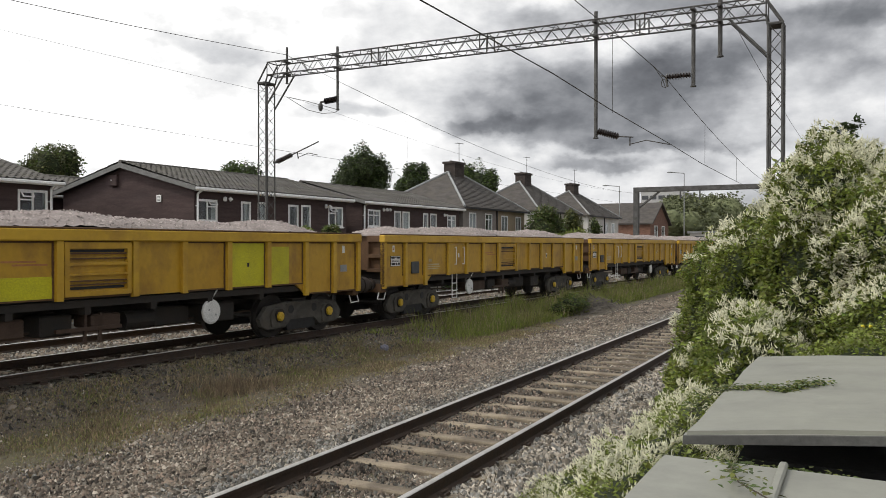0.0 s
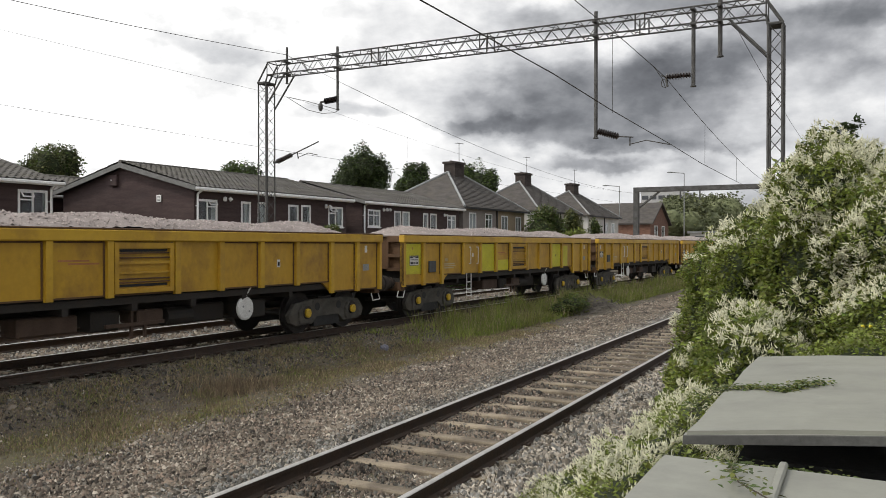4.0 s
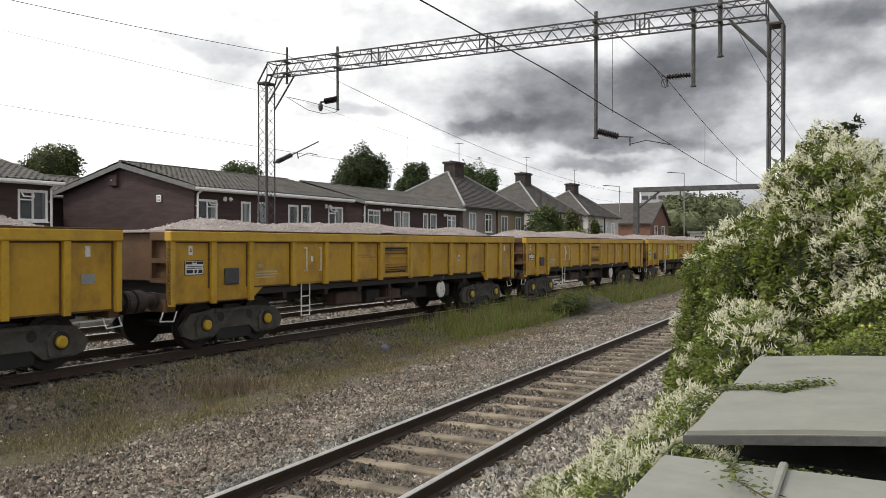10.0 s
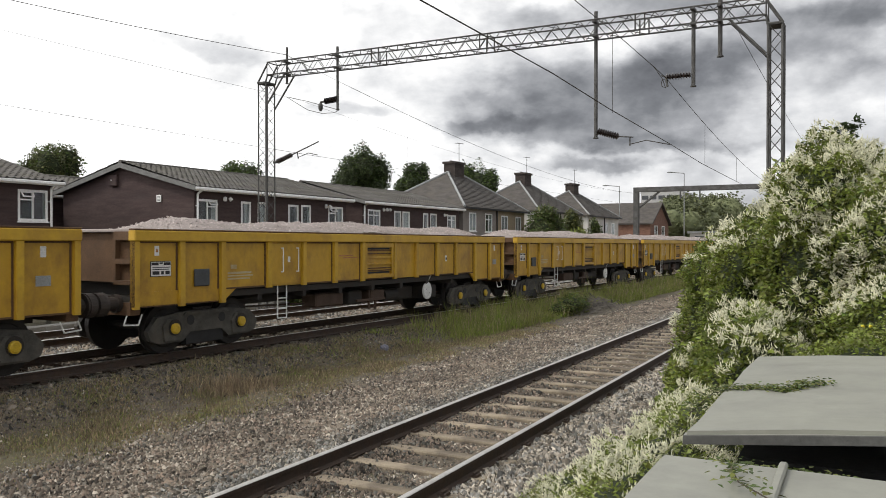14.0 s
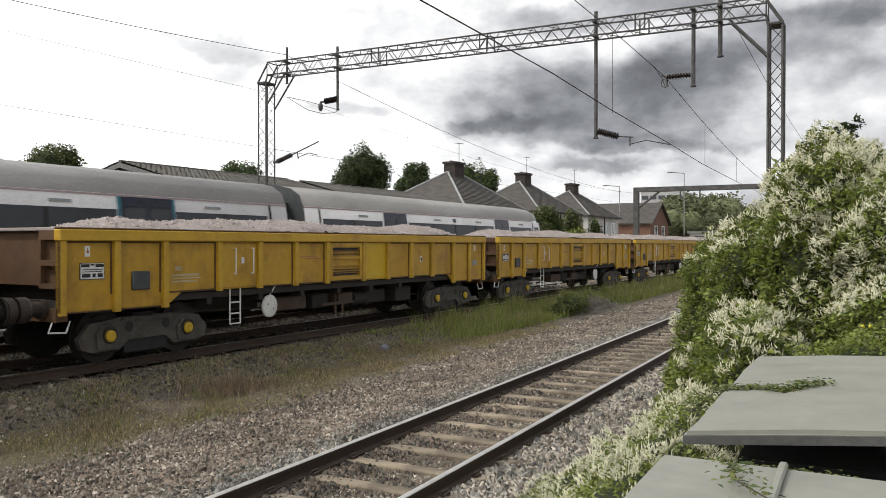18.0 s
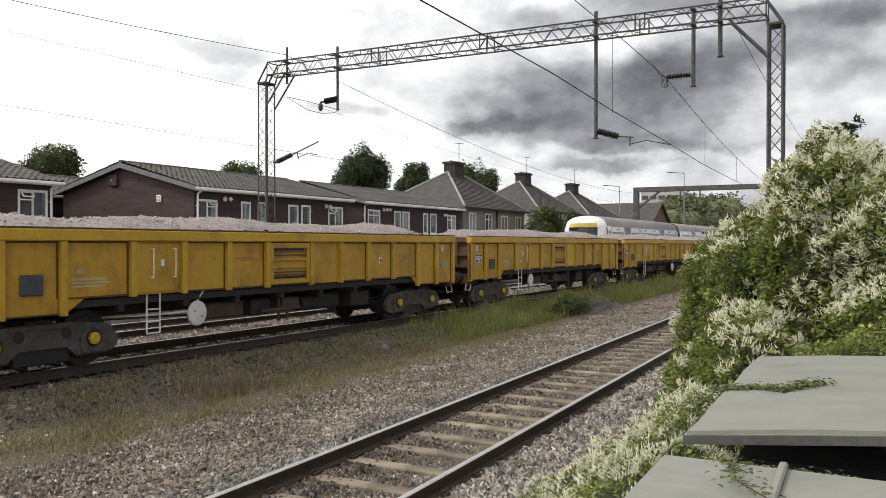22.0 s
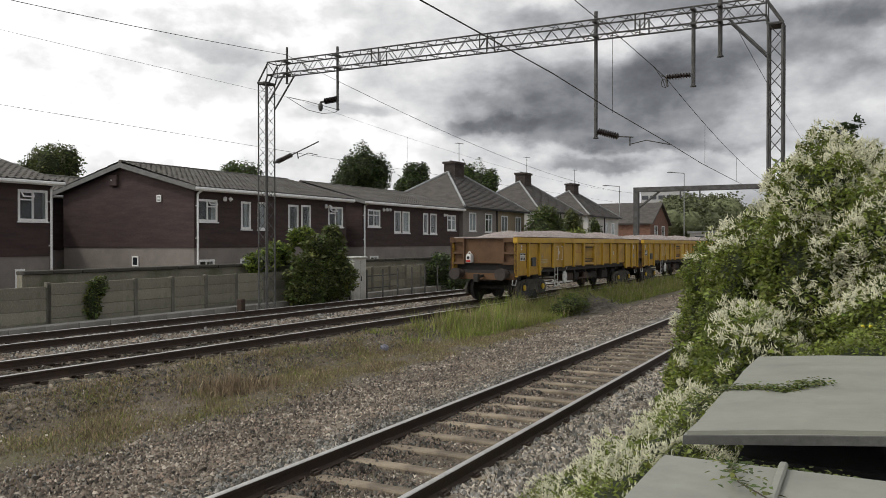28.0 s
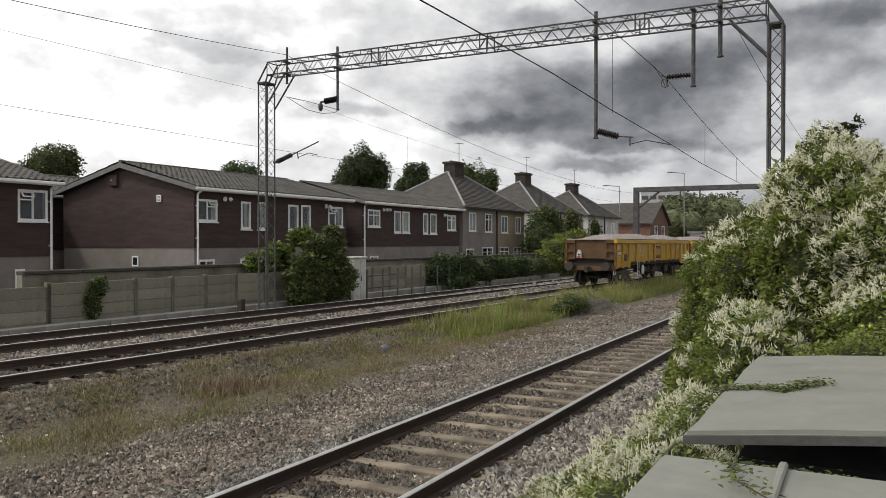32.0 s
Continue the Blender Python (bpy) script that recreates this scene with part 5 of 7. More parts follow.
        for y in (-1, 1):
            fr = bmesh.new()
            y0, y1 = sorted((y * (HALF - 0.42), y * (HALF - 0.02)))
            xx = sorted((x0, x0 + s * 0.10))
            for z0, z1 in ((1.30, 1.38), (1.66, 1.75), (2.07, 2.22)):
                box(fr, *xx, y0, y1, z0, z1)
            yy = sorted((y * (HALF - 0.05), y * (HALF + 0.07)))
            box(fr, *xx, *yy, 0.92, 2.22)
            yy = sorted((y * (HALF - 0.47), y * (HALF - 0.42)))
            box(fr, *xx, *yy, 1.3, 2.22)
            part("corner_frame", fr, M["endrust"], e)
        part("end_rail", soft_box(min(x0, x0 + s * 0.24), max(x0, x0 + s * 0.24), -HALF - 0.05, HALF + 0.05, RIM1 - 0.03, RIM1 + 0.025, 0.01), M["load"], e, "dusty pale top edge")
        bm = boxes((min(x0 - s * 0.02, x0 + s * 0.2), max(x0 - s * 0.02, x0 + s * 0.2), -1.2, 1.2, 0.78, 1.0))
        hs = part("headstock", bm, M["endrust"], w)
        for y in (-0.87, 0.87):
            bm = tube(bmesh.new(), (x0 - s * 0.02, y, 0.98), (x0 - s * 0.33, y, 0.98), 0.12, 14)
            tube(bm, (x0 - s * 0.02, y, 0.98), (x0 - s * 0.1, y, 0.98), 0.16, 14)
            tube(bm, (x0 - s * 0.33, y, 0.98), (x0 - s * 0.38, y, 0.98), 0.205, 20, 0.19)
            tube(bm, (x0 - s * 0.46, y, 0.98), (x0 - s * 0.52, y, 0.98), 0.205, 20, 0.205)
            tube(bm, (x0 - s * 0.38, y, 0.98), (x0 - s * 0.46, y, 0.98), 0.205, 20)
            part("buffer", bm, M["brown_dark"], w, "dark greasy round buffer")
        bm = tube(bmesh.new(), (x0, 0, 0.92), (x0 - s * 0.55, 0, 0.86), 0.05, 8)
        box(bm, min(x0 - s * 0.62, x0 - s * 0.45), max(x0 - s * 0.62, x0 - s * 0.45), -0.08, 0.08, 0.72, 0.98)
        part("coupling_hook", bm, M["underframe"], w)
        bm = tube(bmesh.new(), (x0 - s * 0.05, -1.15, 0.78), (x0 - s * 0.12, -1.15, 0.62), 0.014, 6)
        tube(bm, (x0 - s * 0.12, -1.15, 0.62), (x0 + s * 0.2, -1.15, 0.60), 0.014, 6)
        tube(bm, (x0 + s * 0.2, -1.15, 0.60), (x0 + s * 0.28, -1.15, 0.78), 0.014, 6)
        part("shunter_step", bm, M["white"], w, "bent white shunter's handrail")
    base, st = HEAPS[heap]
    hp = new("stone_load", base)
    hp.parent = w
    hp["label"] = "heaped load of pale pinkish crushed stone"
    so = new("stone_cover", st)
    so.parent = hp
    so["kind"] = "stuff"
    # underframe
    part("centre_sill", boxes((0.2, BODY - 0.2, -0.35, 0.35, 0.72, 0.98)), M["underframe"], w)
    for x in (3.4, 4.9, 6.3, 7.7, 9.1, 10.5, 12.0):
        part("cross_member", boxes((x - 0.06, x + 0.06, -1.15, 1.15, 0.86, 0.98)), M["underframe"], w)
    for x0, x1, y0, y1, z0, z1, mm in ((5.6, 6.7, -0.95, -0.5, 0.55, 0.85, "brown_box"), (7.0, 7.6, -0.9, -0.45, 0.52, 0.86, "underframe"), (7.9, 8.5, -1.0, -0.5, 0.6, 0.84, "brown_box"), (9.4, 10.3, -0.8, -0.3, 0.5, 0.85, "underframe"), (10.6, 11.4, -0.95, -0.4, 0.48, 0.86, "underframe")):
        part("brake_box", soft_box(x0, x1, y0, y1, z0, z1, 0.03), M[mm], w)
    part("air_tank", tube(bmesh.new(), (8.7, -0.75, 0.66), (9.35, -0.75, 0.66), 0.17, 14), M["underframe"], w)
    for a, b in (((3.2, 0.7), (6.0, 0.62)), ((6.0, 0.62), (9.2, 0.5)), ((9.4, 0.55), (12.6, 0.6))):
        part("brake_rod", tube(bmesh.new(), (a[0], -0.6, a[1]), (b[0], -0.6, b[1]), 0.02, 6), M["rust"], w)
    for x in (7.75, 8.05):
        part("brake_lever", boxes((x, x + 0.05, -1.0, -0.95, 0.36, 0.86)), M["brown_box"], w)
    part("brake_bar", boxes((7.2, 8.5, -1.02, -0.97, 0.58, 0.64)), M["brown_box"], w)
    d = part("load_disc", tube(bmesh.new(), (disc_x, -1.10, 0.71), (disc_x, -1.14, 0.71), 0.235, 28), M["white"], w, "round white painted brake hand wheel disc")
    part("disc_rim", tube(bmesh.new(), (disc_x, -1.14, 0.71), (disc_x, -1.152, 0.71), 0.225, 28, 0.205), M["white"], d)
    for dx, dz in ((-0.08, 0.04), (0.1, -0.06)):
        part("disc_slot", tube(bmesh.new(), (disc_x + dx, -1.152, 0.71 + dz), (disc_x + dx, -1.156, 0.71 + dz), 0.022, 10), M["galv"], d)
    part("disc_stay", tube(bmesh.new(), (disc_x, -1.12, 0.93), (disc_x + 0.10, -1.20, 1.14), 0.014, 6), M["white"], d)
    if ladder:
        bm = bmesh.new()
        for x in (3.92, 4.22):
            tube(bm, (x, -1.19, 0.44), (x, -1.19, 1.13), 0.016, 6)
        for z in (0.44, 0.64, 0.86):
            tube(bm, (3.92, -1.19, z), (4.22, -1.19, z), 0.015, 6)
        part("ladder", bm, M["white"], w, "short white step ladder")
    # bogies
    for xc in ((AXLES[0] + AXLES[1]) / 2, (AXLES[2] + AXLES[3]) / 2):
        for s in (-1, 1):
            b = part("bogie_frame", bogie_side(), M["bogie"], w, "grimy grey cast bogie side frame", m=pose(xc, s * 0.96, 0, 0, 0, 0 if s < 0 else 180))
            for dx in (-0.89, 0.89):
                # disc set off up and forward, coloured as the dark recess round the cap
                part("axle_box", tube(bmesh.new(), (dx + 0.02, -0.10, 0.475), (dx + 0.02, -0.125, 0.475), 0.15, 14), M["underframe"], b, "black disc standing for the shaded recess round the cap")
                bm = tube(bmesh.new(), (dx, -0.126, 0.46), (dx, -0.17, 0.46), 0.10, 18)
                tube(bm, (dx, -0.17, 0.46), (dx, -0.185, 0.46), 0.092, 18, 0.07)
                part("axle_cap", bm, M["cap"], b, "round yellow axle box cap")
            for dx in (-0.42, 0.42):
                # black disc on the face, drawn as the dark hollow of a hole
                part("frame_hole", tube(bmesh.new(), (dx, -0.056, 0.58), (dx, -0.05, 0.58), 0.095, 12), M["black"], b)
            # added black block stands for springs in shade and closes the gap
            part("spring_nest", boxes((-0.5, 0.5, -0.01, 0.12, 0.13, 0.5)), M["black"], b, "black block filling the shaded spring gap")
        part("bolster", boxes((xc - 0.25, xc + 0.25, -0.9, 0.9, 0.5, 0.8)), M["underframe"], w)
    for x in AXLES:
        part("wheelset", wheel_mesh(), M["wheel"], w, "worn steel wheels on an axle", m=pose(x, 0, 0.46))
    shorten(w, STRETCH, ("wheelset",))
    return w


DRAWN = set()


def shorten(top, k, but=()):
    """Draws a thing in along x, all but the named parts, which only move."""
    for ob in top.children_recursive:
        ob.matrix_basis.translation.x *= k
        if ob.data.name not in DRAWN and not ob.name.startswith(tuple(but) or "~"):
            DRAWN.add(ob.data.name)
            for v in ob.data.vertices:
                v.co.x *= k


FIRST = build_wagon(10.55, 0)
SECOND = build_wagon(5.2, 1)


def repaint(w, bays, material):
    """Fresh paint plates on some bays of one wagon (x from, x to, z from, z to)."""
    for x0, x1, z0, z1 in bays:
        part("repainted_plate", boxes((x0 * STRETCH, x1 * STRETCH, -HALF - 0.009, -HALF - 0.001, z0, z1)), material, w, "freshly repainted plate")


WAGONS = []
# position in the train counted from its tail: 0 is the last wagon
for k in range(10):
    src = SECOND if k in (0, 1, 6) else FIRST
    w = src if (k == 1 or k == 2) else copy_thing(src, Matrix.Identity(4))
    w["label"] = "dirty yellow bogie box wagon heaped with pale crushed stone"
    WAGONS.append(w)
WAGONS[0]["label"] = "last yellow bogie box wagon, brown end with a white tail lamp"
repaint(WAGONS[5], [(0.13, 1.04, 1.2, 2.03), (4.82, 5.84, 1.16, 2.03), (6.0, 7.0, 1.16, 1.5), (10.98, 12.0, 1.16, 2.03), (12.16, 12.8, 1.16, 1.95)], M["lime"])
WAGONS[5]["label"] = "yellow bogie box wagon with patches of fresh lime paint"
repaint(WAGONS[1], [(8.66, 9.64, 1.16, 2.03)], M["bright"])
WAGONS[1]["label"] = "dirty yellow box wagon with one bright repainted plate"


def tail_lamp(parent):
    """Upright lamp case with a rounded shoulder and a loop handle."""
    y0 = 0.52
    bm = prism(bmesh.new(), [(y0 - 0.10, 1.36), (y0 + 0.10, 1.36), (y0 + 0.10, 1.58), (y0 + 0.075, 1.66), (y0 - 0.075, 1.66), (y0 - 0.10, 1.58)], -0.13, 0.095)
    bmesh.ops.bevel(bm, geom=bm.edges[:], offset=0.015, segments=1, affect="EDGES")
    l = part("tail_lamp", bm, M["white"], parent, "white tail lamp with a red lens")
    part("lamp_lens", boxes((-0.135, -0.129, y0 - 0.075, y0 + 0.075, 1.38, 1.45)), M["red_lens"], l, "red lens")
    part("lamp_eye", tube(bmesh.new(), (-0.13, y0, 1.53), (-0.138, y0, 1.53), 0.055, 14), M["black"], l)
    bm = bmesh.new()
    ring = [(y0 + 0.062 * math.cos(a), 1.655 + 0.085 * math.sin(a)) for a in [math.pi * k / 8 for k in range(9)]]
    for p, q in zip(ring, ring[1:]):
        tube(bm, (-0.03, *p), (-0.03, *q), 0.02, 6)
    part("lamp_handle", bm, M["white"], l)


tail_lamp(WAGONS[0])


# ---- passenger train ----
def coach_section(w, top):
    """Half outline of the body, from the floor to the ridge of the roof."""
    k = (top - 2.75) / 0.99
    return [(y * w, z if z < 2.75 else 2.75 + (z - 2.75) * k) for y, z in ((1.36, 0.95), (1.40, 1.25), (1.40, 2.3), (1.37, 2.8), (1.31, 3.10), (1.17, 3.42), (0.85, 3.62), (0.45, 3.71), (0.0, 3.74))]


def loft(bm, rows, mi_split=4, white=()):
    """Skin between cross sections given as (x, half outline); faces above outline point mi_split take material 1, but for the bays listed in white."""
    rings = []
    for x, half in rows:
        full = [(-y, z) for y, z in half] + [(y, z) for y, z in half[-2::-1]]
        rings.append([bm.verts.new((x, y, z)) for y, z in full])
    n = len(rings[0])
    for bay, (r0, r1) in enumerate(zip(rings, rings[1:])):
        for i in range(n):
            j = (i + 1) % n
            f = bm.faces.new((r0[i], r0[j], r1[j], r1[i]))
            f.material_index = 1 if mi_split <= i < n - 1 - mi_split and bay not in white else 0
            f.smooth = True
    for r, cab in ((rings[0][::-1], 0 in white), (rings[-1], len(rings) - 2 in white)):
        bm.faces.new(r).material_index = 0 if cab else 2
    return bm


def build_coach(label, nose=0, panto=False, teal=False):
    """One coach, from its rear end at x = 0 to its front at 20. nose: 1 cab in front, -1 cab behind."""
    c = thing("railway_coach", label, "railway coach", "passenger train")
    a, b = 0.35, 19.65
    top = 3.74
    ends = ((0.2, 0.12, 3.1), (0.25, 0.22, 3.17), (0.34, 0.36, 3.28), (0.50, 0.50, 3.42), (0.66, 0.607, 3.52), (0.84, 0.75, 3.61), (1.04, 0.93, 3.68), (1.26, 0.98, 3.71), (1.5, 1.0, 3.73), (1.88, 1.0, 3.74))
    rows, white = [], set()
    if nose < 0:
        rows += [(x, coach_section(w, t)) for x, w, t in ends]
        white = set(range(7))
        a = 1.92
    if nose > 0:
        b = 18.08
    rows += [(a, coach_section(1, top)), (b, coach_section(1, top))]
    if nose > 0:
        white = set(range(4, 11))
        rows += [(20.0 - x, coach_section(w, t)) for x, w, t in ends[::-1]]
    body = part("body_shell", loft(bmesh.new(), rows, 4, white), [M["emu_white"], M["emu_roof"], M["grey_panel"]], c, "glossy white coach body with a grey roof")
    for s in (-1, 1):
        yo = s * 1.40

        def plate(name, x0, x1, z0, z1, mm, parent, out=0.012, label=""):
            lo, hi = sorted((s * 1.2, yo + s * out))
            tilt = lambda z: s * (1.40 + out - max(0.0, z - 2.3) * 0.06 - max(0.0, z - 2.8) * 0.14)
            bm = bmesh.new()
            zs = [z0] + [z for z in (2.3, 2.8) if z0 < z < z1] + [z1]
            prism(bm, [(tilt(z), z) for z in zs] + [(tilt(z) - s * 0.05, z) for z in zs[::-1]], x0, x1)
            return part(name, bm, mm, parent, label)

        lo, hi = (1.09 if nose >= 0 else 2.0), (18.91 if nose <= 0 else 18.0)
        for x0, x1 in ((1.24 if nose >= 0 else 2.08, 4.60), (6.38, 13.62), (15.40, 18.76 if nose <= 0 else 17.92)):
            wn = plate("window_band", x0, x1, 1.92, 2.76, M["emu_dark"], c, 0.014, "dark tinted window band")
            n = max(1, round((x1 - x0) / 1.8))
            for k in range(1, n):
                xx = x0 + (x1 - x0) * k / n
                plate("pillar", xx - 0.05, xx + 0.05, 1.93, 2.75, M["black"], wn, 0.02)
        for x0 in (4.72, 13.74):
            d = plate("coach_door", x0, x0 + 1.54, 1.1, 3.05, M["emu_door"], c, 0.012, "dark navy sliding coach door")
            for xa in (x0 + 0.1, x0 + 0.84):
                plate("door_window", xa, xa + 0.6, 2.0, 2.85, M["emu_dark"], d, 0.02)
            for xa in (x0 - 0.09, x0 + 1.54):
                plate("door_edge", xa, xa + 0.09, 1.1, 3.05, M["emu_teal"] if teal else M["emu_white"], d, 0.016)
        plate("lower_stripe", a, b, 1.1, 1.5, M["emu_dark"], c, 0.008, "dark lower body stripe")
        plate("cantrail_line", a, b, 3.055, 3.095, M["emu_pink"], c, 0.012, "thin pinkish cantrail line")
        for x in (3.2, 8.3, 11.9, 16.4):
            plate("vent_grille", x, x + 0.55, 2.86, 2.93, M["galv"], c, 0.012)
        plate("route_sign", 9.85, 10.1, 2.84, 2.98, M["emu_door"], c, 0.014)
        for x in ((lo, hi) if nose == 0 else ((hi,) if nose < 0 else (lo,))):
            plate("end_gap", x - 0.04, x + 0.04, 1.2, 3.05, M["black"], c, 0.01)
        if nose:
            xc0, xc1 = (1.09, 1.88) if nose < 0 else (18.12, 18.91)
            cd = plate("cab_door", xc0, xc1, 1.2, 3.02, M["emu_white"], c, 0.02, "white cab door")
            plate("door_window", xc0 + 0.15, xc1 - 0.15, 2.2, 2.8, M["emu_dark"], cd, 0.03)
            for xa in (xc0 - 0.05, xc1 + 0.02):
                plate("door_gap", xa, xa + 0.035, 1.2, 3.04, M["black"], cd, 0.024)
    if nose:
        e, s = (0.2, -1) if nose < 0 else (19.8, 1)

        def mask(z0, z1, lean, half, name, mm, lab):
            """A plate bowed round the cab's face."""
            f, k = bmesh.new(), 12
            bow = lambda y: 0.035 - float(np.interp(abs(y), (0, 0.17, 0.31, 0.5, 0.7, 0.85, 1.05, 1.3), (0.0, 0.0, 0.05, 0.14, 0.30, 0.46, 0.65, 0.9)))
            ys = [-half + 2 * half * i / k for i in range(k + 1)]
            rings = [[f.verts.new((e + s * (bow(y) - off - ((0.02 + lean * y * y) if z == z1 else 0.0)), y, z)) for y in ys] for z, off in ((z0, 0.0), (z1, 0.0), (z1, 0.3), (z0, 0.3))]
            for i in range(k):
                for j in range(4):
                    f.faces.new((rings[j][i], rings[j][i + 1], rings[(j + 1) % 4][i + 1], rings[(j + 1) % 4][i]))
            for i in (0, k):
                f.faces.new([rings[j][i] for j in range(4)])
            return part(name, f, mm, c, lab)

        mask(1.95, 3.01, 0.03, 0.88, "windscreen", M["emu_dark"], "dark wraparound cab windscreen")
        mask(3.02, 3.25, 0.19, 0.84, "warning_band", M["emu_yellow"], "yellow band above the windscreen")
        mask(1.0, 1.94, 0.0, 0.88, "cab_front", M["emu_yellow"], "yellow lower cab front")
    for x, s in ((0.0, -1), (20.0, 1)):
        if nose != s:
            part("gangway", boxes((min(x, x - s * 0.36), max(x, x - s * 0.36), -0.75, 0.75, 1.0, 3.2)), M["black"], c)
    for x in (2.9, 17.1):
        part("bogie", soft_box(x - 1.6, x + 1.6, -1.15, 1.15, 0.25, 0.78, 0.06), M["underframe"], c)
        for dx in (-1.3, 1.3):
            part("wheel", tube(bmesh.new(), (x + dx, -0.82, 0.42), (x + dx, 0.82, 0.42), 0.42, 20), M["wheel"], c)
    part("underframe_box", boxes((5.5, 14.5, -1.1, 1.1, 0.35, 0.94)), M["underframe"], c)
    if panto:
        p = part("pantograph_base", boxes((1.5, 2.9, -0.6, 0.6, 3.72, 3.86)), M["gantry"], c, "dark steel pantograph")
        for y in (-0.12, 0.12):
            part("lower_arm", tube(bmesh.new(), (2.4, y, 3.86), (1.63, y, 4.25), 0.055, 6), M["gantry"], p)
        part("upper_arm", tube(tube(bmesh.new(), (1.63, 0, 4.25), (3.0, -0.4, 4.76), 0.04, 6), (1.63, 0, 4.25), (3.0, 0.4, 4.76), 0.04, 6), M["gantry"], p)
        bm = bmesh.new()
        for x in (2.8, 3.4):
            tube(bm, (x, -0.75, 4.84), (x, 0.75, 4.84), 0.035, 6)
            for s in (-1, 1):
                tube(bm, (x, s * 0.75, 4.84), (x, s * 1.0, 4.68), 0.025, 6)
        for y in (-0.4, 0.4):
            tube(bm, (2.8, y, 4.80), (3.4, y, 4.80), 0.03, 6)
        part("contact_head", bm, M["gantry"], p)
    shorten(c, 0.938)
    return c


COACHES = [build_coach("leading white passenger coach with a rounded cab", 1), build_coach("white passenger coach with a raised pantograph on its roof", 0, True, True),
           build_coach("white passenger coach with dark windows and navy doors", 0, False, False), build_coach("rear white passenger coach with a domed cab and yellow band", -1)]


# ---- equipment covers by the camera ----
def build_covers():
    c = thing("equipment_cabinet", "low equipment cabinet, blackened as shadow, under a tilted grey sheet lid", "cabinet", "equipment cabinets", m=pose(0, 0, -0.55))
    # body coloured black as the shadow under its lid
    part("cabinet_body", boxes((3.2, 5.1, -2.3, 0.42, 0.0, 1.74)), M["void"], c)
    bm = soft_box(3.0, 5.27, -2.6, 0.585, -0.036, 0.0, 0.015, 2)
    bmesh.ops.subdivide_edges(bm, edges=[e for e in bm.edges if e.calc_length() > 0.8], cuts=7, use_grid_fill=True)
    for v in bm.verts:
        v.co.z += 1.85 + 0.105 * (0.62 - v.co.y) * (1.0 - 0.35 * (v.co.x - 3.0) / 2.27) + 0.006 * math.sin(v.co.x * 7) + 0.009 * math.sin(v.co.y * 3.1 + 0.6) - 0.02 * max(0.0, v.co.y - 0.35)
    l = part("lid", bm, M["lid"], c, "weathered grey painted sheet lid")
    # front strip in a darker colour, for the edge turned from the light
    bm = boxes((2.985, 2.999, -2.6, 0.58, -0.036, -0.004))
    for v in bm.verts:
        v.co.z += 1.85 + 0.105 * (0.62 - v.co.y)
    part("lid_edge", bm, M["lid_edge"], l, "folded lid edge, darkened as its shaded side")
    c2 = thing("equipment_cabinet", "low equipment cabinet under a flat grey lid with a batten", "cabinet", "equipment cabinets", m=pose(0, 0, -0.55))
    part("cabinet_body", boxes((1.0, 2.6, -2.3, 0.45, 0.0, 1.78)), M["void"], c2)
    l2 = part("lid", soft_box(0.6, 2.74, -2.4, 0.60, 1.80, 1.84, 0.012), M["lid"], c2, "weathered grey painted sheet lid")
    part("batten", soft_box(0.65, 2.735, 0.208, 0.234, 1.841, 1.862, 0.006), M["lid"], l2)


build_covers()


# ---- plants ----

def leaf_cloud(rng, blobs, n, fuzz=0.12):
    """Points on and just inside the skins of a set of ellipsoids, thinned where one lies within another."""
    vol = np.array([(b[3] * b[4] * b[5]) ** (2 / 3) for b in blobs])
    pick = rng.choice(len(blobs), n, p=vol / vol.sum())
    B = np.array(blobs)[pick]
    d = rng.normal(0, 1, (n, 3))
    d /= np.linalg.norm(d, axis=1)[:, None]
    lump = 1 + 0.16 * np.sin(d[:, 0] * 5 + B[:, 0] * 3) * np.sin(d[:, 1] * 6 + B[:, 1] * 2) + 0.12 * np.sin(d[:, 2] * 9 + B[:, 2] * 5 + d[:, 0] * 4)
    r = lump * (1 - np.abs(rng.normal(0, fuzz, n)))
    p = B[:, :3] + d * B[:, 3:6] * r[:, None]
    keep = np.ones(n, bool)
    for b in blobs:
        q = (p - np.array(b[:3])) / np.array(b[3:6])
        keep &= (q ** 2).sum(1) > 0.55
    return p[keep], d[keep]


def leaves_on(name, parent, blobs, n, size, mats, weights, seed, shape=LEAF, tilt=1.3, fuzz=0.12, low=None):
    rng = np.random.default_rng(seed)
    p, d = leaf_cloud(rng, blobs, n, fuzz)
    if low is not None:
        p, d = p[p[:, 2] > low], d[p[:, 2] > low]
    k = len(p)
    me = scatter(name, shape, p, turn_matrices(rng, k, tilt), size * rng.lognormal(0, 0.3, k), mats, rng.choice(len(mats), k, p=weights))
    ob = new(name, me)
    ob.parent = parent
    ob["kind"] = "stuff"
    return ob


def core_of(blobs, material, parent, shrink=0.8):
    """Blobs coloured dark as the shade inside a crown; they hide what lies behind."""
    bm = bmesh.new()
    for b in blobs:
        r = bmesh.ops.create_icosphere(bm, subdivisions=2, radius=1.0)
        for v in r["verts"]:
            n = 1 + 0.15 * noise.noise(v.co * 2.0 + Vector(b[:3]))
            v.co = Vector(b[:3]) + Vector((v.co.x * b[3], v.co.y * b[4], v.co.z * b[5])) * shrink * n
    return part("inner_crown", bm, material if material.name == "hazy_distant_foliage" else M["shade"], parent, "crown core in a colour that stands for its shade")


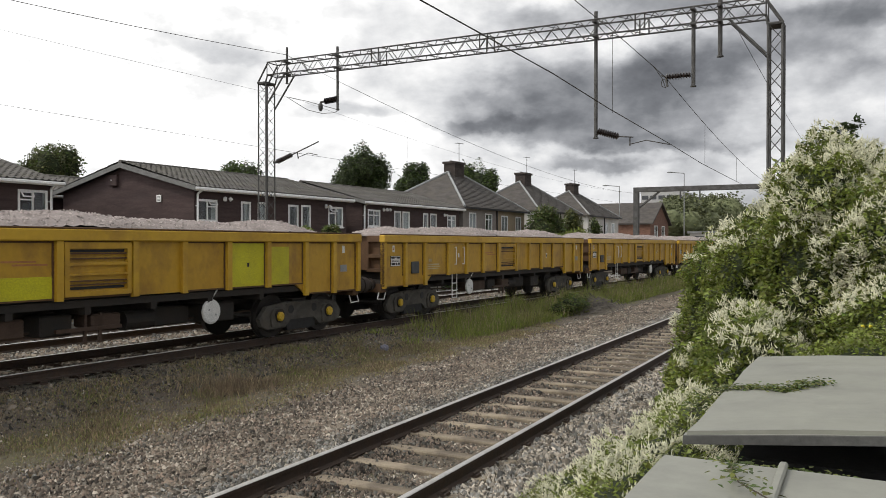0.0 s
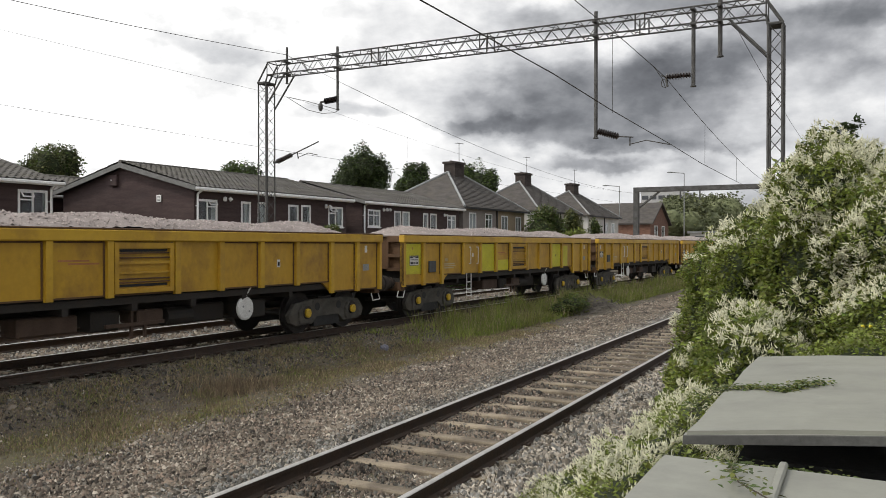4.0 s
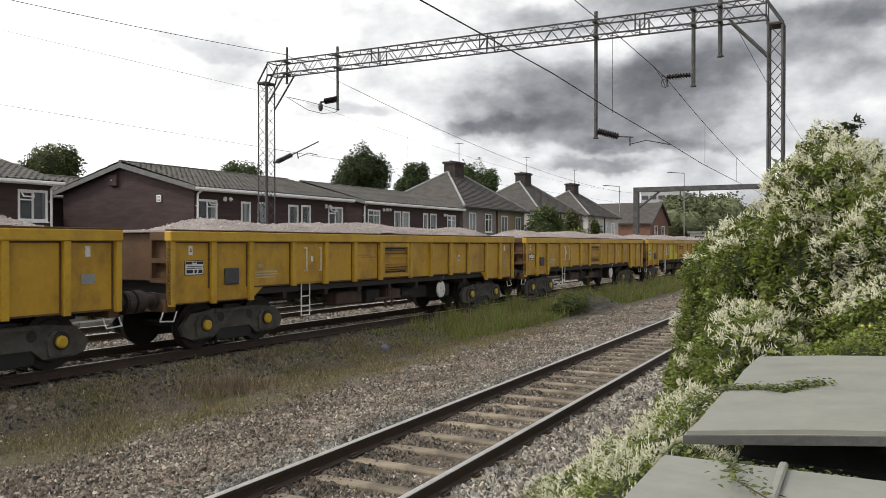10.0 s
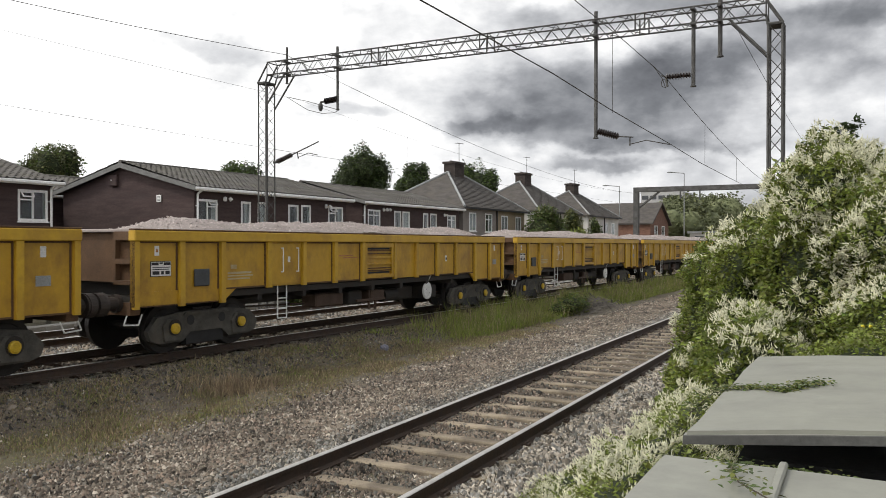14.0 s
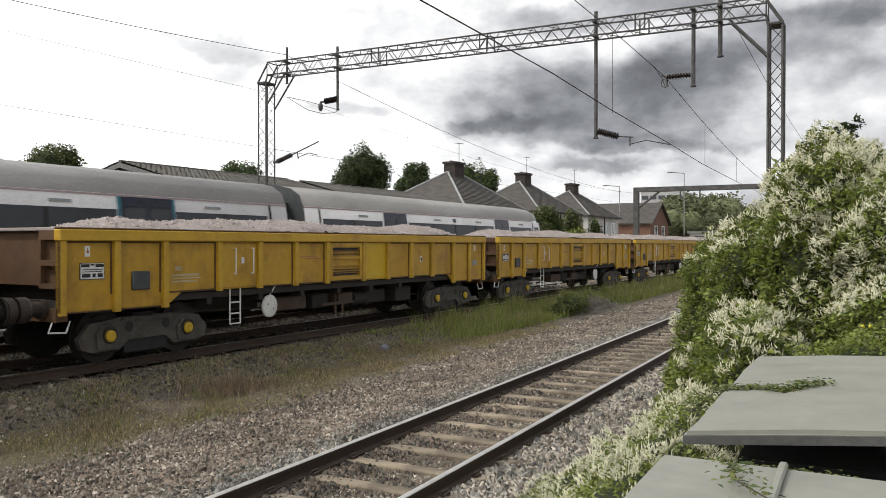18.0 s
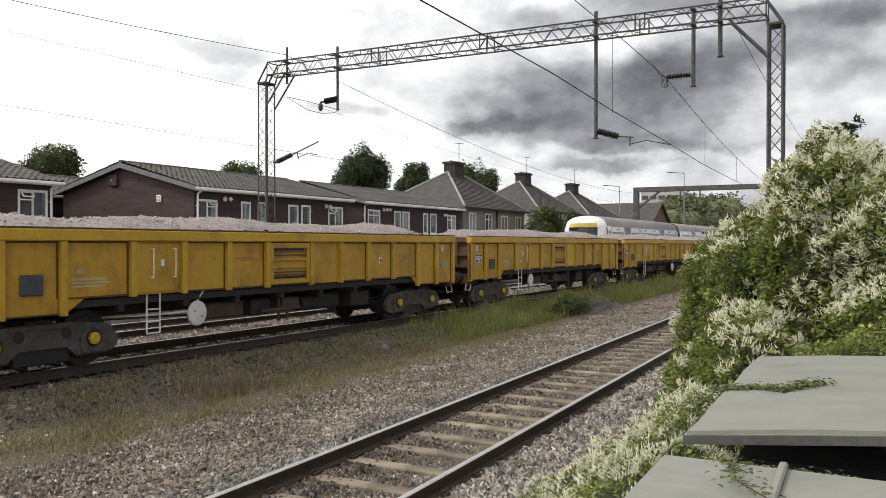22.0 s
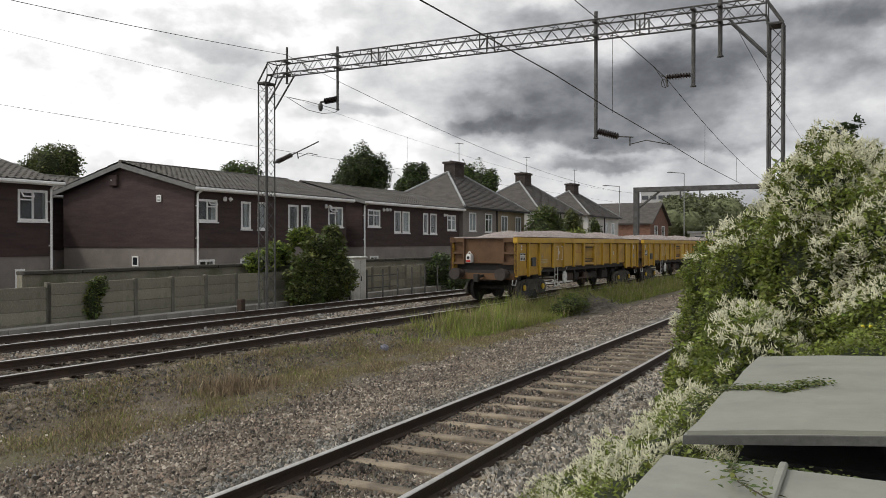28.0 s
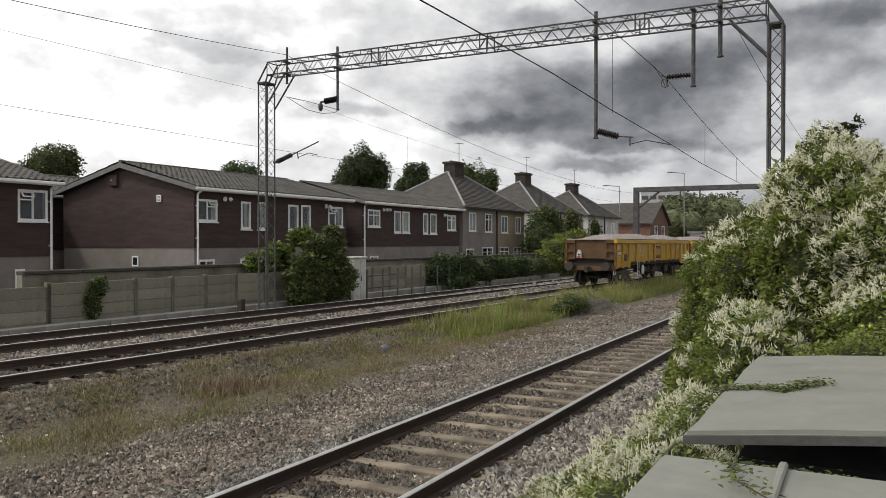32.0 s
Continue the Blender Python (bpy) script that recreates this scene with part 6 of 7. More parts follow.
def blossom_sprays(parent, blobs, count, seed, where, florets, size, fine=1.0):
    """Loose upright sprays, each of many tiny florets, on the skin of the blobs."""
    rng = np.random.default_rng(seed)
    p, d = leaf_cloud(rng, blobs, count, 0.04)
    ok = where(p, d) & (rng.uniform(0, 1, len(p)) < 0.8)
    p, d = p[ok] + d[ok] * 0.03, d[ok]
    axis = d * 0.7 + np.array([0, 0, 0.5]) + rng.normal(0, 0.5, p.shape)
    axis /= np.linalg.norm(axis, axis=1)[:, None]
    n = len(p)
    pos = (p[:, None] + rng.normal(0, 0.26 * size, (n, florets, 3))).reshape(-1, 3)
    z = (axis[:, None] + rng.normal(0, 0.42, (n, florets, 3))).reshape(-1, 3)
    z /= np.linalg.norm(z, axis=1)[:, None]
    x = np.cross(z, rng.normal(0, 1, z.shape))
    x /= np.linalg.norm(x, axis=1)[:, None]
    turns = np.stack([x, np.cross(z, x), z], -1)
    k = len(pos)
    r = size * fine * rng.uniform(0.065, 0.12, k)
    me = scatter("blossom", PLUME, pos, turns, np.stack([r, r, size * rng.uniform(0.45, 1.1, k)], -1), M["blossom"])
    o = new("blossom", me)
    o.parent = parent
    o["kind"], o["label"] = "stuff", "loose sprays of tiny cream white flowers"
    return o


def blossom_bush():
    b = thing("vine_bush", "large green vine thicket covered with cream white blossom", "bush")
    blobs = [(11.2, 0.2, 1.3, 1.7, 1.15, 1.75), (11.0, 0.45, 2.4, 1.1, 0.62, 0.80), (11.4, 1.35, 1.3, 0.95, 0.55, 1.0), (10.2, -0.5, 2.0, 1.2, 0.9, 0.85), (9.7, 1.1, 0.55, 1.1, 0.55, 0.75),
             (8.5, 1.0, 0.62, 0.9, 0.5, 0.62), (9.2, -0.6, 0.9, 1.1, 1.0, 0.8), (13.2, 0.9, 0.6, 1.2, 0.9, 1.0), (10.6, 1.5, 0.5, 0.9, 0.45, 0.9),
             (12.3, 1.86, 1.45, 0.9, 0.5, 0.62), (12.4, 2.0, 0.75, 0.9, 0.45, 0.75), (11.2, 2.08, 0.05, 0.9, 0.32, 0.6), (10.4, 2.0, -0.15, 0.9, 0.3, 0.5), (11.6, 0.2, 2.85, 0.7, 0.5, 0.42)]
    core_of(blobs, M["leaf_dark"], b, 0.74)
    leaves_on("leaves", b, blobs, 190000, 0.052, [M["leaf"], M["leaf_new"], M["leaf_mid"]], [0.45, 0.47, 0.08], 21, fuzz=0.14, low=-0.5)
    blossom_sprays(b, blobs, 15500, 22, lambda p, d: np.sin(p[:, 0] * 3.1 + p[:, 2] * 2.3) + np.sin(p[:, 1] * 4.3 - p[:, 2] * 3.7 + 1.0) + 0.5 * np.sin(p[:, 1] * 11 + p[:, 2] * 9) + 0.7 * (p[:, 2] - 1.2) - 0.5 * (p[:, 1] - 0.3) + 0.5 * d[:, 2] - 0.9 * np.clip(p[:, 1] - 0.75, 0, 1) + 0.6 * np.sin(p[:, 0] * 7 - p[:, 1] * 9 + p[:, 2] * 5) > -0.1, 11, 0.08, 1.15)
    bm = bmesh.new()
    for k in range(9):
        a = k * 0.7
        tube(bm, (10.6 + 0.5 * math.cos(a), 0.3 + 0.4 * math.sin(a), -0.58), (10.8 + 1.0 * math.cos(a), 0.3 + 0.7 * math.sin(a), 1.4), 0.035, 6, 0.015)
    part("stems", bm, M["bark"], b)
    # dark sprig that stands above the thicket
    s = thing("buddleia_sprig", "dark leafy sprig standing above the vine", "shrub", m=pose(12.3, 0.2, -0.6))
    part("stem", tube(bmesh.new(), (0, 0, 0), (0.0, 0.0, 4.0), 0.03, 6, 0.012), M["bark"], s)
    leaves_on("leaves", s, [(0, 0, 4.08, 0.08, 0.1, 0.12), (0.0, -0.13, 4.2, 0.05, 0.06, 0.07), (0, 0.1, 4.1, 0.06, 0.07, 0.09)], 190, 0.075, [M["leaf_dark"]], [1.0], 23)


blossom_bush()


def low_weeds():
    b = thing("vine_fringe", "low trailing vine with white blossom beside the ballast", "plant")
    blobs = [(6.1, 2.0, -0.42, 0.7, 0.5, 0.36), (6.7, 1.8, -0.38, 0.7, 0.5, 0.38), (7.3, 1.7, -0.35, 0.7, 0.5, 0.38), (8.0, 1.65, -0.33, 0.7, 0.45, 0.4), (8.8, 1.75, -0.33, 0.8, 0.42, 0.4), (9.8, 1.85, -0.3, 0.9, 0.38, 0.42), (6.9, 1.1, 0.25, 0.8, 0.45, 0.5), (5.6, 1.5, -0.3, 0.6, 0.45, 0.4), (5.2, 1.05, 0.2, 0.7, 0.4, 0.46), (6.0, 1.0, 0.38, 0.8, 0.45, 0.5), (3.5, 0.94, 0.64, 0.6, 0.3, 0.4), (4.3, 0.95, 0.62, 0.7, 0.32, 0.42), (5.1, 0.92, 0.66, 0.7, 0.32, 0.42), (2.8, 1.0, 0.48, 0.5, 0.33, 0.4), (4.6, 1.4, 0.0, 0.8, 0.45, 0.45), (5.0, 1.95, -0.42, 0.7, 0.42, 0.34), (5.5, 2.05, -0.44, 0.7, 0.42, 0.32), (4.4, 1.75, -0.3, 0.7, 0.45, 0.4), (6.2, 2.15, -0.46, 0.6, 0.36, 0.3), (6.6, 2.5, -0.5, 0.8, 0.4, 0.26), (7.4, 2.45, -0.48, 0.8, 0.38, 0.27), (8.3, 2.3, -0.46, 0.8, 0.34, 0.28), (9.2, 2.12, -0.44, 0.7, 0.3, 0.3)]
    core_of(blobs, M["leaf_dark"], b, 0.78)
    leaves_on("leaves", b, blobs, 170000, 0.023, [M["leaf"], M["leaf_new"]], [0.4, 0.6], 31, low=-0.6)
    blossom_sprays(b, blobs, 19000, 32, lambda p, d: (np.sin(p[:, 0] * 4 + p[:, 1] * 5) + 1.2 * d[:, 2] + 0.5 * (p[:, 2] + 0.2) > 0.0) & (p[:, 2] > -0.5) & (np.sin(p[:, 0] * 9 + p[:, 1] * 3) + np.sin(p[:, 1] * 11 - p[:, 0] * 4) > -0.9), 10, 0.042, 1.25)
    # bright weeds behind the lid
    w = thing("weed_clump", "bright green weeds with small yellow flowers", "plant")
    wb = [(7.6, -0.1, 0.75, 0.7, 0.6, 0.55), (7.9, -1.0, 0.7, 0.8, 0.7, 0.6)]
    core_of(wb, M["leaf_mid"], w, 0.7)
    leaves_on("leaves", w, wb, 30000, 0.032, [M["leaf_new"], M["leaf"]], [0.6, 0.4], 33, low=-0.6)
    leaves_on("yellow_flowers", w, wb, 60, 0.035, [M["flower"]], [1.0], 34, shape=STONE, fuzz=0.02)
    part("stems", tube(tube(bmesh.new(), (7.6, -0.1, -0.6), (7.6, -0.1, 1.0), 0.02, 6), (7.9, -1, -0.6), (7.9, -1, 1.0), 0.02, 6), M["bark"], w)
    # tendrils over the lids
    TEND1 = [(3.86, 0.72, 1.2), (3.9, 0.62, 1.30), (3.98, 0.52, 1.31), (3.98, 0.42, 1.32), (3.93, 0.33, 1.33), (3.86, 0.29, 1.332), (4.0, 0.25, 1.345), (4.08, 0.17, 1.35)]
    for pts, nl, seed in ((TEND1, 900, 41), ([(2.78, 0.42, 1.25), (2.6, 0.36, 1.31), (2.45, 0.32, 1.31), (2.3, 0.22, 1.315)], 110, 42), ([(2.95, 0.62, 1.2), (2.85, 0.4, 1.24), (2.82, 0.2, 1.25), (2.80, 0.0, 1.24)], 260, 43)):
        t = thing("vine_tendril", "thin leafy vine tendril lying over the grey lid", "plant", "tendrils")
        rng = np.random.default_rng(seed)
        bm = bmesh.new()
        for p, q in zip(pts, pts[1:]):
            tube(bm, p, q, 0.0022, 5)
        part("stem", bm, M["bark"], t)
        u = rng.uniform(0, len(pts) - 1.001, nl) ** 1.0
        P = np.array(pts)
        i = u.astype(int)
        pos = P[i] + (P[i + 1] - P[i]) * (u - i)[:, None] + rng.normal(0, [0.035, 0.03, 0.004], (nl, 3)) + np.array([0, 0, 0.012])
        me = scatter("leaves", LEAF, pos, turn_matrices(rng, nl, 0.5), rng.uniform(0.016, 0.032, nl), [M["leaf"], M["leaf_mid"]], rng.integers(0, 2, nl))
        o = new("leaves", me)
        o.parent = t
        o["kind"] = "stuff"


low_weeds()


def shrub(name, label, blobs, n, size, mats, weights, seed, trunk=None, category="shrub", group=""):
    s = thing(name, label, category, group)
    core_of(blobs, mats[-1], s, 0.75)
    leaves_on("leaves", s, blobs, n, size, mats, weights, seed)
    bm = bmesh.new()
    x, y = blobs[0][0], blobs[0][1]
    r = trunk or 0.06
    tube(bm, (x, y, -0.55), (x, y, blobs[0][2]), r, 8, r * 0.6)
    for b in blobs[1:6]:
        tube(bm, (x, y, blobs[0][2] - blobs[0][5] * 0.5), tuple(b[:3]), r * 0.5, 6, r * 0.2)
    part("trunk", bm, M["bark"], s)
    return s


shrub("garden_shrub", "dark green rounded shrub beside the gantry column", [(24.6, 18.2, 0.6, 1.6, 0.6, 1.0), (23.8, 18.0, 0.2, 1.0, 0.5, 0.7), (25.4, 18.2, 1.5, 1.0, 0.5, 0.7), (24.7, 18.2, 1.8, 0.7, 0.4, 0.5), (26.0, 18.1, 0.6, 0.9, 0.5, 0.8), (25.6, 18.2, 2.2, 0.5, 0.35, 0.45), (24.0, 18.1, 1.2, 0.6, 0.4, 0.4)], 20000, 0.11, [M["leaf_olive"], M["leaf"], M["leaf_mid"]], [0.4, 0.25, 0.35], 51)
shrub("garden_shrub", "pale green leafy shrub at the fence", [(22.7, 19.2, 1.25, 0.8, 0.4, 0.38), (23.8, 19.3, 1.6, 0.7, 0.4, 0.4), (24.8, 19.0, 2.2, 0.7, 0.4, 0.35)], 4200, 0.12, [M["leaf_new"], M["leaf_mid"]], [0.6, 0.4], 52)
shrub("ivy_growth", "small clump of ivy on the concrete fence", [(15.3, 18.9, 0.3, 0.25, 0.12, 0.6), (15.5, 18.9, 0.75, 0.3, 0.12, 0.3)], 1000, 0.09, [M["leaf"], M["leaf_mid"]], [0.5, 0.5], 53)
shrub("ivy_growth", "dark ivy hanging over the garden wall", [(36, 18.8, 0.5, 1.6, 0.4, 0.95), (38.5, 18.8, 0.6, 1.6, 0.4, 0.85), (40.5, 18.7, 0.2, 1.2, 0.4, 0.6), (37, 18.5, -0.1, 2, 0.5, 0.5)], 7000, 0.14, [M["leaf_mid"], M["leaf_dark"]], [0.35, 0.65], 54)
shrub("ivy_growth", "dark ivy over the far end of the garden wall", [(42.2, 18.9, 0.5, 1.3, 0.35, 0.75), (44, 18.8, 0.4, 1.6, 0.4, 0.8), (45.6, 18.9, 0.5, 1.2, 0.35, 0.7), (47, 18.8, 0.3, 1.3, 0.4, 0.8), (49.5, 18.7, 0.2, 1.2, 0.4, 0.7)], 5000, 0.15, [M["leaf_mid"], M["leaf_dark"]], [0.45, 0.55], 55)
shrub("garden_shrub", "bright green overgrown shrub by the track", [(54.5, 19.2, 0.9, 2.6, 0.9, 1.5), (58, 19.2, 1.2, 2.6, 0.9, 1.6), (52, 19.3, 0.5, 1.8, 0.7, 1.0), (61, 19.5, 1.0, 2.5, 1, 1.5)], 14000, 0.17, [M["leaf_new"], M["leaf"]], [0.55, 0.45], 56)
shrub("garden_tree", "dense dark garden tree beside the pale house", [(63.5, 24.0, 2.5, 1.5, 1.3, 2.0), (65.4, 23.6, 3.0, 1.4, 1.2, 1.5), (61.8, 23.5, 1.6, 1.5, 1.2, 1.5), (67.0, 23.5, 1.6, 1.3, 1.2, 1.4), (64.2, 23.8, 4.2, 0.9, 0.9, 0.9)], 12000, 0.18, [M["leaf_mid"], M["leaf_olive"]], [0.5, 0.5], 57, 0.14, "tree", "garden trees")
shrub("garden_tree", "light green garden tree in front of the white house", [(70.5, 23.5, 2.6, 1.0, 1.0, 1.9), (71.6, 23.5, 1.3, 1.3, 1.1, 1.5), (70.0, 23.5, 4.0, 0.6, 0.6, 0.9)], 7000, 0.18, [M["leaf_olive"], M["leaf"]], [0.6, 0.4], 58, 0.14, "tree", "garden trees")
shrub("garden_tree", "slim garden tree in front of the white house", [(76.8, 23.3, 2.2, 0.7, 0.7, 1.6), (77.4, 23.3, 0.9, 0.9, 0.8, 1.2), (76.4, 23.3, 3.6, 0.4, 0.4, 0.7)], 4000, 0.17, [M["leaf_mid"], M["leaf_olive"]], [0.5, 0.5], 59, 0.12, "tree", "garden trees")


def tree(label, x, y, base, top, width, n, seed, leaf=0.35, mats=None, weights=None):
    """Crown of many clumps round a trunk with limbs."""
    rng = random.Random(seed)
    h = top - base
    blobs = [(x, y, base + h * 0.55, width * 0.62, width * 0.62, h * 0.45)]
    for k in range(11):
        a, e = rng.uniform(0, 2 * math.pi), rng.uniform(-0.8, 1.0)
        r = width * math.sqrt(max(0.1, 1 - e * e * 0.8)) * 0.62
        s = rng.uniform(0.25, 0.42)
        blobs.append((x + r * math.cos(a), y + r * math.sin(a), base + h * (0.52 + 0.36 * e), width * s, width * s, h * s * 0.62))
    return shrub("tree", label, blobs, n, leaf, mats or [M["leaf_dark"], M["leaf_mid"]], weights or [0.75, 0.25], seed, width * 0.07, "tree", "background trees")


tree("dark round broadleaf tree behind the terraced roofs", 63.0, 41.4, 3.2, 10.9, 3.1, 22000, 61, 0.19)
tree("dark broadleaf tree behind the second roof", 74.5, 42.0, 4.0, 10.2, 2.6, 14000, 62, 0.21)
tree("olive green tree behind the gable roof", 39.8, 53.6, 2.5, 8.95, 2.9, 24000, 63, 0.17, [M["leaf_olive"], M["leaf_mid"]], [0.7, 0.3])
tree("green tree top behind the terraced roof", 46.6, 41.5, 2.0, 8.0, 2.6, 14000, 64, 0.17, [M["leaf_mid"], M["leaf_dark"]], [0.5, 0.5])
tree("green tree behind the brick chimney", 82.0, 38.5, 3.0, 10.6, 3.2, 14000, 65, 0.22, [M["leaf_mid"], M["leaf_dark"]], [0.6, 0.4])


def far_wood():
    rng = random.Random(7)
    blobs = []
    for k in range(120):
        x = 126 + rng.uniform(0, 110)
        y = 22.5 + rng.uniform(0, 1) * (0.215 * x - 22.5)
        r = rng.uniform(2.2, 5.0)
        top = (7.0 if k % 3 else 4.6) + (x - 120) * 0.05 + rng.uniform(-1.8, 1.8)
        blobs.append((x, y, top - r * 0.8, r, r, r * 0.9))
    w = thing("far_wood", "hazy green wood along the line in the distance", "trees", kind="stuff")
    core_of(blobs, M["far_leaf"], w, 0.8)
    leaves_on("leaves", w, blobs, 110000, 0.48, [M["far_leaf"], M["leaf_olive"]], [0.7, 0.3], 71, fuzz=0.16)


far_wood()


def cabinet_by_fence():
    c = thing("trackside_cabinet", "tall narrow white trackside cabinet by the fence", "cabinet", m=pose(27.6, 18.5, -0.4))
    part("cabinet_body", soft_box(-0.45, 0.45, -0.3, 0.3, 0.0, 1.72, 0.02), M["cabinet"], c)
    part("cabinet_roof", soft_box(-0.5, 0.5, -0.35, 0.35, 1.722, 1.8, 0.02), M["cabinet"], c)
    part("door_seam", boxes((-0.005, 0.005, -0.304, -0.3, 0.1, 1.65)), M["grey_panel"], c)
    part("handle", soft_box(0.05, 0.09, -0.33, -0.3, 0.8, 1.0, 0.008), M["grey_panel"], c)
    f = thing("post_fence", "row of thin dark steel posts beside the track", "fence", m=pose(0, 18.3, -0.4))
    p0 = None
    for k in range(9):
        mm = pose(27.0 + k * 1.25, 0, 0)
        if p0 is None:
            p0 = part("fence_post", soft_box(-0.025, 0.025, -0.025, 0.025, 0, 1.25, 0.005), M["gantry"], f, m=mm)
        else:
            share("fence_post", p0, f, mm)
    for z in (0.45, 0.95):
        part("fence_rail", boxes((28.2, 30.6, -0.01, 0.01, z, z + 0.04)), M["gantry"], f)
    s = thing("marker_post", "short dark stub post beside the far track", "post", m=pose(20.4, 18.1, -0.42))
    part("post", soft_box(-0.1, 0.1, -0.1, 0.1, 0, 0.55, 0.02), M["rust"], s)


cabinet_by_fence()


def strip_litter():
    """A crumpled bag and a heap of dead twigs on the strip between the tracks."""
    b = thing("crumpled_bag", "small crumpled blue plastic bag lying on the dirt", "litter", m=pose(16.1, 9.95, -0.53))
    bm = bmesh.new()
    bmesh.ops.create_icosphere(bm, subdivisions=3, radius=1.0)
    for v in bm.verts:
        k = 1 + 0.45 * noise.noise(v.co * 2.3) + 0.25 * noise.noise(v.co * 6.0)
        v.co = Vector((v.co.x * 0.11 * k, v.co.y * 0.1 * k, max(-0.02, v.co.z * 0.09 * k + 0.04)))
    part("bag", bm, M["litter"], b)
    h = thing("twig_heap", "grey tangle of dead twigs and brambles", "brushwood", m=pose(29.5, 9.0, -0.56))
    rng = random.Random(95)
    bm = bmesh.new()
    for k in range(620):
        x, y = rng.gauss(0, 1.3), rng.gauss(0, 0.38)
        z = max(0.0, 0.55 * math.exp(-(x / 1.5) ** 2 - (y / 0.5) ** 2)) * rng.random()
        a, e, s = rng.uniform(0, 6.28), rng.uniform(-0.3, 0.6), rng.uniform(0.15, 0.5)
        tube(bm, (x, y, z), (x + s * math.cos(a) * math.cos(e), y + s * math.sin(a) * math.cos(e), z + 0.02 + abs(s * math.sin(e))), 0.011, 3, 0.005)
    o = part("twig_tangle", bm, M["twig"], h)
    o["kind"] = "stuff"


strip_litter()
shrub("bramble_clump", "low green bramble beside the dead twigs", [(27.2, 9.15, -0.2, 0.9, 0.35, 0.36), (28.2, 9.1, -0.28, 0.7, 0.3, 0.26), (26.5, 9.3, -0.32, 0.6, 0.3, 0.22)], 3200, 0.07, [M["leaf_mid"], M["leaf"]], [0.5, 0.5], 98)


# ---- grass ----
def grass(name, label, n, area, height, mats, weights, seed, dens, lean=0.35, shape=BLADE, fat=1.0):
    rng = np.random.default_rng(seed)
    x0, x1, y0, y1 = area
    x, y = rng.uniform(x0, x1, n * 3), rng.uniform(y0, y1, n * 3)
    keep = rng.uniform(0, 1, n * 3) < dens(x, y)
    x, y = x[keep][:n], y[keep][:n]
    k = len(x)
    h = height * rng.lognormal(0, 0.3, k) * (0.75 + 0.35 * np.sin(x * 1.9 + y * 0.7) * np.sin(y * 2.9 - x * 0.8))
    wide = fat * (0.009 + 0.024 * min(height, 0.4)) * rng.uniform(0.5, 1.5, k)
    me = scatter(name, shape, np.stack([x, slant(x, y), terrain(y) - 0.02], -1), turn_matrices(rng, k, lean), np.stack([wide, h, h], -1), mats, rng.choice(len(mats), k, p=weights))
    return tagged(new(name, me), label, "grass", kind="stuff")


def clumps(seed, count, area, r):
    rng = np.random.default_rng(seed)
    c = np.stack([rng.uniform(area[0], area[1], count), rng.uniform(area[2], area[3], count), rng.uniform(r * 0.5, r * 1.4, count)], -1)
    def dens(x, y):
        out = np.zeros(len(x))
        for cx, cy, cr in c:
            out = np.maximum(out, np.exp(-(((x - cx) / (cr * 1.6)) ** 2 + ((y - cy) / cr) ** 2)))
        return out
    return dens


def edge_fade(dens, y0, y1):
    """Lets a growth thin out towards the ballast and the main line."""
    return lambda x, y: dens(x, y) * np.clip((y - y0) / 0.7, 0, 1) * np.clip((y1 - y) / 0.5, 0, 1)


def tall_where(x, y):
    """Where the tall grass stands: two long drifts with a bare gap for the dead brambles."""
    along = np.clip((x - 18.3) / 2.5, 0.0, 1) * np.where(x < 29.0, 1.0, np.where(x < 33.0, np.clip((y - 9.9) / 0.5, 0, 1), 1.0)) * np.clip((64 - x) / 6, 0, 1)
    return along * np.clip((y - 9.15) / 0.4, 0, 1) * np.clip((11.15 - y) / 0.6, 0, 1) * (0.35 + 0.65 * np.clip(np.sin(x * 0.9 + 1.2 * np.sin(y * 2.1)) + 0.6 * np.sin(x * 2.7 - y) + 0.6, 0, 1))


grass("dead_mat", "brown mat of dead stems and moss on the dirt strip", 170000, (4.2, 24, 7.8, 11.5), 0.06, [M["straw"], M["dead"], M["moss"]], [0.22, 0.44, 0.34], 93, edge_fade(clumps(94, 620, (4.2, 24, 8.2, 11.35), 0.2), 7.8, 11.6), 1.25, WISP, 2.0)
grass("dry_grass", "dry straw coloured grass and dead weeds between the tracks", 34000, (4.5, 22, 8.1, 11.3), 0.09, [M["straw"], M["moss"], M["dead"]], [0.38, 0.34, 0.28], 81, edge_fade(clumps(82, 150, (4.5, 22, 8.5, 11.1), 0.14), 8.1, 11.3), 0.95, WISP, 1.6)
grass("dead_stalks", "taller brown dead stalks on the dirt strip", 5000, (5, 24, 8.4, 11.2), 0.15, [M["straw"], M["dead"]], [0.4, 0.6], 87, clumps(88, 60, (5, 22, 8.8, 11.0), 0.17), 0.9, WISP)
grass("moss_patch", "flat olive green moss patches on the dirt strip", 30000, (5, 20, 7.9, 10.6), 0.035, [M["moss"], M["leaf"]], [0.8, 0.2], 96, clumps(97, 26, (5.5, 19, 8.2, 10.2), 0.3), 1.3, WISP, 2.0)
grass("brown_tussock", "dense brown tussock of dead grass", 4600, (9.6, 12.6, 8.4, 10.6), 0.27, [M["straw"], M["dead"]], [0.35, 0.65], 89, clumps(90, 1, (10.75, 10.8, 9.55, 9.6), 0.34), 0.7, WISP)
grass("tall_grass", "tall green seeding grass on the strip between the tracks", 85000, (15, 62, 8.4, 11.2), 0.33, [M["grass"], M["moss"], M["leaf_new"]], [0.52, 0.30, 0.18], 83, tall_where, 0.5)
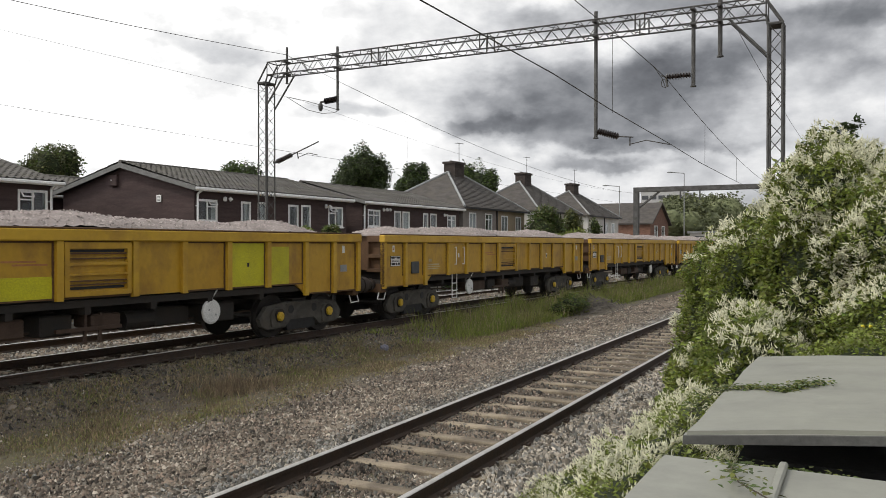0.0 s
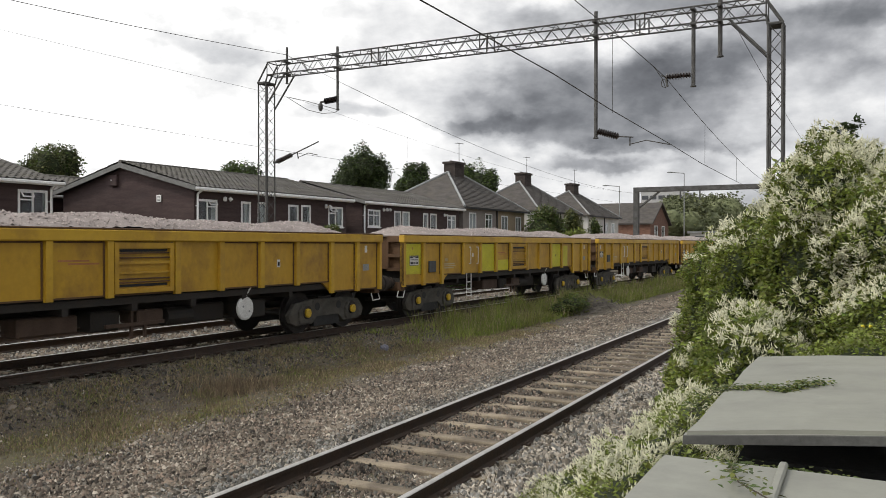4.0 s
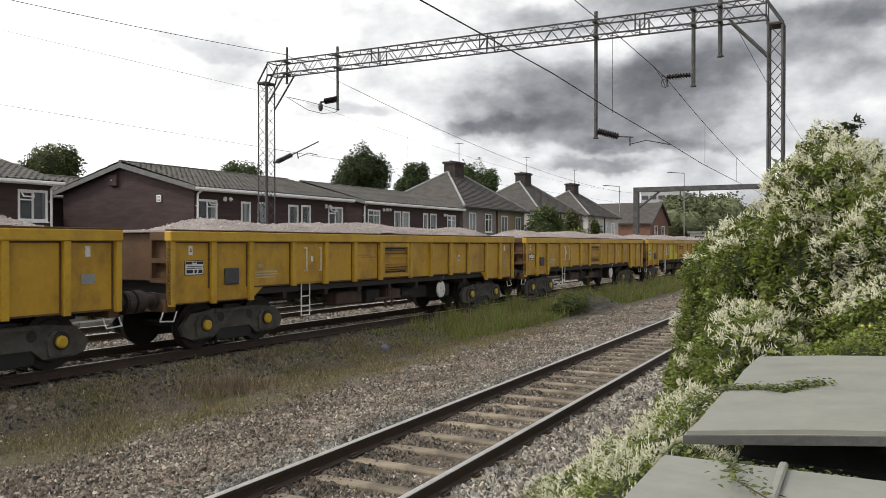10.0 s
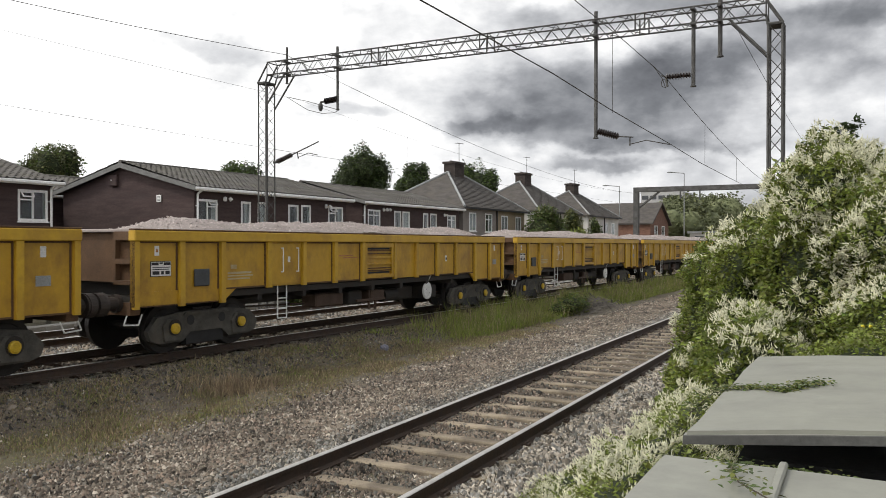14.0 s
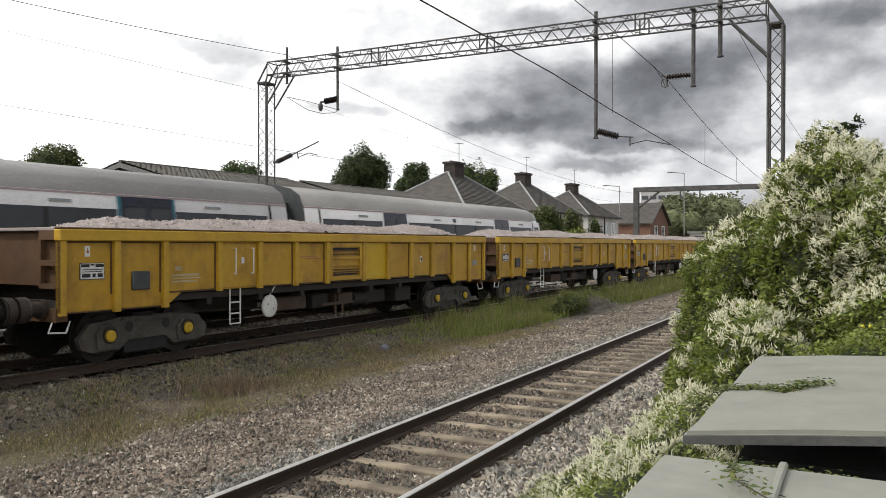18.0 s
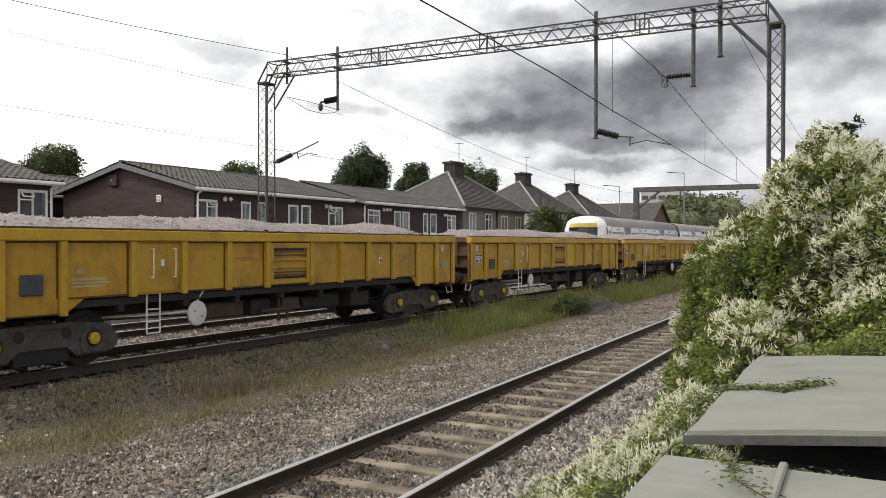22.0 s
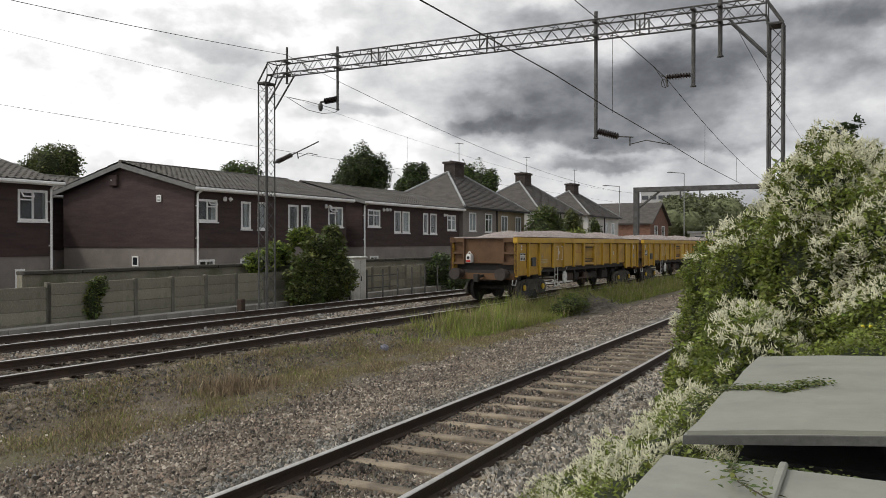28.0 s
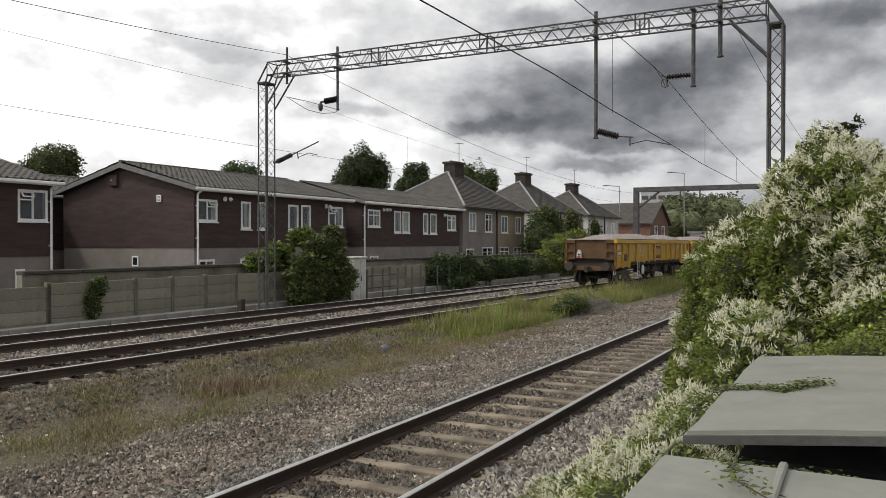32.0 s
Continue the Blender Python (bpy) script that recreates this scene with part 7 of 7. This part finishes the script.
grass("seed_heads", "thin straw seed heads standing above the tall grass", 15000, (15, 62, 8.5, 11.2), 0.52, [M["straw"], M["grass"]], [0.45, 0.55], 95, tall_where, 0.35, WISP)
TUFTS = ((17.0, 10.9, 0.26), (17.4, 10.15, 0.2), (18.5, 10.35, 0.24), (19.6, 9.9, 0.26), (20.8, 9.75, 0.3), (22.4, 9.5, 0.3), (24.6, 9.35, 0.3), (33.5, 9.6, 0.5), (36.0, 9.6, 0.5))
grass("weed_tuft", "bright green weed tufts at the edge of the ballast", 9500, (15, 38, 8.6, 11.4), 0.26, [M["leaf_new"], M["grass"]], [0.7, 0.3], 85, lambda x, y: sum(np.exp(-((x - cx) / (1.3 * r)) ** 2 - ((y - cy) / r) ** 2) for cx, cy, r in TUFTS), 0.75)
grass("low_weeds", "low green weeds scattered on the dirt strip", 22000, (5, 22, 8.0, 11.0), 0.075, [M["leaf_new"], M["moss"]], [0.5, 0.5], 91, clumps(92, 46, (5, 20, 8.6, 10.8), 0.2), 0.9)


# ---- motion of the trains ----
def train_at(t):
    """Place of the tail of the goods train along the main line; it slows gently."""
    return sum(c * (t - 16.0) ** i for i, c in enumerate(TRAIN))


def coach_at(t):
    """Place of the rear end of the leading coach along the main line."""
    return 29.32 + 20.95 * (t - 19.0)


TRAIN = (-24.5835, 3.60686, -0.01865, 3.59689e-05, -1.47427e-05, -6.44048e-07)


def motions():
    times = [0.0] + [0.5 * k for k in range(1, 64)] + [32.0]
    for k, w in enumerate(WAGONS):
        walk(w, [(t, on_main(train_at(t) + k * PITCH, 0, RAIL)) for t in times])
    steps = [0.14 * k for k in range(229)] + [32.0]
    for k, w in enumerate(WAGONS):
        for ob in w.children:
            if ob.name.startswith("wheelset"):
                x = ob.matrix_basis.translation.x
                walk(ob, [(t, Matrix.Translation((x, 0, 0.46)) @ Matrix.Rotation((train_at(t) - train_at(0)) / 0.46, 4, "Y")) for t in steps])
    for k, c in enumerate(COACHES):
        walk(c, [(t, on_main(coach_at(t) - 18.88 * k, YA - YB, RAIL)) for t in (0.0, 4.0, 8.0, 12.0, 16.0, 18.0, 20.0, 22.0, 24.0, 28.0, 32.0)])


motions()
